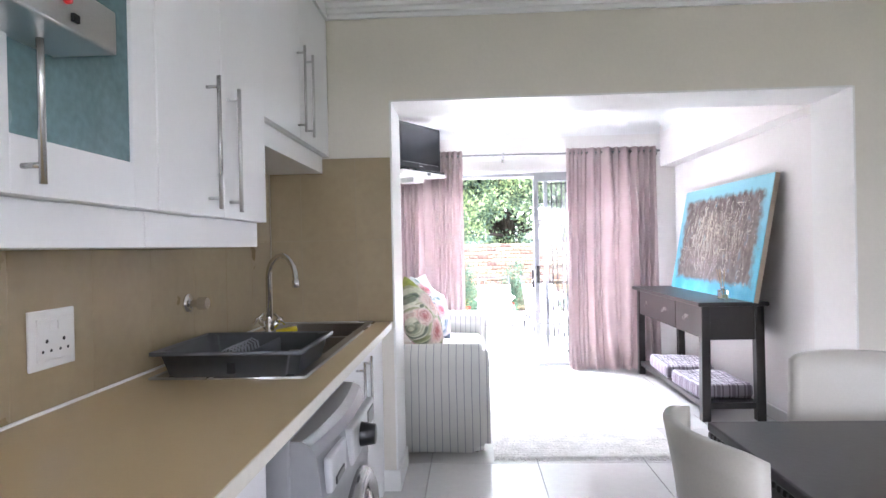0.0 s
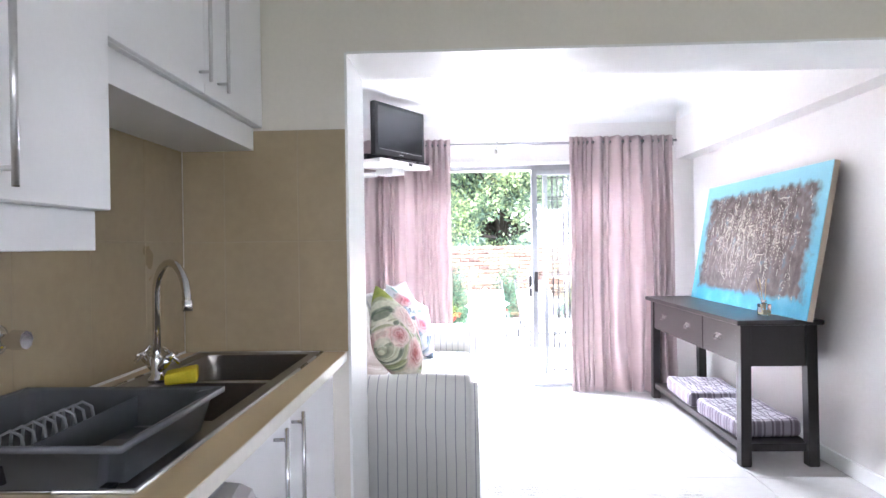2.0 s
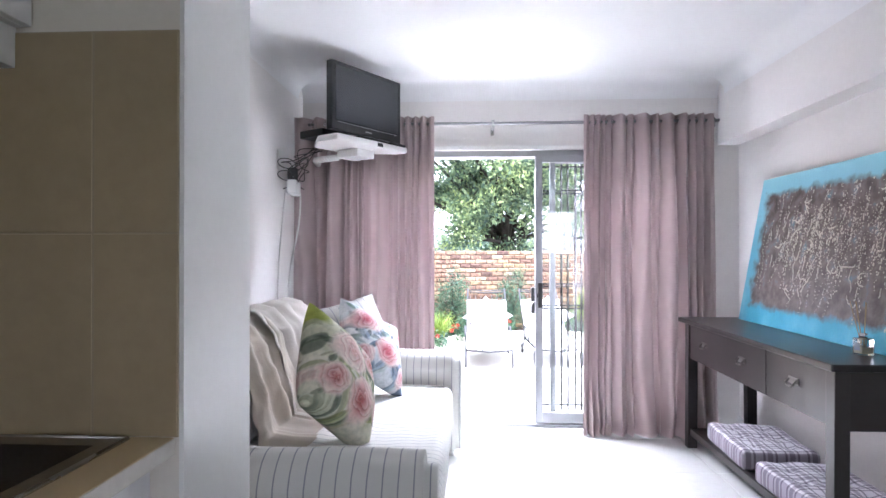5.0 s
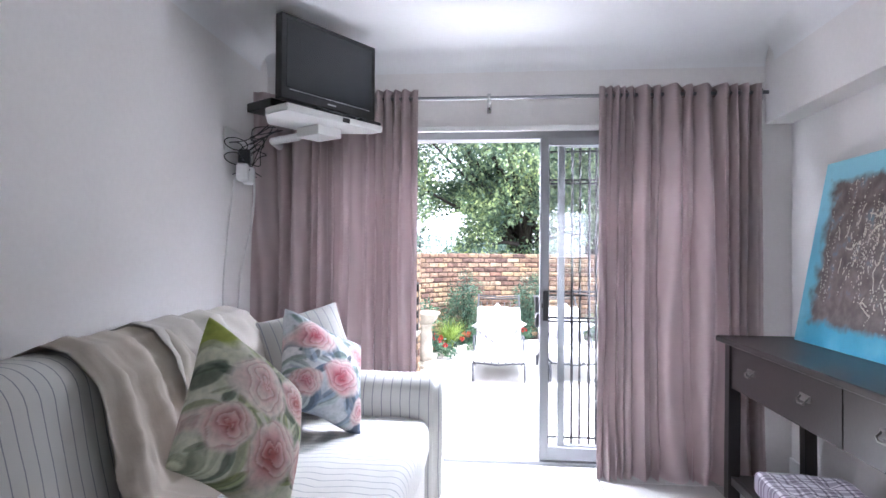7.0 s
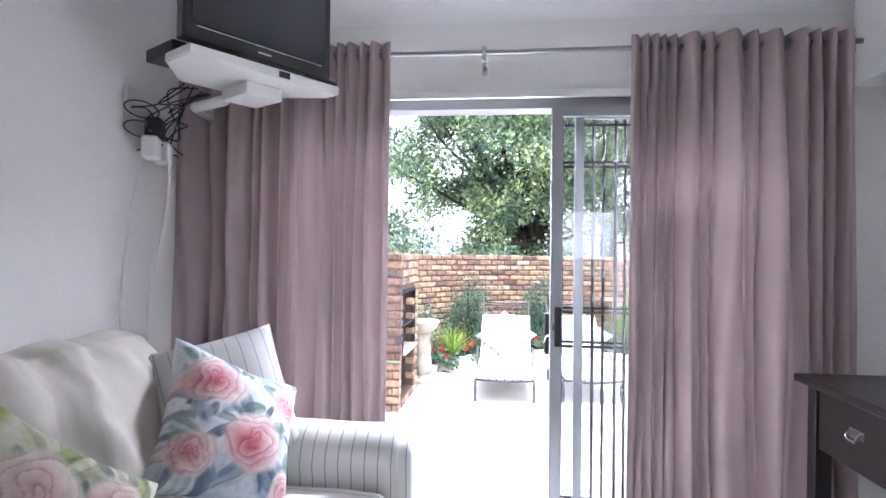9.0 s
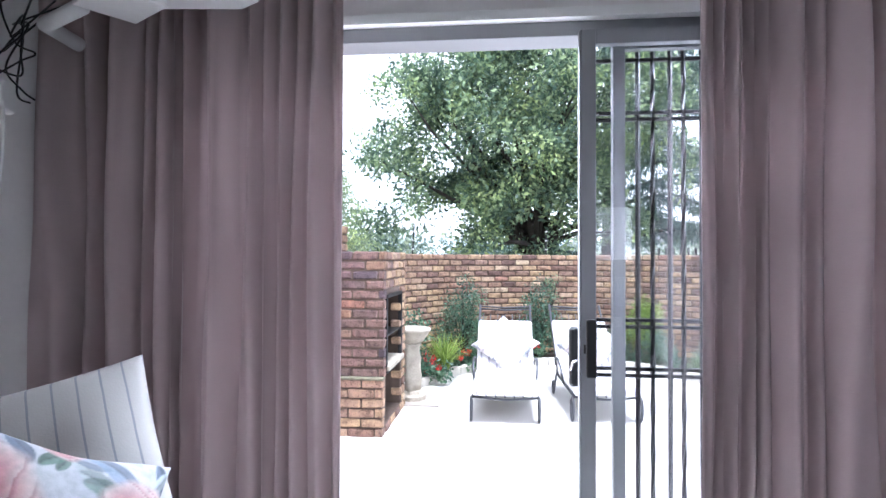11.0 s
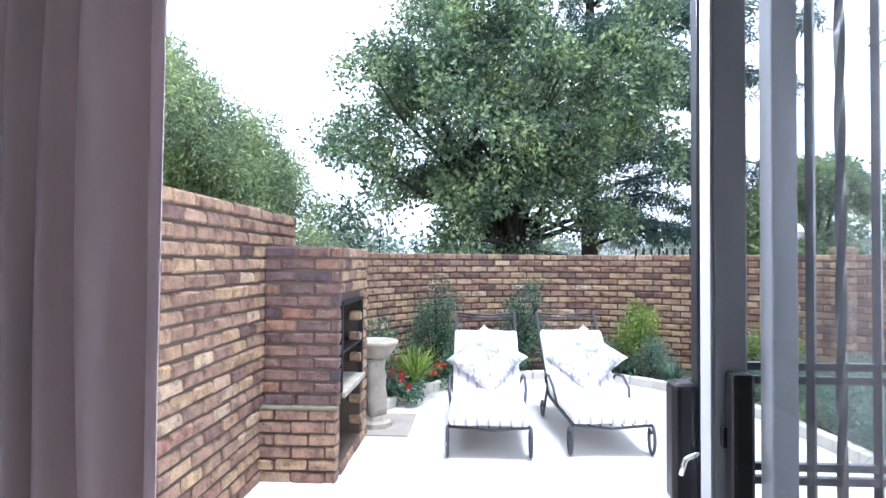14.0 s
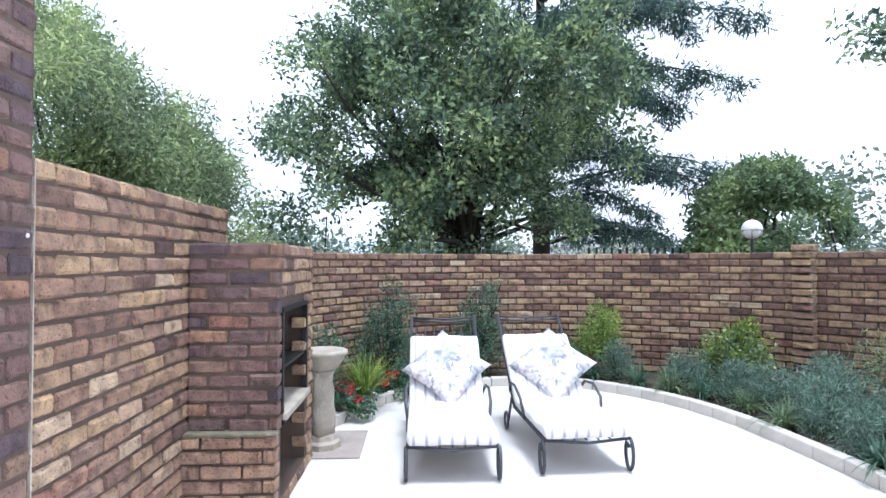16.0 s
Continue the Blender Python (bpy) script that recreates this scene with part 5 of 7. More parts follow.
# painting
def canvas_paint():
    m, nt, b = node_mat("blue_and_brown_abstract_paint")
    co = nt.nodes.new("ShaderNodeTexCoord"); sep = nt.nodes.new("ShaderNodeSeparateXYZ"); nt.links.new(co.outputs["Object"], sep.inputs[0])
    n1 = tex(nt, "ShaderNodeTexNoise", 3.0, 5.0); n2 = tex(nt, "ShaderNodeTexNoise", 14.0, 6.0); n3 = tex(nt, "ShaderNodeTexNoise", 60.0, 3.0)
    blue = ramp(nt, n1.outputs[0], [(0.3, (0.03, 0.30, 0.48)), (0.5, (0.07, 0.42, 0.60)), (0.7, (0.22, 0.60, 0.72))])
    hi = nt.nodes.new("ShaderNodeMapRange"); hi.inputs[1].default_value, hi.inputs[2].default_value = 0.1, 0.9; nt.links.new(sep.outputs[2], hi.inputs[0])
    blue2 = mixed(nt, blue.outputs[0], (0.30, 0.62, 0.72), hi.outputs[0])
    brown = ramp(nt, n2.outputs[0], [(0.28, (0.06, 0.043, 0.038)), (0.45, (0.13, 0.098, 0.088)), (0.58, (0.20, 0.16, 0.15)), (0.66, (0.17, 0.20, 0.215)), (0.76, (0.12, 0.26, 0.31))])
    def dist(sock, c, half):
        a = nt.nodes.new("ShaderNodeMath"); a.operation = "SUBTRACT"; a.inputs[1].default_value = c; nt.links.new(sock, a.inputs[0])
        d = nt.nodes.new("ShaderNodeMath"); d.operation = "ABSOLUTE"; nt.links.new(a.outputs[0], d.inputs[0])
        e = nt.nodes.new("ShaderNodeMath"); e.operation = "DIVIDE"; e.inputs[1].default_value = half; nt.links.new(d.outputs[0], e.inputs[0])
        return e.outputs[0]
    mx = nt.nodes.new("ShaderNodeMath"); mx.operation = "MAXIMUM"
    nt.links.new(dist(sep.outputs[1], 0.81, 0.71), mx.inputs[0]); nt.links.new(dist(sep.outputs[2], 0.45, 0.345), mx.inputs[1])
    wob = nt.nodes.new("ShaderNodeMath"); wob.operation = "MULTIPLY_ADD"; wob.inputs[1].default_value = 0.30; nt.links.new(n2.outputs[0], wob.inputs[0]); nt.links.new(mx.outputs[0], wob.inputs[2])
    mask = ramp(nt, wob.outputs[0], [(1.0, (1, 1, 1)), (1.0, (1, 1, 1)), (1.0, (0, 0, 0))])
    mask.color_ramp.elements[0].position, mask.color_ramp.elements[1].position, mask.color_ramp.elements[2].position = 0.0, 0.90, 0.99
    wob2 = nt.nodes.new("ShaderNodeMath"); wob2.operation = "MULTIPLY"; wob2.inputs[1].default_value = 0.82; nt.links.new(wob.outputs[0], wob2.inputs[0])
    nt.links.new(wob2.outputs[0], mask.inputs[0])
    nt.links.new(mixed(nt, blue2, brown.outputs[0], mask.outputs[0]), b.inputs["Base Color"])
    b.inputs["Roughness"].default_value = 0.55
    bump(nt, b, n3.outputs[0], 0.4, 0.004)
    return m
PAINTING = canvas_paint()
SPATTER = surface("ivory_paint_spatter", (0.72, 0.68, 0.58), 0.5, vary=0.1)
pt = thing("painting", "large blue canvas painting with brown spattered field", "painting", (2.135, 4.74, 0.847))
lean = math.degrees(math.atan2(0.16, 0.87))
pt.matrix_basis = pose(2.125, 4.74, 0.849, 0, lean, 0)
part("canvas", boxed(0.0, 0.004, 0.0, 1.62, 0.0, 0.90, 0.001), PAINTING, pt)
part("canvas_edge", boxed(0.0045, 0.036, 0.0, 1.62, 0.0, 0.90, 0.002), surface("raw_canvas_edge", (0.50, 0.42, 0.32), 0.9, vary=0.15), pt, "raw beige canvas edge")
rp = random.Random(4)
vs, fs = [], []
def blob(y, z, r, h):
    """A low round drop of paint on the canvas, r across and h long."""
    i = len(vs)
    vs.append((-0.0035, y, z))
    vs.extend((-0.0003, y + r * math.cos(q * 1.0472) * rp.uniform(0.8, 1.2), z + h * math.sin(q * 1.0472)) for q in range(6))
    fs.extend((i, i + 1 + (q + 1) % 6, i + 1 + q) for q in range(6))
for k in range(330):
    y, z = rp.gauss(0.80, 0.38), rp.gauss(0.56, 0.15)
    drift, run = rp.uniform(-0.5, 0.5), rp.choice((0.03, 0.06, 0.1, 0.16, 0.24))
    z_end = z - run
    while z > z_end:
        if 0.13 < y < 1.48 and 0.10 < z < 0.79:
            r = rp.choice((0.0018, 0.0025, 0.0025, 0.0035, 0.005))
            blob(y, z, r, r * rp.choice((0.9, 1.0, 1.3, 2.0)))
        step = rp.uniform(0.008, 0.028)
        z -= step
        y += drift * step + rp.uniform(-0.008, 0.008)
for k in range(38):
    y, z = rp.uniform(0.2, 1.42), rp.uniform(0.2, 0.75)
    a = rp.uniform(3.6, 5.8)
    for q in range(rp.randint(8, 22)):
        if 0.12 < y < 1.48 and 0.10 < z < 0.79:
            blob(y, z, 0.0034, 0.0046)
        a += rp.uniform(-0.55, 0.55)
        y += 0.0055 * math.cos(a); z += 0.0055 * math.sin(a)
me = bpy.data.meshes.new("paint_spatter"); me.from_pydata(vs, [], fs); me.materials.append(SPATTER)
sp_ob = new("paint_spatter", me); sp_ob.parent = pt
sp_ob["label"] = "ivory paint drips"
tagged(sp_ob, kind="stuff")

df = thing("reed_diffuser", "small square glass reed diffuser with sticks", "diffuser", (2.06, 5.06, 0.846), 8)
part("bottle", boxed(-0.028, 0.028, -0.028, 0.028, 0, 0.07, 0.005, 3), CLEAR, df)
part("oil", boxed(-0.023, 0.023, -0.023, 0.023, 0.006, 0.035, 0.003), surface("pale_oil", (0.55, 0.48, 0.30), 0.1), df)
part("label", boxed(-0.0285, -0.0282, -0.015, 0.015, 0.02, 0.05), surface("grey_label", (0.35, 0.35, 0.36), 0.5), df)
bm = bmesh.new(); tube(bm, [(0, 0, 0.07), (0, 0, 0.09)], 0.015, 14); part("collar", bm, CHROME, df, "", True)
for k in range(5):
    a = 1.2 * k
    bm = bmesh.new(); tube(bm, [(0, 0, 0.01), (0.03 * math.cos(a), 0.035 * math.sin(a) + 0.02, 0.22)], 0.0018, 5); part("reed", bm, surface("reed_wood", (0.45, 0.33, 0.18), 0.8) if k == 0 else bpy.data.materials["reed_wood"], df)

# rug
RUG = surface("cream_woven_rug", (0.68, 0.66, 0.62), 0.95, vary=0.2, big=9, fine=70, relief=0.9, depth=0.01)
rug = thing("rug", "cream and grey woven cotton rug with fringed ends", "rug", (0.33, 4.18, 0))
bm = bmesh.new()
n, m2 = 40, 130
g = [[bm.verts.new((1.12 * i / n, 2.12 * j / m2, 0.008 + 0.003 * (j % 2) + 0.002 * noise.noise(Vector((i * 0.9, j * 0.7, 0))))) for j in range(m2 + 1)] for i in range(n + 1)]
for a, b in zip(g, g[1:]):
    for j in range(m2):
        bm.faces.new((a[j], b[j], b[j + 1], a[j + 1]))
part("weave", bm, RUG, rug)
bm = bmesh.new()
for e in (0, 1):
    for k in range(110):
        x = 0.005 + 0.0101 * k
        s = -1 if e == 0 else 1
        y = 0 if e == 0 else 2.12
        L2 = rngc.uniform(0.03, 0.06)
        tube(bm, [(x, y, 0.006), (x + rngc.uniform(-0.006, 0.006), y + s * L2 * 0.5, 0.005), (x + rngc.uniform(-0.014, 0.014), y + s * L2, 0.003)], 0.0028, 4)
tagged(part("fringe", bm, RUG, rug, "loose cotton fringe"), kind="stuff")

# floor tiles
P = 0.625
xs = [-0.045 + P * k for k in range(-1, 7)]
yt = [4.105 + P * k for k in range(-10, 5)]
meshes = {}
for a in xs:
    for b in yt:
        x0, x1, y0, y1 = max(a, KX0), min(a + P, KX1), max(b, Y0), min(b + P, YD0)
        if x1 - x0 < 0.03 or y1 - y0 < 0.03 or (x0 > XE and y0 > YP1):
            continue
        key = (round(x1 - x0, 3), round(y1 - y0, 3))
        if key not in meshes:
            bm = boxed(0.002, key[0] - 0.002, 0.002, key[1] - 0.002, -0.008, 0.0, 0.0015, 1)
            meshes[key] = link_mesh("floor_tile", bm, FLOOR_TILE)
        o = new("floor_tile", meshes[key]); o.parent = floor; o.location = (x0, y0, 0)

# ---- outside: brick walls, patio ----
def brick_material(name, stops, island=False):
    m, nt, b = node_mat(name)
    if island:
        g = nt.nodes.new("ShaderNodeNewGeometry")
        rnd = g.outputs["Random Per Island"]
    else:
        g = nt.nodes.new("ShaderNodeObjectInfo")
        rnd = g.outputs["Random"]
    c = ramp(nt, rnd, stops)
    n1 = tex(nt, "ShaderNodeTexNoise", 14.0, 5.0)
    n2 = tex(nt, "ShaderNodeTexNoise", 90.0, 4.0)
    add = nt.nodes.new("ShaderNodeVectorMath"); add.operation = "ADD"
    co = nt.nodes.new("ShaderNodeTexCoord")
    cm = nt.nodes.new("ShaderNodeCombineXYZ")
    sc = nt.nodes.new("ShaderNodeMath"); sc.operation = "MULTIPLY"; sc.inputs[1].default_value = 37.0
    nt.links.new(rnd, sc.inputs[0])
    for k in range(3):
        nt.links.new(sc.outputs[0], cm.inputs[k])
    nt.links.new(co.outputs["Object"], add.inputs[0]); nt.links.new(cm.outputs[0], add.inputs[1])
    for n in (n1, n2):
        nt.links.new(add.outputs[0], n.inputs["Vector"])
    sm = ramp(nt, n1.outputs[0], [(0.30, (0.32, 0.28, 0.30)), (0.45, (0.8, 0.78, 0.78)), (0.55, (1, 1, 1)), (0.7, (1.3, 1.25, 1.15))])
    pit = ramp(nt, n2.outputs[0], [(0.33, (0.25, 0.23, 0.22)), (0.44, (1, 1, 1)), (0.68, (1, 1, 1)), (0.78, (1.35, 1.3, 1.25))])
    out = mixed(nt, mixed(nt, c.outputs[0], sm.outputs[0], 0.8, "MULTIPLY"), pit.outputs[0], 0.8, "MULTIPLY")
    nt.links.new(out, b.inputs["Base Color"])
    b.inputs["Roughness"].default_value = 0.9
    bump(nt, b, n2.outputs[0], 0.8, 0.008)
    return m

BRICK_STOPS = [(0.0, (0.11, 0.066, 0.056)), (0.12, (0.19, 0.112, 0.084)), (0.3, (0.27, 0.168, 0.112)), (0.45, (0.23, 0.148, 0.112)),
               (0.6, (0.32, 0.212, 0.128)), (0.75, (0.40, 0.28, 0.165)), (0.88, (0.30, 0.195, 0.135)), (0.96, (0.44, 0.34, 0.23)), (1.0, (0.26, 0.13, 0.095))]
DARK_STOPS = [(0.0, (0.05, 0.038, 0.05)), (0.2, (0.12, 0.07, 0.066)), (0.45, (0.155, 0.092, 0.072)), (0.7, (0.12, 0.080, 0.074)), (0.86, (0.19, 0.12, 0.08)), (0.95, (0.25, 0.14, 0.09)), (1.0, (0.20, 0.09, 0.07))]
BRICK = brick_material("rustic_face_brick", BRICK_STOPS)
BRICK_FAR = brick_material("rustic_face_brick_joined", BRICK_STOPS, True)
BRICK_DARK = brick_material("plum_face_brick", DARK_STOPS)
# mortar darkened so its colour carries the shadow in the brick joints
MORTAR = surface("sandy_mortar_with_joint_shade", (0.095, 0.066, 0.050), 0.95, vary=0.3, big=3, fine=120, relief=0.5, depth=0.006)
PAVING = surface("pale_cement_screed", (0.62, 0.60, 0.57), 0.8, vary=0.08, big=1.3, fine=70, relief=0.2)
KERB_MAT = surface("cream_painted_kerb", (0.60, 0.57, 0.51), 0.8, vary=0.15, big=4, fine=60, relief=0.3)
SOIL = surface("dark_garden_soil", (0.055, 0.040, 0.028), 0.95, vary=0.4, big=6, fine=60, relief=0.8, depth=0.02)
STONE = surface("weathered_cast_stone", (0.42, 0.38, 0.31), 0.9, vary=0.3, big=7, fine=70, relief=0.6, depth=0.006)
GRASS_FAR = surface("far_ground", (0.10, 0.11, 0.06), 0.95, vary=0.3, big=0.3, fine=5)

LEN, HGT, THK, JOINT = 0.220, 0.0715, 0.106, 0.013
PITCH, COURSE = LEN + JOINT, HGT + JOINT


def brick_mesh(l, d, h, seed):
    rng = random.Random(seed)
    bm = bmesh.new()
    vs = box(bm, -l / 2, l / 2, -d / 2, d / 2, -h / 2, h / 2)
    out = bmesh.ops.bevel(bm, geom=list(bm.edges), offset=0.011, segments=1, affect="EDGES")
    for v in bm.verts:
        v.co += Vector([rng.uniform(-0.0048, 0.0048) for _ in range(3)])
    me = bpy.data.meshes.new("brick")
    bm.to_mesh(me); bm.free()
    return me


def brick_set(mat, depth=THK):
    out = {}
    for tag, l in (("full", LEN), ("half", LEN / 2 - JOINT / 2), ("head", THK)):
        out[tag] = []
        for k in range(5):
            me = brick_mesh(l, depth, HGT, k * 7 + len(tag))
            me.materials.append(mat)
            out[tag].append(me)
    return out


def lay(parent, meshes, start, along, length, courses, limit, joined, rng, offset=0, skip=None, out=0.0):
    """Lays a face of bricks in stretcher bond from start along a level direction, the first as objects, the rest into joined."""
    a = Vector(along).normalized()
    turn = math.degrees(math.atan2(a.y, a.x))
    count = 0
    for c in range(courses):
        s = -(PITCH / 2) * ((c + offset) % 2)
        while s < length - 0.02:
            e = min(s + LEN, length)
            b0 = max(s, 0.0)
            l = e - b0
            if l > 0.03:
                mid = Vector(start) + a * ((b0 + e) / 2) + Vector((0, 0, c * COURSE + HGT / 2 + JOINT))
                if not (skip and skip((b0 + e) / 2, c)):
                    m = pose(mid.x, mid.y, mid.z, rng.uniform(-0.6, 0.6), rng.uniform(-0.5, 0.5), turn + rng.uniform(-0.5, 0.5))
                    m = m @ Matrix.Translation((0, rng.uniform(-0.004, 0.004), 0)) @ Matrix.Diagonal((l / LEN, 1, 1, 1))
                    me = rng.choice(meshes["full"])
                    if limit(mid) and count < 300:
                        o = new("brick", me)
                        o.parent = parent
                        o.matrix_basis = m
                        count += 1
                    else:
                        joined.append((me, m))
            s += PITCH
    return count


def join_bricks(name, parent, joined, mat):
    vs, fs = [], []
    for me, m in joined:
        base = len(vs)
        vs.extend((m @ v.co)[:] for v in me.vertices)
        fs.extend([base + i for i in p.vertices] for p in me.polygons)
    me = bpy.data.meshes.new(name)
    me.from_pydata(vs, [], fs)
    me.materials.append(mat)
    o = new(name, me)
    o.parent = parent
    return tagged(o, kind="stuff")


def arc_points(pts, step):
    """A smooth line through plan points, cut to even steps."""
    fine = []
    P = [Vector((*p, 0)) for p in pts]
    P = [2 * P[0] - P[1]] + P + [2 * P[-1] - P[-2]]
    for i in range(1, len(P) - 2):
        for k in range(40):
            t = k / 40
            a, b, c, d = P[i - 1:i + 3]
            fine.append(0.5 * ((2 * b) + (c - a) * t + (2 * a - 5 * b + 4 * c - d) * t * t + (3 * b - a - 3 * c + d) * t ** 3))
    fine.append(P[-2])
    out, need = [fine[0]], step
    for p, q in zip(fine, fine[1:]):
        seg = (q - p).length
        pos = 0.0
        while seg - pos >= need:
            pos += need
            out.append(p.lerp(q, pos / seg))
            need = step
        need -= seg - pos
    return out


# ground
bm = bmesh.new()
bmesh.ops.create_grid(bm, x_segments=1, y_segments=1, size=900)
for v in bm.verts:
    v.co.z = GZ - 0.25
structure("ground", bm, GRASS_FAR, "wide grassy ground reaching to the horizon", "ground")

XL = -0.90   # face of the side garden wall
GARDEN = [(-0.86, 12.2), (-0.62, 13.0), (0.0, 13.75), (0.9, 14.2), (2.0, 14.33), (3.1, 14.1), (4.1, 13.6), (4.9, 12.95)]
BED = [(-0.42, 11.55), (-0.22, 12.05), (0.17, 12.78), (0.7, 13.25), (1.35, 13.47), (1.9, 13.45), (2.45, 13.2), (2.95, 12.6), (3.25, 11.8), (3.36, 10.9), (3.40, 10.0), (3.42, 8.6), (3.42, 7.2)]

bm = bmesh.new()
vs = [bm.verts.new((p.x, p.y, GZ)) for p in arc_points(BED, 0.12)]
ring = vs + [bm.verts.new(p) for p in ((3.42, 7.12, GZ), (-1.1, 7.12, GZ), (-1.1, 11.55, GZ))]
f = bm.faces.new(ring)
ex = bmesh.ops.extrude_face_region(bm, geom=[f])
for v in ex["geom"]:
    if isinstance(v, bmesh.types.BMVert):
        v.co.z -= 0.15
bmesh.ops.recalc_face_normals(bm, faces=bm.faces)
structure("patio", bm, PAVING, "pale cement patio glaring in daylight", "patio")
structure("door_step", boxed(-0.6, 2.2, YD1 + 0.002, 7.45, GZ, -0.03, 0.01), PAVING, "low cement step outside the sliding door", "step")

# bed of soil behind the kerb
bm = bmesh.new()
inner = arc_points(BED, 0.2)
outer = arc_points([(-0.9, 11.5)] + GARDEN + [(5.6, 12.3), (6.2, 11.0), (6.4, 9.0), (6.4, 7.2)], 0.2)
n = 60
A = [inner[int(k * (len(inner) - 1) / n)] for k in range(n + 1)]
B = [outer[int(k * (len(outer) - 1) / n)] for k in range(n + 1)]
rows = []
for k in range(n + 1):
    row = []
    for q in range(7):
        p = A[k].lerp(B[k], q / 6)
        row.append(bm.verts.new((p.x, p.y, GZ + 0.07 + 0.04 * noise.noise(Vector((p.x * 4, p.y * 4, 0))))))
    rows.append(row)
for a, b in zip(rows, rows[1:]):
    for q in range(6):
        bm.faces.new((a[q], a[q + 1], b[q + 1], b[q]))
bmesh.ops.recalc_face_normals(bm, faces=bm.faces)
structure("flower_bed", bm, SOIL, "dark soil of the curved flower bed", "flower bed", True)

kerb = thing("kerb", "low cream cement kerb curving round the flower bed", "kerb", kind="structure")
pts = arc_points(BED, 0.30)
for k, (p, q) in enumerate(zip(pts, pts[1:])):
    d = (q - p).normalized()
    bm = bmesh.new()
    l = (q - p).length
    box(bm, 0.002, l - 0.002, -0.005, 0.10, -0.02, 0.105, 0.012)
    o = part("kerb_stone", bm, KERB_MAT, kerb)
    o.matrix_basis = pose(p.x, p.y, GZ, 0, 0, math.degrees(math.atan2(d.y, d.x)))


rng = random.Random(5)
SET, SET_DARK, SET_ISLAND = brick_set(BRICK), brick_set(BRICK_DARK), brick_set(BRICK_FAR)
Z0 = GZ - 0.02

# side wall: tall house part, then the garden wall
YJ, YE, ZS = 8.58, 10.62, 1.56
house = thing("wall_house_side", "plum and brown face brick wall of the house", "wall", kind="structure")
part("mortar", boxed(XL - 0.3, XL - 0.012, 7.122, YJ - 0.012, Z0, 3.2), MORTAR, house)
rest = []
lay(house, SET_DARK, (XL - THK / 2, 7.17, Z0), (0, 1, 0), YJ - 0.012 - 7.17, 40, lambda p: p.y > 7.4 and p.z < 2.35, rest, rng)
join_bricks("far_bricks", house, rest, BRICK_FAR)
side = thing("wall_garden_side", "brown and buff face brick garden wall with a brick coping", "wall", kind="structure")
courses = round((ZS - Z0) / COURSE)
part("mortar", boxed(XL - 0.22, XL - 0.012, YJ + 0.0, YE, Z0, Z0 + courses * COURSE - 0.01), MORTAR, side)
rest = []
lay(side, SET, (XL - THK / 2, YJ + 0.005, Z0), (0, 1, 0), YE - YJ, courses, lambda p: p.z < 9, rest, rng)
for k in range(int((YE - YJ) / 0.115)):
    rest.append((SET_ISLAND["full"][k % 5], pose(XL - 0.137, YJ + 0.06 + k * 0.115, Z0 + courses * COURSE - HGT / 2, 0, 0, 90 * 0) @ Matrix.Diagonal((0.8, 1, 1, 1))))
join_bricks("far_bricks", side, rest, BRICK_FAR)
part("seam", boxed(XL - 0.02, XL - 0.008, YJ - 0.004, YJ + 0.004, Z0, 1.55), STONE, side, "pale mortar seam")

# curved garden wall
wall = thing("wall_garden", "curved brown face brick garden wall behind the flower bed", "wall", kind="structure")
ZT = 1.31
courses = round((ZT - Z0) / COURSE)
line = [Vector((XL - 0.02, YE, 0)), Vector((XL, 11.2, 0)), Vector((-0.9, 11.75, 0))] + arc_points(GARDEN, PITCH / 2)
line = arc_points([(p.x, p.y) for p in line[:3]] + GARDEN, PITCH / 2)
bm = bmesh.new()
ring = []
for i, p in enumerate(line):
    d = (line[min(i + 1, len(line) - 1)] - line[max(i - 1, 0)]).normalized()
    nrm = Vector((-d.y, d.x, 0))
    ring.append([bm.verts.new((*(p + nrm * o).xy, z)) for o, z in ((-0.04, Z0), (-0.04, Z0 + courses * COURSE - 0.01), (0.16, Z0 + courses * COURSE - 0.01), (0.16, Z0))])
for a, b in zip(ring, ring[1:]):
    for q in range(4):
        bm.faces.new((a[q], b[q], b[(q + 1) % 4], a[(q + 1) % 4]))
bmesh.ops.recalc_face_normals(bm, faces=bm.faces)
part("mortar", bm, MORTAR, wall)
rest, count = [], 0
for c in range(courses):
    for i in range(c % 2, len(line) - 2, 2):
        p, q = line[i], line[i + 2]
        mid, d = (p + q) / 2, (q - p).normalized()
        m = pose(mid.x, mid.y, Z0 + c * COURSE + HGT / 2 + JOINT, rng.uniform(-0.8, 0.8), rng.uniform(-0.5, 0.5), math.degrees(math.atan2(d.y, d.x)) + rng.uniform(-0.8, 0.8))
        if 0.2 < mid.x < 3.6 and c >= courses - 17 and count < 300:
            o = new("brick", rng.choice(SET["full"])); o.parent = wall; o.matrix_basis = m
            count += 1
        else:
            rest.append((rng.choice(SET["full"]), m))
join_bricks("far_bricks", wall, rest, BRICK_FAR)

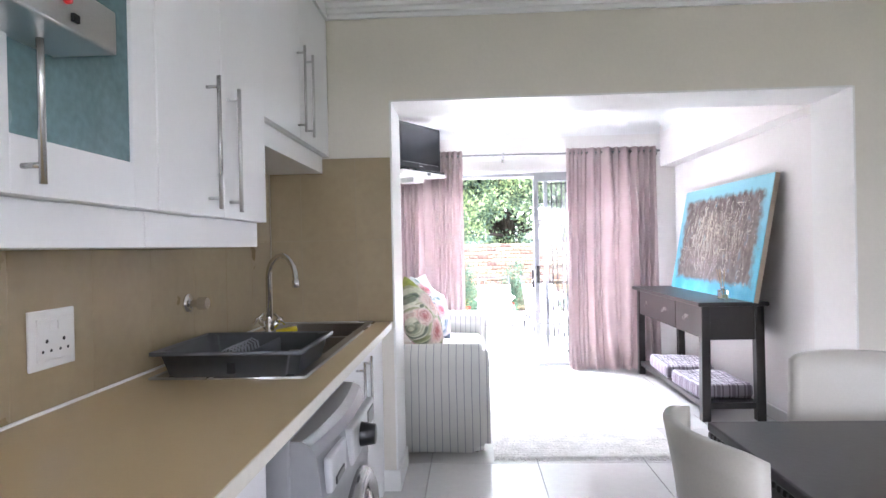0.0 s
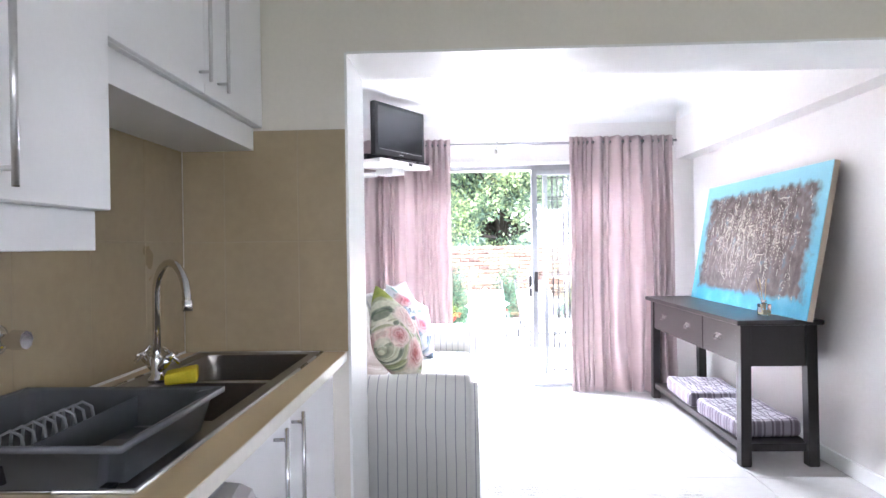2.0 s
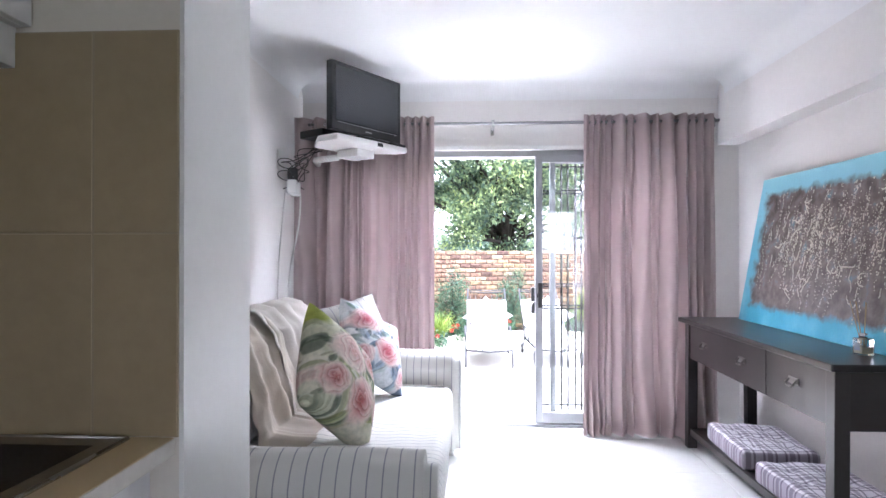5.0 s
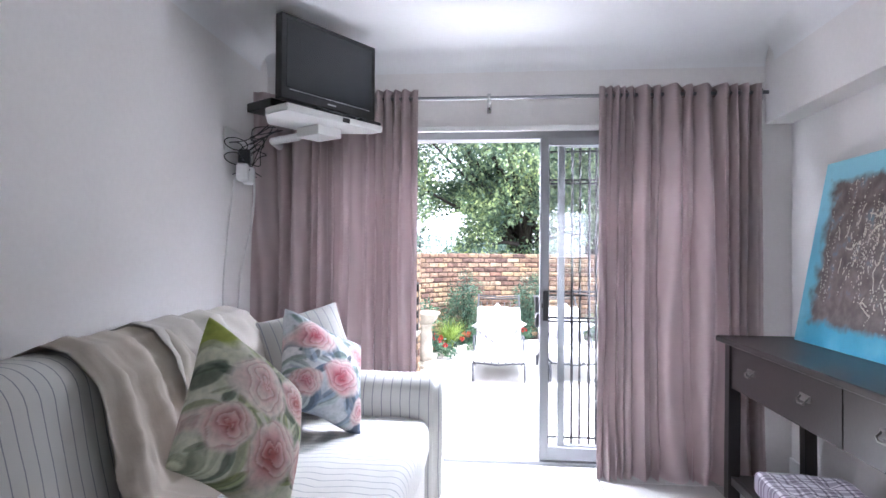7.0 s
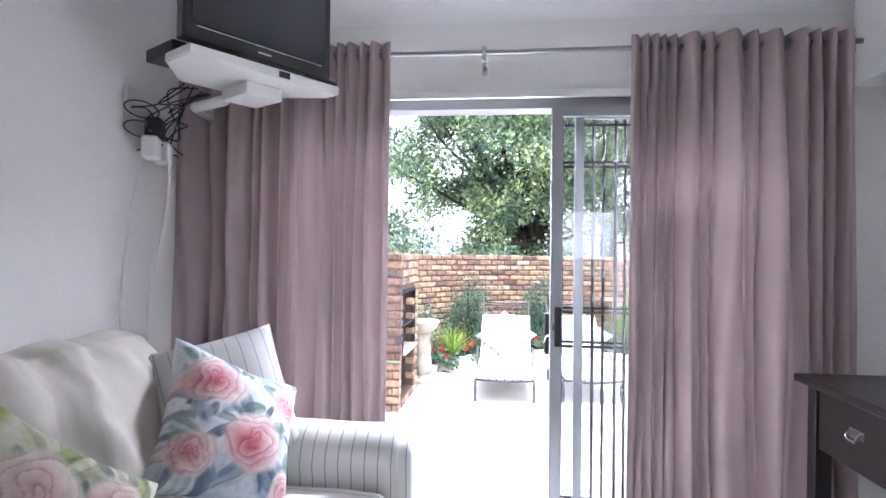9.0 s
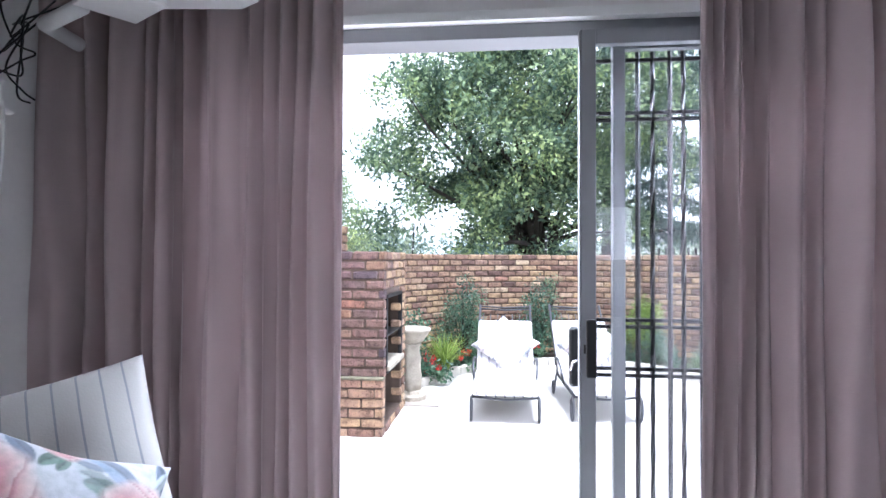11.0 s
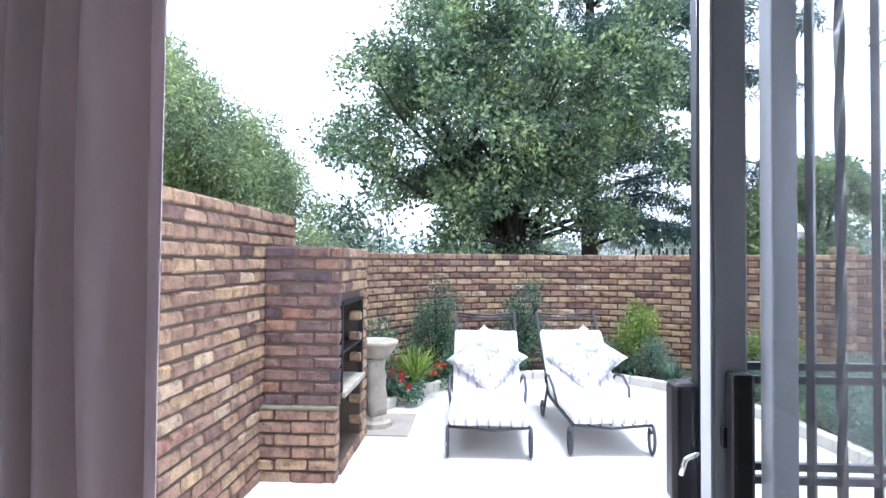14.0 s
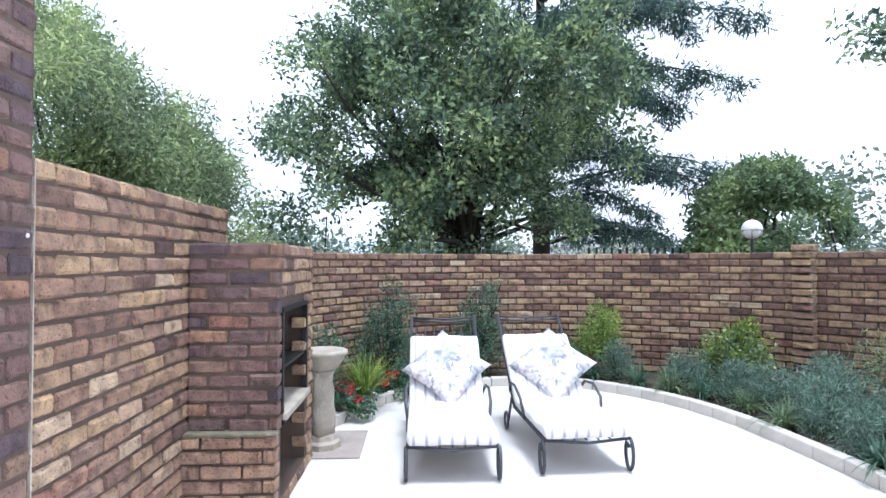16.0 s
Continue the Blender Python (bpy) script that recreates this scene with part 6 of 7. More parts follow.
# far stretch of garden wall behind the pilaster
east = thing("wall_garden_east", "brown face brick garden wall with a pilaster", "wall", kind="structure")
bm = bmesh.new()
px, py = 4.9, 12.95
d = Vector((0.62, -0.78, 0)).normalized()
ang = math.degrees(math.atan2(d.y, d.x))
L = 6.0
vs = box(bm, 0, L, 0.012, 0.2, Z0, Z0 + courses * COURSE - 0.01)
bmesh.ops.transform(bm, matrix=pose(px, py, 0, 0, 0, ang), verts=bm.verts)
part("mortar", bm, MORTAR, east)
rest = []
lay(east, SET, Vector((px, py, Z0)) + Vector((-d.y, d.x, 0)) * (THK / 2 - 0.005), d, L, courses, lambda p: (p.x - px) < 1.8, rest, rng)
for c in range(courses + 1):
    rest.append((SET["full"][c % 5], pose(px - 0.10, py + 0.03, Z0 + c * COURSE + HGT / 2 + JOINT, 0, 0, ang) @ Matrix.Diagonal((1.0 if c % 2 else 0.96, 2.0, 1, 1))))
join_bricks("far_bricks", east, rest, BRICK_FAR)


# ---- outdoor fireplace ----
bbq = thing("outdoor_fireplace", "brown face brick outdoor fireplace with black steel shelves", "fireplace")
FX0, FX1, FY0, FY1 = -0.90, -0.385, 9.925, 11.0
lc, uc = 6, 13
zl = Z0 + lc * COURSE
zt = Z0 + (lc + uc) * COURSE
# plinth and upper body, both open towards the patio side
OY0, OY1, OZ0, OZ1 = 10.02, 10.78, zl + 0.02, zl + 8.5 * COURSE
for y0, y1, z0, z1, x1 in ((FY0 - 0.04, 10.04, Z0, zl - 0.004, FX1 - 0.012), (10.76, FY1, Z0, zl - 0.004, FX1 - 0.012), (10.04, 10.76, Z0, zl - 0.004, FX0 + 0.12), (10.04, 10.76, Z0, Z0 + 0.1, FX1 - 0.012),
                           (FY0 + 0.012, OY0, zl, zt - 0.01, FX1 - 0.012), (OY1, FY1 - 0.012, zl, zt - 0.01, FX1 - 0.012), (OY0, OY1, OZ1, zt - 0.01, FX1 - 0.012), (OY0, OY1, zl, OZ1, FX0 + 0.1)):
    part("core", boxed(FX0, x1, y0, y1, z0, z1), MORTAR, bbq)
MOSS = surface("mossy_cement", (0.17, 0.16, 0.11), 0.95, vary=0.4, big=9, fine=80, relief=0.7, depth=0.008)
part("ledge", boxed(FX0 - 0.015, FX1 + 0.004, FY0 - 0.058, FY0 + 0.03, zl - 0.006, zl + 0.018, 0.008), MOSS, bbq, "mossy cement ledge")
rest = []
lay(bbq, SET, (FX0 - 0.02, FY0 + THK / 2 - 0.055, Z0), (1, 0, 0), FX1 - FX0 + 0.02, lc, lambda p: True, rest, rng)
lay(bbq, SET_DARK, (FX0, FY0 + THK / 2, zl), (1, 0, 0), FX1 - FX0, uc, lambda p: True, rest, rng)
lay(bbq, SET, (FX1 - THK / 2 + 0.002, FY0 + THK, Z0), (0, 1, 0), FY1 - FY0 - THK, lc, lambda p: True, rest, rng, skip=lambda s, c: 0.02 < s < 0.72 and 1 <= c < 6)
lay(bbq, SET, (FX1 - THK / 2 + 0.002, FY0 + THK, zl), (0, 1, 0), FY1 - FY0 - THK, uc, lambda p: True, rest, rng, skip=lambda s, c: OY0 - FY0 - THK < s < OY1 - FY0 - THK + 0.05 and c < 9)
if rest:
    join_bricks("far_bricks", bbq, rest, BRICK_FAR)
SOOT = surface("sooty_steel", (0.012, 0.012, 0.013), 0.6, 0.3, vary=0.4, relief=0.2)
bm = bmesh.new()
for z in (OZ0 + 0.0, OZ1 - 0.03):
    box(bm, FX1 - 0.03, FX1 + 0.008, OY0, OY1, z, z + 0.03, 0.002)
for y in (OY0, OY1 - 0.03):
    box(bm, FX1 - 0.03, FX1 + 0.008, y, y + 0.03, OZ0, OZ1, 0.002)
part("steel_frame", bm, SOOT, bbq, "black steel opening frame")
part("hood", boxed(FX0 + 0.1, FX1 - 0.03, OY0, OY1, OZ1 - 0.012, OZ1 - 0.002), SOOT, bbq)
part("back_plate", boxed(FX0 + 0.1, FX0 + 0.11, OY0, OY1, OZ0, OZ1 - 0.012), SOOT, bbq)
part("shelf", boxed(FX0 + 0.11, FX1 - 0.01, OY0, OY1, OZ0 + 0.32, OZ0 + 0.335), SOOT, bbq, "black steel shelf")
part("shelf", boxed(FX0 + 0.11, FX1 + 0.03, OY0, OY1, OZ0 + 0.03, OZ0 + 0.07, 0.004), STONE, bbq, "grey concrete hearth slab")

for y, z in ((8.26, 1.285), (8.52, 1.28)):
    wp = thing("wall_plug", "small white plastic plug fixed in the brick joint", "wall plug", (XL - 0.012, y, z), group="wall plugs")
    bm = bmesh.new(); tube(bm, [(0, 0, 0), (0.012, 0, 0), (0.022, 0, 0)], [0.007, 0.011, 0.007], 10)
    part("cap", bm, WHITE_PLASTIC, wp, "", True)


# ---- garden ----
def leaf_material(name, a, b, c):
    m, nt, bs = node_mat(name)
    g = nt.nodes.new("ShaderNodeNewGeometry")
    r = ramp(nt, g.outputs["Random Per Island"], [(0.0, a), (0.45, b), (0.85, c), (1.0, tuple(v * 1.5 for v in c))])
    # shaded and sunlit clump tones put into the leaf colour by noise
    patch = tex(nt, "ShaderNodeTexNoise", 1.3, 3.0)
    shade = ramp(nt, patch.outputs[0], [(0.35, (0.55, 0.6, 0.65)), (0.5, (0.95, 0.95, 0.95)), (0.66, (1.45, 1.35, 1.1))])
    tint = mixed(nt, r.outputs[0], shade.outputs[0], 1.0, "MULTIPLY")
    nt.links.new(tint, bs.inputs["Base Color"])
    bs.inputs["Roughness"].default_value = 0.4
    tr = nt.nodes.new("ShaderNodeBsdfTranslucent")
    nt.links.new(tint, tr.inputs[0])
    mx = nt.nodes.new("ShaderNodeMixShader")
    mx.inputs[0].default_value = 0.4
    nt.links.new(bs.outputs[0], mx.inputs[1]); nt.links.new(tr.outputs[0], mx.inputs[2])
    nt.links.new(mx.outputs[0], nt.nodes["Material Output"].inputs[0])
    return m

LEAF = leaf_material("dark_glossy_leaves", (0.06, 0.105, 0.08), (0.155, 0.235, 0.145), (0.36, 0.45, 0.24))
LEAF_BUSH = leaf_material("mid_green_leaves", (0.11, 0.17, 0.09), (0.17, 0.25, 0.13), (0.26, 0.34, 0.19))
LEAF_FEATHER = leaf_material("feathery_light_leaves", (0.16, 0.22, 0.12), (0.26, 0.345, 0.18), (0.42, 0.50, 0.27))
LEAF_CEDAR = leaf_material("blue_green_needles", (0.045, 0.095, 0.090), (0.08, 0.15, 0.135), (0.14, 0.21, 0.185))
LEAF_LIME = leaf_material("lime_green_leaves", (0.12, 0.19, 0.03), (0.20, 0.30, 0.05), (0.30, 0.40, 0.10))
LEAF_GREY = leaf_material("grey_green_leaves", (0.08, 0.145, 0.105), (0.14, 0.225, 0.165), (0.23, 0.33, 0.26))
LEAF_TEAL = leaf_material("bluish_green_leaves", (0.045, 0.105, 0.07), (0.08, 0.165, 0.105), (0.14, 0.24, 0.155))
# green paled so the leaf colour itself holds the distance haze
LEAF_FAR = leaf_material("haze_tinted_leaves", (0.14, 0.19, 0.15), (0.19, 0.24, 0.19), (0.24, 0.29, 0.23))
PETAL = leaf_material("red_petals", (0.45, 0.02, 0.02), (0.60, 0.03, 0.03), (0.70, 0.06, 0.05))
BARK = surface("dark_bark", (0.045, 0.036, 0.03), 0.95, vary=0.4, big=6, fine=40, relief=0.8, depth=0.02)


def leaves_mesh(name, centres, spread, per, size, aspect, mat, seed, droop=0.0, flat=0.0):
    """Loose leaves round clump centres: each a folded four-point blade."""
    r = np.random.default_rng(seed)
    C = np.repeat(np.asarray(centres, float), per, axis=0)
    n = len(C)
    d = r.normal(size=(n, 3)); d /= np.linalg.norm(d, axis=1)[:, None]
    off = d * (r.random((n, 1)) ** 0.5) * np.asarray(spread)
    P = C + off
    ax = d + 0.9 * r.normal(size=(n, 3)); ax[:, 2] = ax[:, 2] * (1 - flat) - droop
    ax /= np.linalg.norm(ax, axis=1)[:, None]
    side = np.cross(ax, r.normal(size=(n, 3))); side /= np.linalg.norm(side, axis=1)[:, None] + 1e-9
    up = np.cross(ax, side)
    L = size * (0.6 + 0.8 * r.random((n, 1))); W = L * aspect
    v = np.stack([P, P + ax * L * 0.5 + side * W * 0.5 + up * L * 0.08, P + ax * L, P + ax * L * 0.5 - side * W * 0.5 + up * L * 0.08], axis=1).reshape(-1, 3)
    f = np.arange(4 * n).reshape(-1, 4)
    me = bpy.data.meshes.new(name)
    me.from_pydata(v.tolist(), [], f.tolist())
    me.materials.append(mat)
    return me


def clumps_in(shapes, n, seed, hollow=0.35, gaps=-0.04):
    """Random clump centres in a union of ellipsoids (x, y, z, rx, ry, rz), thinner inside."""
    r = random.Random(seed)
    vol = [s[3] * s[4] * s[5] for s in shapes]
    out = []
    while len(out) < n:
        s = r.choices(shapes, vol)[0]
        d = Vector([r.gauss(0, 1) for _ in range(3)]).normalized() * (hollow + (1 - hollow) * r.random() ** 0.5)
        p = Vector((s[0] + d.x * s[3], s[1] + d.y * s[4], s[2] + d.z * s[5]))
        if noise.noise(p * 0.9 + Vector((seed, 0, 0))) > gaps:
            out.append(p)
    return out


def tree(name, label, base, fork, shapes, n, per, size, mat, seed, trunk_r, limbs=26, spread=0.34, aspect=0.5, droop=0.1):
    t = thing(name, label, "tree", base)
    o = Vector(base)
    cl = clumps_in(shapes, n, seed, 0.35, 0.02)
    r = random.Random(seed + 1)
    bm = bmesh.new()
    f = Vector(fork)
    mid = o.lerp(f, 0.5) + Vector((r.uniform(-0.15, 0.15), 0, 0))
    tube(bm, [Vector((0, 0, -0.2)), mid - o, f - o], [trunk_r * 1.25, trunk_r, trunk_r * 0.8], 12)
    part("trunk", bm, BARK, t, "", True)
    for k in range(limbs):
        e = cl[(k * 37) % len(cl)]
        a = o.lerp(f, r.uniform(0.75, 1.0))
        b = a.lerp(e, 0.45) + Vector((r.uniform(-0.3, 0.3), r.uniform(-0.3, 0.3), r.uniform(0.0, 0.35)))
        c = a.lerp(e, 0.75) + Vector((r.uniform(-0.2, 0.2), r.uniform(-0.2, 0.2), r.uniform(0.0, 0.25)))
        bm = bmesh.new()
        tube(bm, [a - o, a.lerp(b, 0.5) - o + Vector((0, 0, 0.1)), b - o, c - o, e - o], [trunk_r * 0.52, trunk_r * 0.42, trunk_r * 0.30, trunk_r * 0.18, trunk_r * 0.07], 7)
        part("limb", bm, BARK, t, "", True)
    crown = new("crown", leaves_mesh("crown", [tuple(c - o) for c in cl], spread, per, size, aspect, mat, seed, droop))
    crown.parent = t
    tagged(crown, kind="stuff")
    return t

tree("broadleaf_tree", "large dark green broadleaf tree with many limbs behind the wall", (1.35, 16.6, GZ - 0.2), (1.2, 16.5, 1.7),
     [(0.5, 16.2, 3.8, 2.6, 2.0, 2.1), (1.6, 16.4, 5.0, 2.6, 2.0, 2.4), (-1.0, 16.0, 3.0, 1.5, 1.4, 1.3), (-1.75, 15.9, 2.0, 0.7, 0.8, 0.75), (2.6, 16.4, 3.7, 1.7, 1.6, 2.0),
      (0.75, 16.0, 2.0, 1.25, 1.1, 1.0), (0.2, 15.9, 1.9, 0.6, 0.7, 0.7), (2.9, 16.3, 2.3, 1.2, 1.0, 0.85), (-0.2, 16.2, 4.6, 1.7, 1.4, 1.2)],
     1180, 62, 0.098, LEAF, 21, 0.14, 44, 0.30)
tree("garden_tree", "feathery light green tree behind the side wall", (-3.0, 12.6, GZ - 0.2), (-3.0, 12.6, 1.0),
     [(-3.1, 11.6, 2.3, 1.2, 1.4, 1.1), (-2.9, 13.0, 2.1, 1.2, 1.5, 1.1), (-3.6, 12.2, 2.8, 1.2, 1.3, 1.0), (-2.5, 14.6, 1.9, 1.0, 1.2, 0.8)],
     900, 100, 0.07, LEAF_FEATHER, 33, 0.07, 14, 0.24, 0.28, 0.35)
tree("garden_tree", "rounded green garden tree beyond the wall", (7.6, 18.2, GZ - 0.2), (7.6, 18.2, 1.0),
     [(7.5, 18.2, 1.9, 1.5, 1.3, 1.3), (7.6, 18.2, 2.7, 0.7, 0.7, 0.6), (6.7, 18.2, 1.2, 0.8, 1.0, 0.7), (8.2, 18.3, 1.2, 0.8, 1.0, 0.7)], 620, 60, 0.11, LEAF_BUSH, 41, 0.09, 12, 0.25)
tree("overhanging_tree", "dark leafed tree whose branch hangs into view", (9.3, 11.6, GZ - 0.2), (8.6, 11.8, 3.3),
     [(5.25, 12.4, 3.55, 0.5, 0.5, 0.42), (4.85, 12.3, 2.85, 0.36, 0.3, 0.13), (6.2, 12.3, 3.9, 0.9, 0.8, 0.6), (7.6, 12.0, 4.6, 1.6, 1.4, 1.0)], 300, 40, 0.09, LEAF, 52, 0.10, 18, 0.2)


def cedar(base, h, seed):
    """A cedar: level tiers of long boughs with hanging needle sprays."""
    r = random.Random(seed)
    t = thing("cedar_tree", "tall blue-green cedar with drooping level boughs", "tree", base)
    bm = bmesh.new(); tube(bm, [(0, 0, -0.2), (0.05, 0, h * 0.5), (0, 0, h)], [0.24, 0.17, 0.04], 10)
    part("trunk", bm, BARK, t, "", True)
    cl = []
    for k in range(34):
        z = 1.6 + (h - 1.8) * (k / 33) ** 0.9
        a = r.uniform(-0.9, 0.7) if k % 3 else r.uniform(0, 6.28)
        reach = (1 - 0.45 * z / h) * r.uniform(4.2, 6.6)
        pts = []
        for q in range(7):
            f = q / 6
            pts.append(Vector((math.cos(a) * reach * f, math.sin(a) * reach * f, z + 0.75 * math.sin(f * 2.2) - 0.85 * f * f + 0.1 * r.random())))
        bm = bmesh.new(); tube(bm, pts, [0.05, 0.045, 0.035, 0.028, 0.02, 0.013, 0.006], 6)
        part("limb", bm, BARK, t, "", True)
        for q in range(1, 7):
            for s in range(10):
                f = (q + r.random()) / 7
                i = min(5, int(f * 6))
                p = pts[i].lerp(pts[i + 1], f * 6 - i)
                w = 0.55 * (1.15 - f)
                cl.append(p + Vector((r.uniform(-w, w), r.uniform(-w, w), r.uniform(-0.22, 0.06))))
    crown = new("crown", leaves_mesh("crown", [tuple(c) for c in cl], (0.30, 0.30, 0.12), 36, 0.17, 0.17, LEAF_CEDAR, seed, 0.7))
    crown.parent = t
    tagged(crown, kind="stuff")
cedar((3.35, 20.6, GZ - 0.2), 11.0, 61)


def shrub(at, size, mat, seed, label, n=26, per=40, leaf=0.045, aspect=0.45, name="shrub", droop=0.0):
    t = thing(name, label, "shrub", at)
    r = random.Random(seed)
    sx, sy, sz = size
    cl = clumps_in([(0, 0, sz * 0.36, sx * 1.05, sy, sz * 0.36), (sx * 0.15, 0, sz * 0.68, sx * 0.72, sy * 0.8, sz * 0.34)], n, seed, 0.15, -2)
    bm = bmesh.new()
    for c in cl[::3]:
        tube(bm, [(r.uniform(-0.03, 0.03), r.uniform(-0.03, 0.03), -0.02), Vector(c) * 0.5 + Vector((0, 0, 0.05)), c], [0.008, 0.006, 0.003], 5)
    tagged(part("branchwork", bm, BARK, t), kind="stuff")
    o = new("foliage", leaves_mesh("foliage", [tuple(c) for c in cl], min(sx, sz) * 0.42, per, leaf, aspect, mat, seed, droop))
    o.parent = t
    tagged(o, kind="stuff")
    return t


def blades(at, n, length, width, mat, seed, label, spread=0.9, name="grass_clump"):
    """A tuft of arching strap leaves."""
    t = thing(name, label, "plant", at)
    r = random.Random(seed)
    vs, fs = [], []
    for k in range(n):
        a, lean, L = r.uniform(0, 6.283), r.random() ** 0.7 * spread, length * r.uniform(0.6, 1.0)
        base = Vector((r.uniform(-0.05, 0.05), r.uniform(-0.05, 0.05), 0))
        d = Vector((math.cos(a), math.sin(a), 0)); s = Vector((-d.y, d.x, 0))
        prev = None
        for q in range(6):
            f = q / 5
            th = lean * (0.35 + f * 1.1)
            p = base + (d * math.sin(th) + Vector((0, 0, math.cos(th)))) * L * f
            w = width * (1 - f ** 2) * 0.5 + 0.0006
            i = len(vs)
            vs += [(p + s * w)[:], (p - s * w)[:]]
            if prev is not None:
                fs.append((prev, prev + 1, i + 1, i))
            prev = i
    me = bpy.data.meshes.new("leaf_tuft"); me.from_pydata(vs, [], fs); me.materials.append(mat)
    o = new("leaf_tuft", me); o.parent = t
    tagged(o, kind="stuff")
    return t


def flowers(at, n, spread, seed, label):
    t = thing("red_flowers", label, "flowers", at)
    r = random.Random(seed)
    cl = [(r.uniform(-spread, spread), r.uniform(-spread, spread), r.uniform(0.10, 0.26)) for _ in range(n)]
    o = new("blossom", leaves_mesh("petals", cl, 0.03, 22, 0.03, 0.8, PETAL, seed)); o.parent = t; tagged(o, kind="stuff")
    cl2 = [(r.uniform(-spread * 1.4, spread * 1.4), r.uniform(-spread, spread), r.uniform(0.02, 0.16)) for _ in range(n * 3)]
    o = new("foliage", leaves_mesh("foliage", cl2, 0.06, 22, 0.045, 0.7, LEAF_TEAL, seed + 1)); o.parent = t; tagged(o, kind="stuff")

BZ = GZ + 0.06
shrub((0.05, 13.25, BZ), (0.34, 0.26, 1.15), LEAF_TEAL, 1, "tall loose bluish green shrub against the brick wall", 90, 50, 0.042, 0.35)
shrub((1.12, 13.75, BZ), (0.38, 0.28, 1.12), LEAF_TEAL, 2, "loose green shrub behind the sun loungers", 84, 50, 0.045, 0.35)
shrub((1.34, 13.8, BZ + 0.75), (0.15, 0.12, 0.55), LEAF_BUSH, 3, "thin flowering sprig above a shrub", 16, 22, 0.03, 0.3)
shrub((2.62, 13.6, BZ + 0.2), (0.32, 0.26, 0.72), LEAF_LIME, 4, "lime green shrub against the brick wall", 60, 50, 0.05, 0.3)
shrub((3.95, 12.95, BZ + 0.05), (0.32, 0.30, 0.70), LEAF_LIME, 5, "yellow-green rounded shrub in the flower bed", 30, 44, 0.055, 0.5)
shrub((3.95, 12.98, BZ), (0.36, 0.32, 0.60), LEAF_BUSH, 15, "mid green rounded shrub in the flower bed", 36, 44, 0.055, 0.5)
shrub((5.05, 11.7, BZ + 0.2), (0.45, 0.45, 0.80), LEAF_FEATHER, 6, "pale green feathery shrub by the pilaster", 44, 60, 0.05, 0.25)
for k, (x, y, s, h) in enumerate(((3.95, 11.45, 0.38, 0.50), (4.25, 11.1, 0.34, 0.44), (3.75, 10.6, 0.26, 0.36), (3.35, 12.9, 0.26, 0.42), (2.75, 13.45, 0.26, 0.44), (2.25, 13.7, 0.22, 0.40), (4.0, 10.0, 0.36, 0.45), (3.62, 12.3, 0.24, 0.36), (4.6, 10.9, 0.4, 0.5), (4.45, 12.2, 0.30, 0.42), (4.4, 10.2, 0.42, 0.5), (3.8, 9.2, 0.36, 0.42), (3.72, 11.9, 0.30, 0.40), (3.72, 11.15, 0.28, 0.40))):
    shrub((x, y, BZ), (s, s * 0.9, h), LEAF_GREY, 70 + k, "grey-green lavender bush beside the kerb", 40, 70, 0.06, 0.12, "lavender_bush", -0.5)
for k, (x, y) in enumerate(((2.9, 13.05), (3.12, 12.75), (2.5, 13.45), (1.72, 13.62), (0.82, 13.5), (3.5, 11.9), (3.55, 10.3), (3.5, 11.35), (3.35, 12.45), (2.1, 13.6), (3.85, 12.2))):
    blades((x, y, BZ), 90, 0.34, 0.018, LEAF_BUSH if k % 2 else LEAF_TEAL, 90 + k, "green strap-leaved clump in the flower bed", 1.15)
blades((-0.12, 12.45, BZ), 260, 0.62, 0.014, LEAF_LIME, 81, "bright lime green spiky grass clump", 0.75)
shrub((-0.55, 12.0, BZ), (0.30, 0.30, 0.80), LEAF_TEAL, 8, "dark green shrub behind the bird bath", 40, 46, 0.05, 0.5)
shrub((0.30, 12.95, BZ), (0.28, 0.20, 0.36), LEAF_TEAL, 9, "low dark green plants along the kerb", 24, 40, 0.05, 0.5)
shrub((0.55, 13.25, BZ), (0.24, 0.20, 0.34), LEAF_TEAL, 10, "low dark green plants along the kerb", 22, 40, 0.05, 0.5)
flowers((-0.20, 12.02, BZ), 9, 0.12, 11, "red geraniums beside the spiky grass")
flowers((0.15, 12.82, BZ), 5, 0.12, 12, "red flowers along the kerb")
flowers((1.05, 13.55, BZ + 0.08), 7, 0.10, 13, "red flowers between the loungers")

# bird bath
bath = thing("bird_bath", "weathered cast stone bird bath on a figured pedestal", "bird bath", (-0.345, 11.22, GZ + 0.006))
bm = bmesh.new(); lathe(bm, [(0.15, 0), (0.15, 0.05), (0.12, 0.07), (0.11, 0.10), (0.095, 0.11)], 8)
part("plinth", bm, STONE, bath)
bm = bmesh.new(); lathe(bm, [(0.09, 0.105), (0.085, 0.18), (0.092, 0.27), (0.080, 0.36), (0.088, 0.45), (0.075, 0.53), (0.085, 0.58), (0.10, 0.61)], 28)
for v in bm.verts:
    a = math.atan2(v.co.y, v.co.x)
    k = 1 + 0.16 * math.sin(3 * a + v.co.z * 5) + 0.10 * noise.noise(Vector((math.cos(a) * 2, math.sin(a) * 2, v.co.z * 14)))
    v.co.x *= k; v.co.y *= k
part("pedestal", bm, STONE, bath, "carved pedestal", True)
bm = bmesh.new(); lathe(bm, [(0.06, 0.60), (0.12, 0.63), (0.165, 0.69), (0.185, 0.73), (0.20, 0.74), (0.205, 0.765), (0.185, 0.775), (0.16, 0.755), (0.08, 0.735), (0.0, 0.73)], 32)
part("bowl", bm, STONE, bath, "", True)
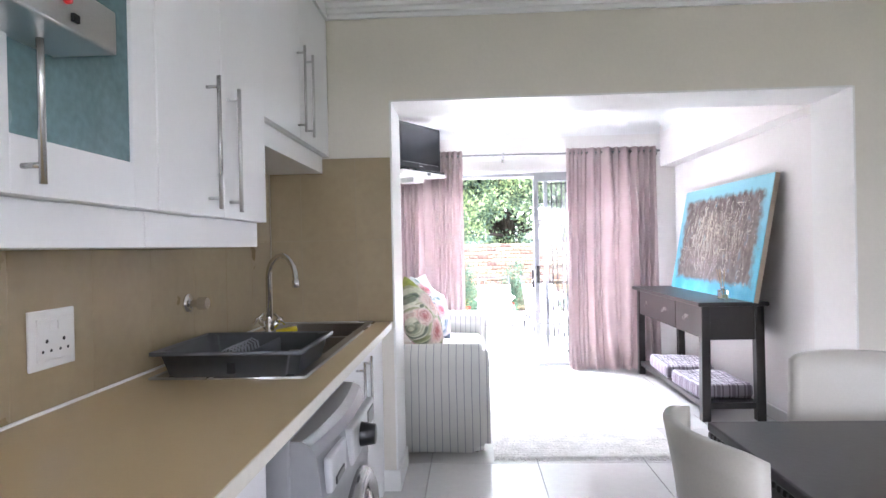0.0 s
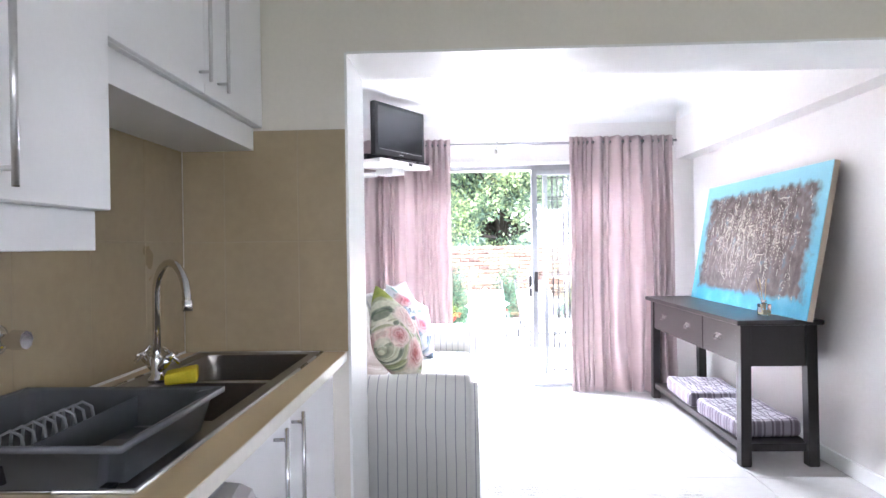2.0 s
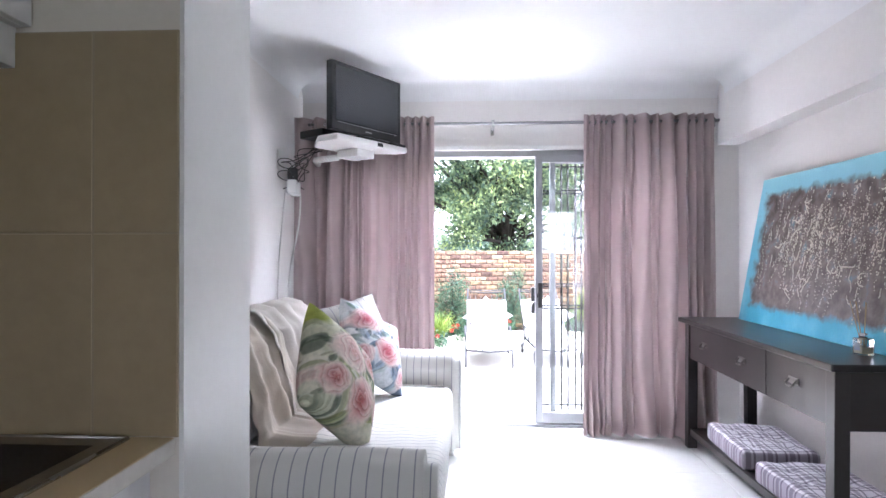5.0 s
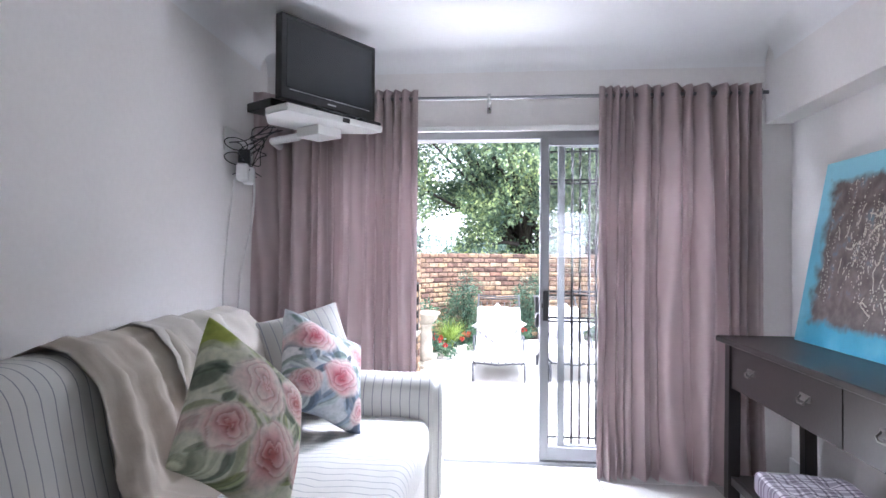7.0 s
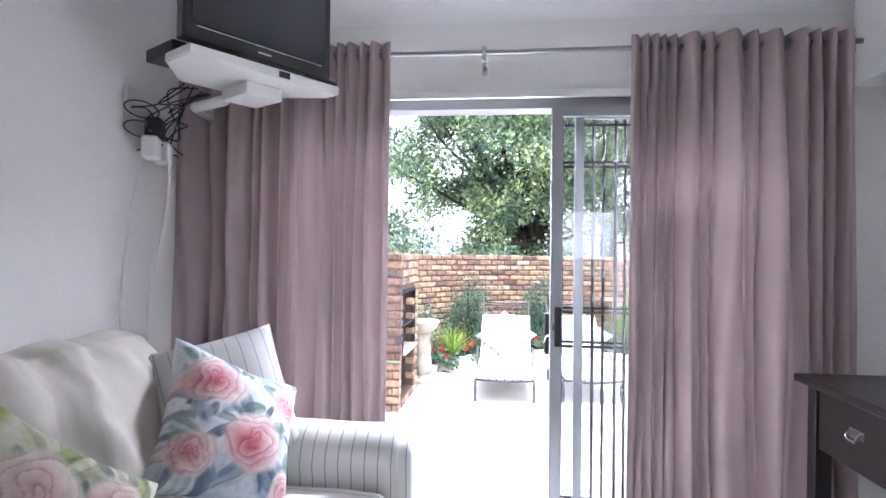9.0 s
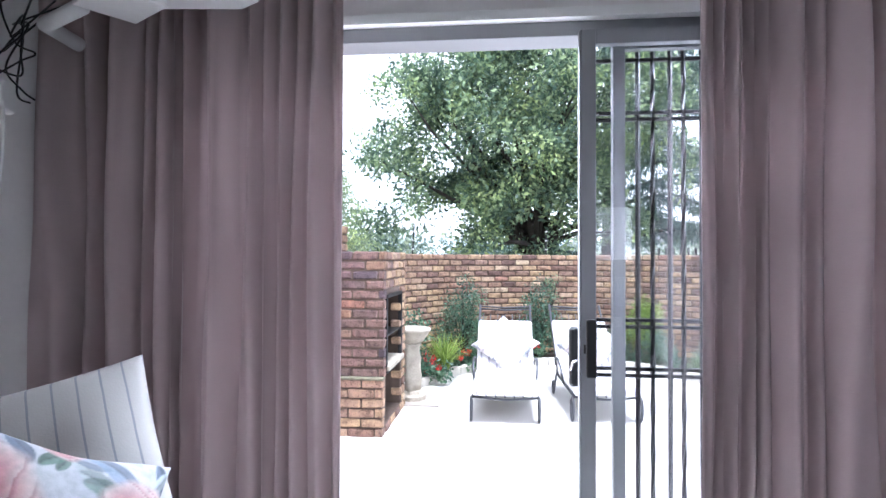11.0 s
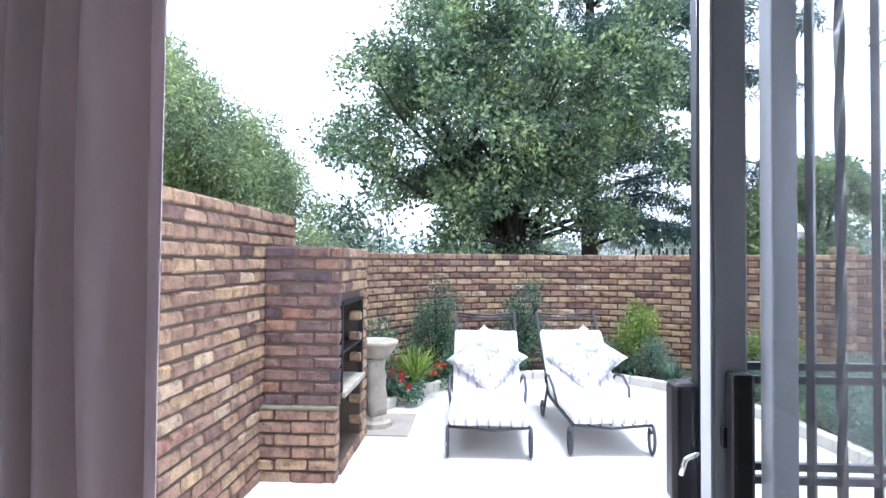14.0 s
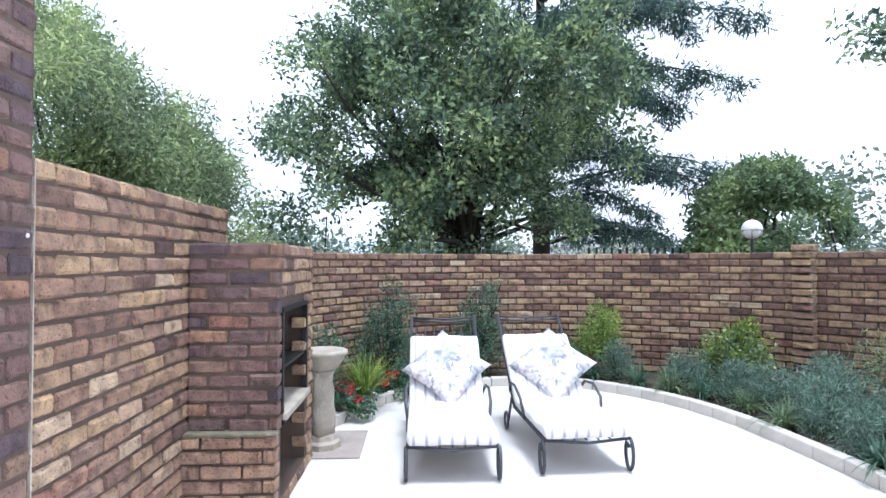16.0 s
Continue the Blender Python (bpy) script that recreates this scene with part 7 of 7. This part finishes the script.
slab = thing("paving_slab", "thin grey stone slab under the bird bath", "slab", (-0.33, 11.3, GZ + 0.001))
part("stone", boxed(-0.20, 0.31, -0.36, 0.36, 0, 0.012, 0.003), surface("grey_brown_slab", (0.36, 0.32, 0.28), 0.85, vary=0.2, big=4), slab)


# sun loungers
PAD = striped("white_and_lilac_striped_canvas", (0.84, 0.83, 0.83), (0.44, 0.43, 0.50), 0, 0.085, 0.02)
PILLOW = floral("pale_grey_print_cotton", (0.80, 0.79, 0.78), ((0.62, 0.58, 0.62), (0.75, 0.72, 0.74), (0.82, 0.8, 0.8)), ((0.34, 0.35, 0.40), (0.66, 0.66, 0.69), (0.22, 0.23, 0.28)), 6.0)
WROUGHT = surface("dark_grey_wrought_metal", (0.075, 0.078, 0.09), 0.45, 0.4, vary=0.2, relief=0.1)


def sun_lounger(at, rz):
    """x across, y towards the head; the origin on the ground at the foot end."""
    l = thing("sun_lounger", "wrought metal sun lounger with white striped cushions", "sun lounger", at, rz, "sun loungers on the patio")
    W, H, SEAT = 0.30, 0.24, 0.96
    head = (1.62, 0.86)
    for s in (-1, 1):
        bm = bmesh.new(); tube(bm, [(s * W, 0.0, H), (s * W, SEAT, H)], 0.014, 8); part("side_rail", bm, WROUGHT, l, "", True)
        bm = bmesh.new(); tube(bm, [(s * W, SEAT, H), (s * W, head[0] + 0.10, head[1] + 0.10)], 0.014, 8); part("back_rail", bm, WROUGHT, l, "", True)
        bm = bmesh.new()
        tube(bm, [(s * W, 0.03, H)] + [(s * (W + 0.016), 0.03 - 0.065 * math.sin(0.3 + q * 0.42), 0.125 + 0.112 * math.cos(0.3 + q * 0.42)) for q in range(13)] + [(s * (W + 0.016), 0.035, 0.17)], 0.013, 8)
        part("leg", bm, WROUGHT, l, "scrolled front leg", True)
        bm = bmesh.new()
        tube(bm, [(s * W, SEAT + 0.1, H + 0.08), (s * (W + 0.02), SEAT + 0.14, 0.12), (s * (W + 0.02), SEAT + 0.22, 0.02)], 0.012, 8)
        part("leg", bm, WROUGHT, l, "", True)
        bm = bmesh.new()
        tube(bm, [(s * (W + 0.03), SEAT + 0.2 + 0.07 * math.cos(q * math.pi / 9), 0.08 + 0.07 * math.sin(q * math.pi / 9)) for q in range(19)], 0.011, 6, False)
        part("wheel", bm, WROUGHT, l, "", True)
        bm = bmesh.new()
        tube(bm, [(s * (W + 0.01), 0.55, H), (s * (W + 0.03), 0.62, H + 0.15), (s * (W + 0.035), 0.80, H + 0.22), (s * (W + 0.03), 1.0, H + 0.20), (s * (W + 0.01), 1.1, H + 0.1)], 0.012, 8)
        part("armrest", bm, WROUGHT, l, "", True)
    for y, z in ((0.0, H), (0.48, H), (SEAT, H), (SEAT + 0.33, H + 0.32)):
        bm = bmesh.new(); tube(bm, [(-W, y, z), (0, y, z - 0.025 if y == 0 else z), (W, y, z)], 0.011, 8); part("cross_bar", bm, WROUGHT, l, "", True)
    for dz in (0.0, 0.03):
        bm = bmesh.new(); tube(bm, [(-W, head[0] + 0.09, head[1] + 0.085 - dz), (0, head[0] + 0.09, head[1] + 0.07 - dz), (W, head[0] + 0.09, head[1] + 0.085 - dz)], 0.009, 8); part("top_rail", bm, WROUGHT, l, "", True)
    for k in range(7):
        x = -W + (k + 0.5) * 2 * W / 7
        bm = bmesh.new(); tube(bm, [(x, 0.01, H - 0.005), (x, SEAT, H), (x, head[0], head[1])], 0.006, 6); part("slat", bm, WROUGHT, l, "", True)
    bm = bmesh.new()
    box(bm, -W - 0.01, W + 0.01, -0.04, SEAT - 0.01, H + 0.013, H + 0.10, 0.035, 4)
    bmesh.ops.subdivide_edges(bm, edges=[e for e in bm.edges if e.calc_length() > 0.2], cuts=12, use_grid_fill=True)
    for v in bm.verts:
        v.co.z += 0.010 * noise.noise(v.co * 7) + (0.008 * math.sin(v.co.y * 20) if v.co.z > H + 0.06 else 0)
    part("seat_pad", bm, PAD, l, "", True)
    bm = bmesh.new()
    ln = math.hypot(head[0] - SEAT, head[1] - H)
    box(bm, -W - 0.01, W + 0.01, 0.0, ln - 0.175, 0.013, 0.10, 0.035, 4)
    bmesh.ops.subdivide_edges(bm, edges=[e for e in bm.edges if e.calc_length() > 0.2], cuts=12, use_grid_fill=True)
    for v in bm.verts:
        v.co.z += 0.010 * noise.noise(v.co * 7 + Vector((4, 0, 0)))
    bp = part("back_pad", bm, PAD, l, "", True)
    bp.matrix_basis = pose(0, SEAT + 0.005, H + 0.005, math.degrees(math.atan2(head[1] - H, head[0] - SEAT)), 0, 0)
    return l
L1 = sun_lounger((0.655, 10.43, GZ), 0)
L2 = copy_thing(L1, pose(1.60, 10.55, GZ, 0, 0, 3.5))
for (x, y, rz) in ((0.66, 11.50, 2), (1.60, 11.62, -8)):
    c = thing("lounger_pillow", "pale printed pillow set cornerwise on the lounger", "pillow", (x, y, GZ + 0.565), group="lounger pillows")
    c.matrix_basis = Matrix.Translation((x, y, GZ + 0.58)) @ Euler((radians(-40), 0, radians(rz))).to_matrix().to_4x4() @ Euler((0, radians(42), 0)).to_matrix().to_4x4()
    part("cover", cushion_bm(0.55, 0.55, 0.17, 16, 1.0, x, 0.10), PILLOW, c, "", True)

# globe lamp, fence stakes, distance
gl = thing("globe_lamp", "white globe garden lamp on a black stem", "lamp", (4.62, 13.72, 0.9))
bm = bmesh.new(); tube(bm, [(0, 0, 0), (0, 0, 0.58)], 0.018, 10); part("stem", bm, BLACK_METAL, gl)
bm = bmesh.new(); bmesh.ops.create_uvsphere(bm, u_segments=24, v_segments=16, radius=0.125); bmesh.ops.translate(bm, verts=bm.verts, vec=(0, 0, 0.70))
part("globe", bm, WHITE_PLASTIC, gl, "", True)
bm = bmesh.new()
for k in range(6):
    a = k * math.pi / 3
    tube(bm, [(0.02 * math.cos(a), 0.02 * math.sin(a), 0.57), (0.09 * math.cos(a), 0.09 * math.sin(a), 0.60), (0.13 * math.cos(a), 0.13 * math.sin(a), 0.69)], 0.004, 5)
tube(bm, [(0.13 * math.cos(q * math.pi / 12), 0.13 * math.sin(q * math.pi / 12), 0.69) for q in range(25)], 0.004, 5, False)
part("cage", bm, BLACK_METAL, gl)
for k, (x, y, h, tilt) in enumerate(((-0.95, 14.9, 0.55, 3), (1.35, 15.0, 0.35, 0), (3.55, 15.2, 0.50, -10), (5.6, 13.4, 0.4, -14))):
    st = thing("fence_stake", "thin steel electric fence stake on the wall", "fence stake", (x, y, 0.8), group="electric fence stakes")
    bm = bmesh.new(); tube(bm, [(0, 0, -1.34), (0, 0, 0), (math.sin(radians(tilt)) * (h + 0.5), 0, h + 0.5)], 0.012, 6); part("rod", bm, BLACK_METAL, st)
    for q in range(3):
        bm = bmesh.new(); tube(bm, [(math.sin(radians(tilt)) * (0.6 + q * 0.15) - 0.02, 0, 0.6 + q * 0.15), (math.sin(radians(tilt)) * (0.6 + q * 0.15) + 0.02, 0, 0.6 + q * 0.15)], 0.014, 6); part("insulator", bm, WHITE_PLASTIC, st)
pal = thing("palisade_fence", "dark palisade fence beyond the garden wall", "fence", (3.9, 18.5, GZ))
for k in range(16):
    bm = boxed(k * 0.16, k * 0.16 + 0.05, -0.01, 0.01, 0, 1.78, 0.004); part("pale", bm, BLACK_METAL, pal)
part("rail", boxed(0, 2.5, 0.012, 0.03, 1.3, 1.34), BLACK_METAL, pal)

FARWALL = surface("white_far_house_paint", (0.72, 0.72, 0.72), 0.8, vary=0.05)
FARROOF = surface("grey_far_roof", (0.30, 0.30, 0.32), 0.8, vary=0.1)
for k, (x, y, w, h) in enumerate(((15.5, 64, 5, 3.2), (9.5, 72, 3.5, 2.6), (22, 70, 6, 3.4))):
    hs = thing("far_house", "small white house far beyond the garden", "house", (x, y, GZ - 0.25))
    part("wall", boxed(-w / 2, w / 2, -2, 2, 0, h), FARWALL, hs)
    bm = bmesh.new(); extrude_profile(bm, [(-2.3, h + 0.01), (2.3, h + 0.01), (0, h + 1.1)], -w / 2 - 0.3, w / 2 + 0.3, "x"); part("roof", bm, FARROOF, hs)
    for q in (-1, 1):
        part("window", boxed(q * w / 4 - 0.5, q * w / 4 + 0.5, -2.03, -2.005, 1.0, 2.2), SCREEN, hs)
# distance haze is put into the hills' pale blue colour
HAZE = surface("haze_tinted_hill", (0.42, 0.50, 0.55), 1.0, vary=0.1, big=0.02, fine=0.2, relief=0)
bm = bmesh.new()
row0, row1 = [], []
for k in range(81):
    x = -500 + 1000 * k / 80
    z = 16 + 12 * noise.noise(Vector((k * 0.16, 0, 2))) + 3 * noise.noise(Vector((k * 0.9, 3, 2)))
    row0.append(bm.verts.new((x, 420, -2))); row1.append(bm.verts.new((x, 460, z)))
for k in range(80):
    bm.faces.new((row0[k], row0[k + 1], row1[k + 1], row1[k]))
structure("backdrop", bm, HAZE, "hills on the horizon with haze in their blue colour", "hills", True)
far = []
for k in range(26):
    r = random.Random(300 + k)
    x, y = -40 + k * 4.6 + r.uniform(-1, 1), 46 + r.uniform(-4, 14)
    far.append((x, y, r.uniform(0.6, 2.0), 2.6, 2.0, r.uniform(1.6, 2.6)))
far.append((17, 27, 2.2, 3.0, 2.0, 2.6)); far.append((-4.5, 30, 1.2, 2.5, 2.0, 1.6)); far.append((2.0, 34, 0.6, 4.5, 2.0, 1.6))
o = tagged(new("far_trees", leaves_mesh("far_trees", [tuple(c) for c in clumps_in(far, 2800, 77, 0.5)], 0.8, 20, 0.26, 0.6, LEAF_FAR, 77)), "line of distant trees, their green paled for haze", "trees", "", "stuff")
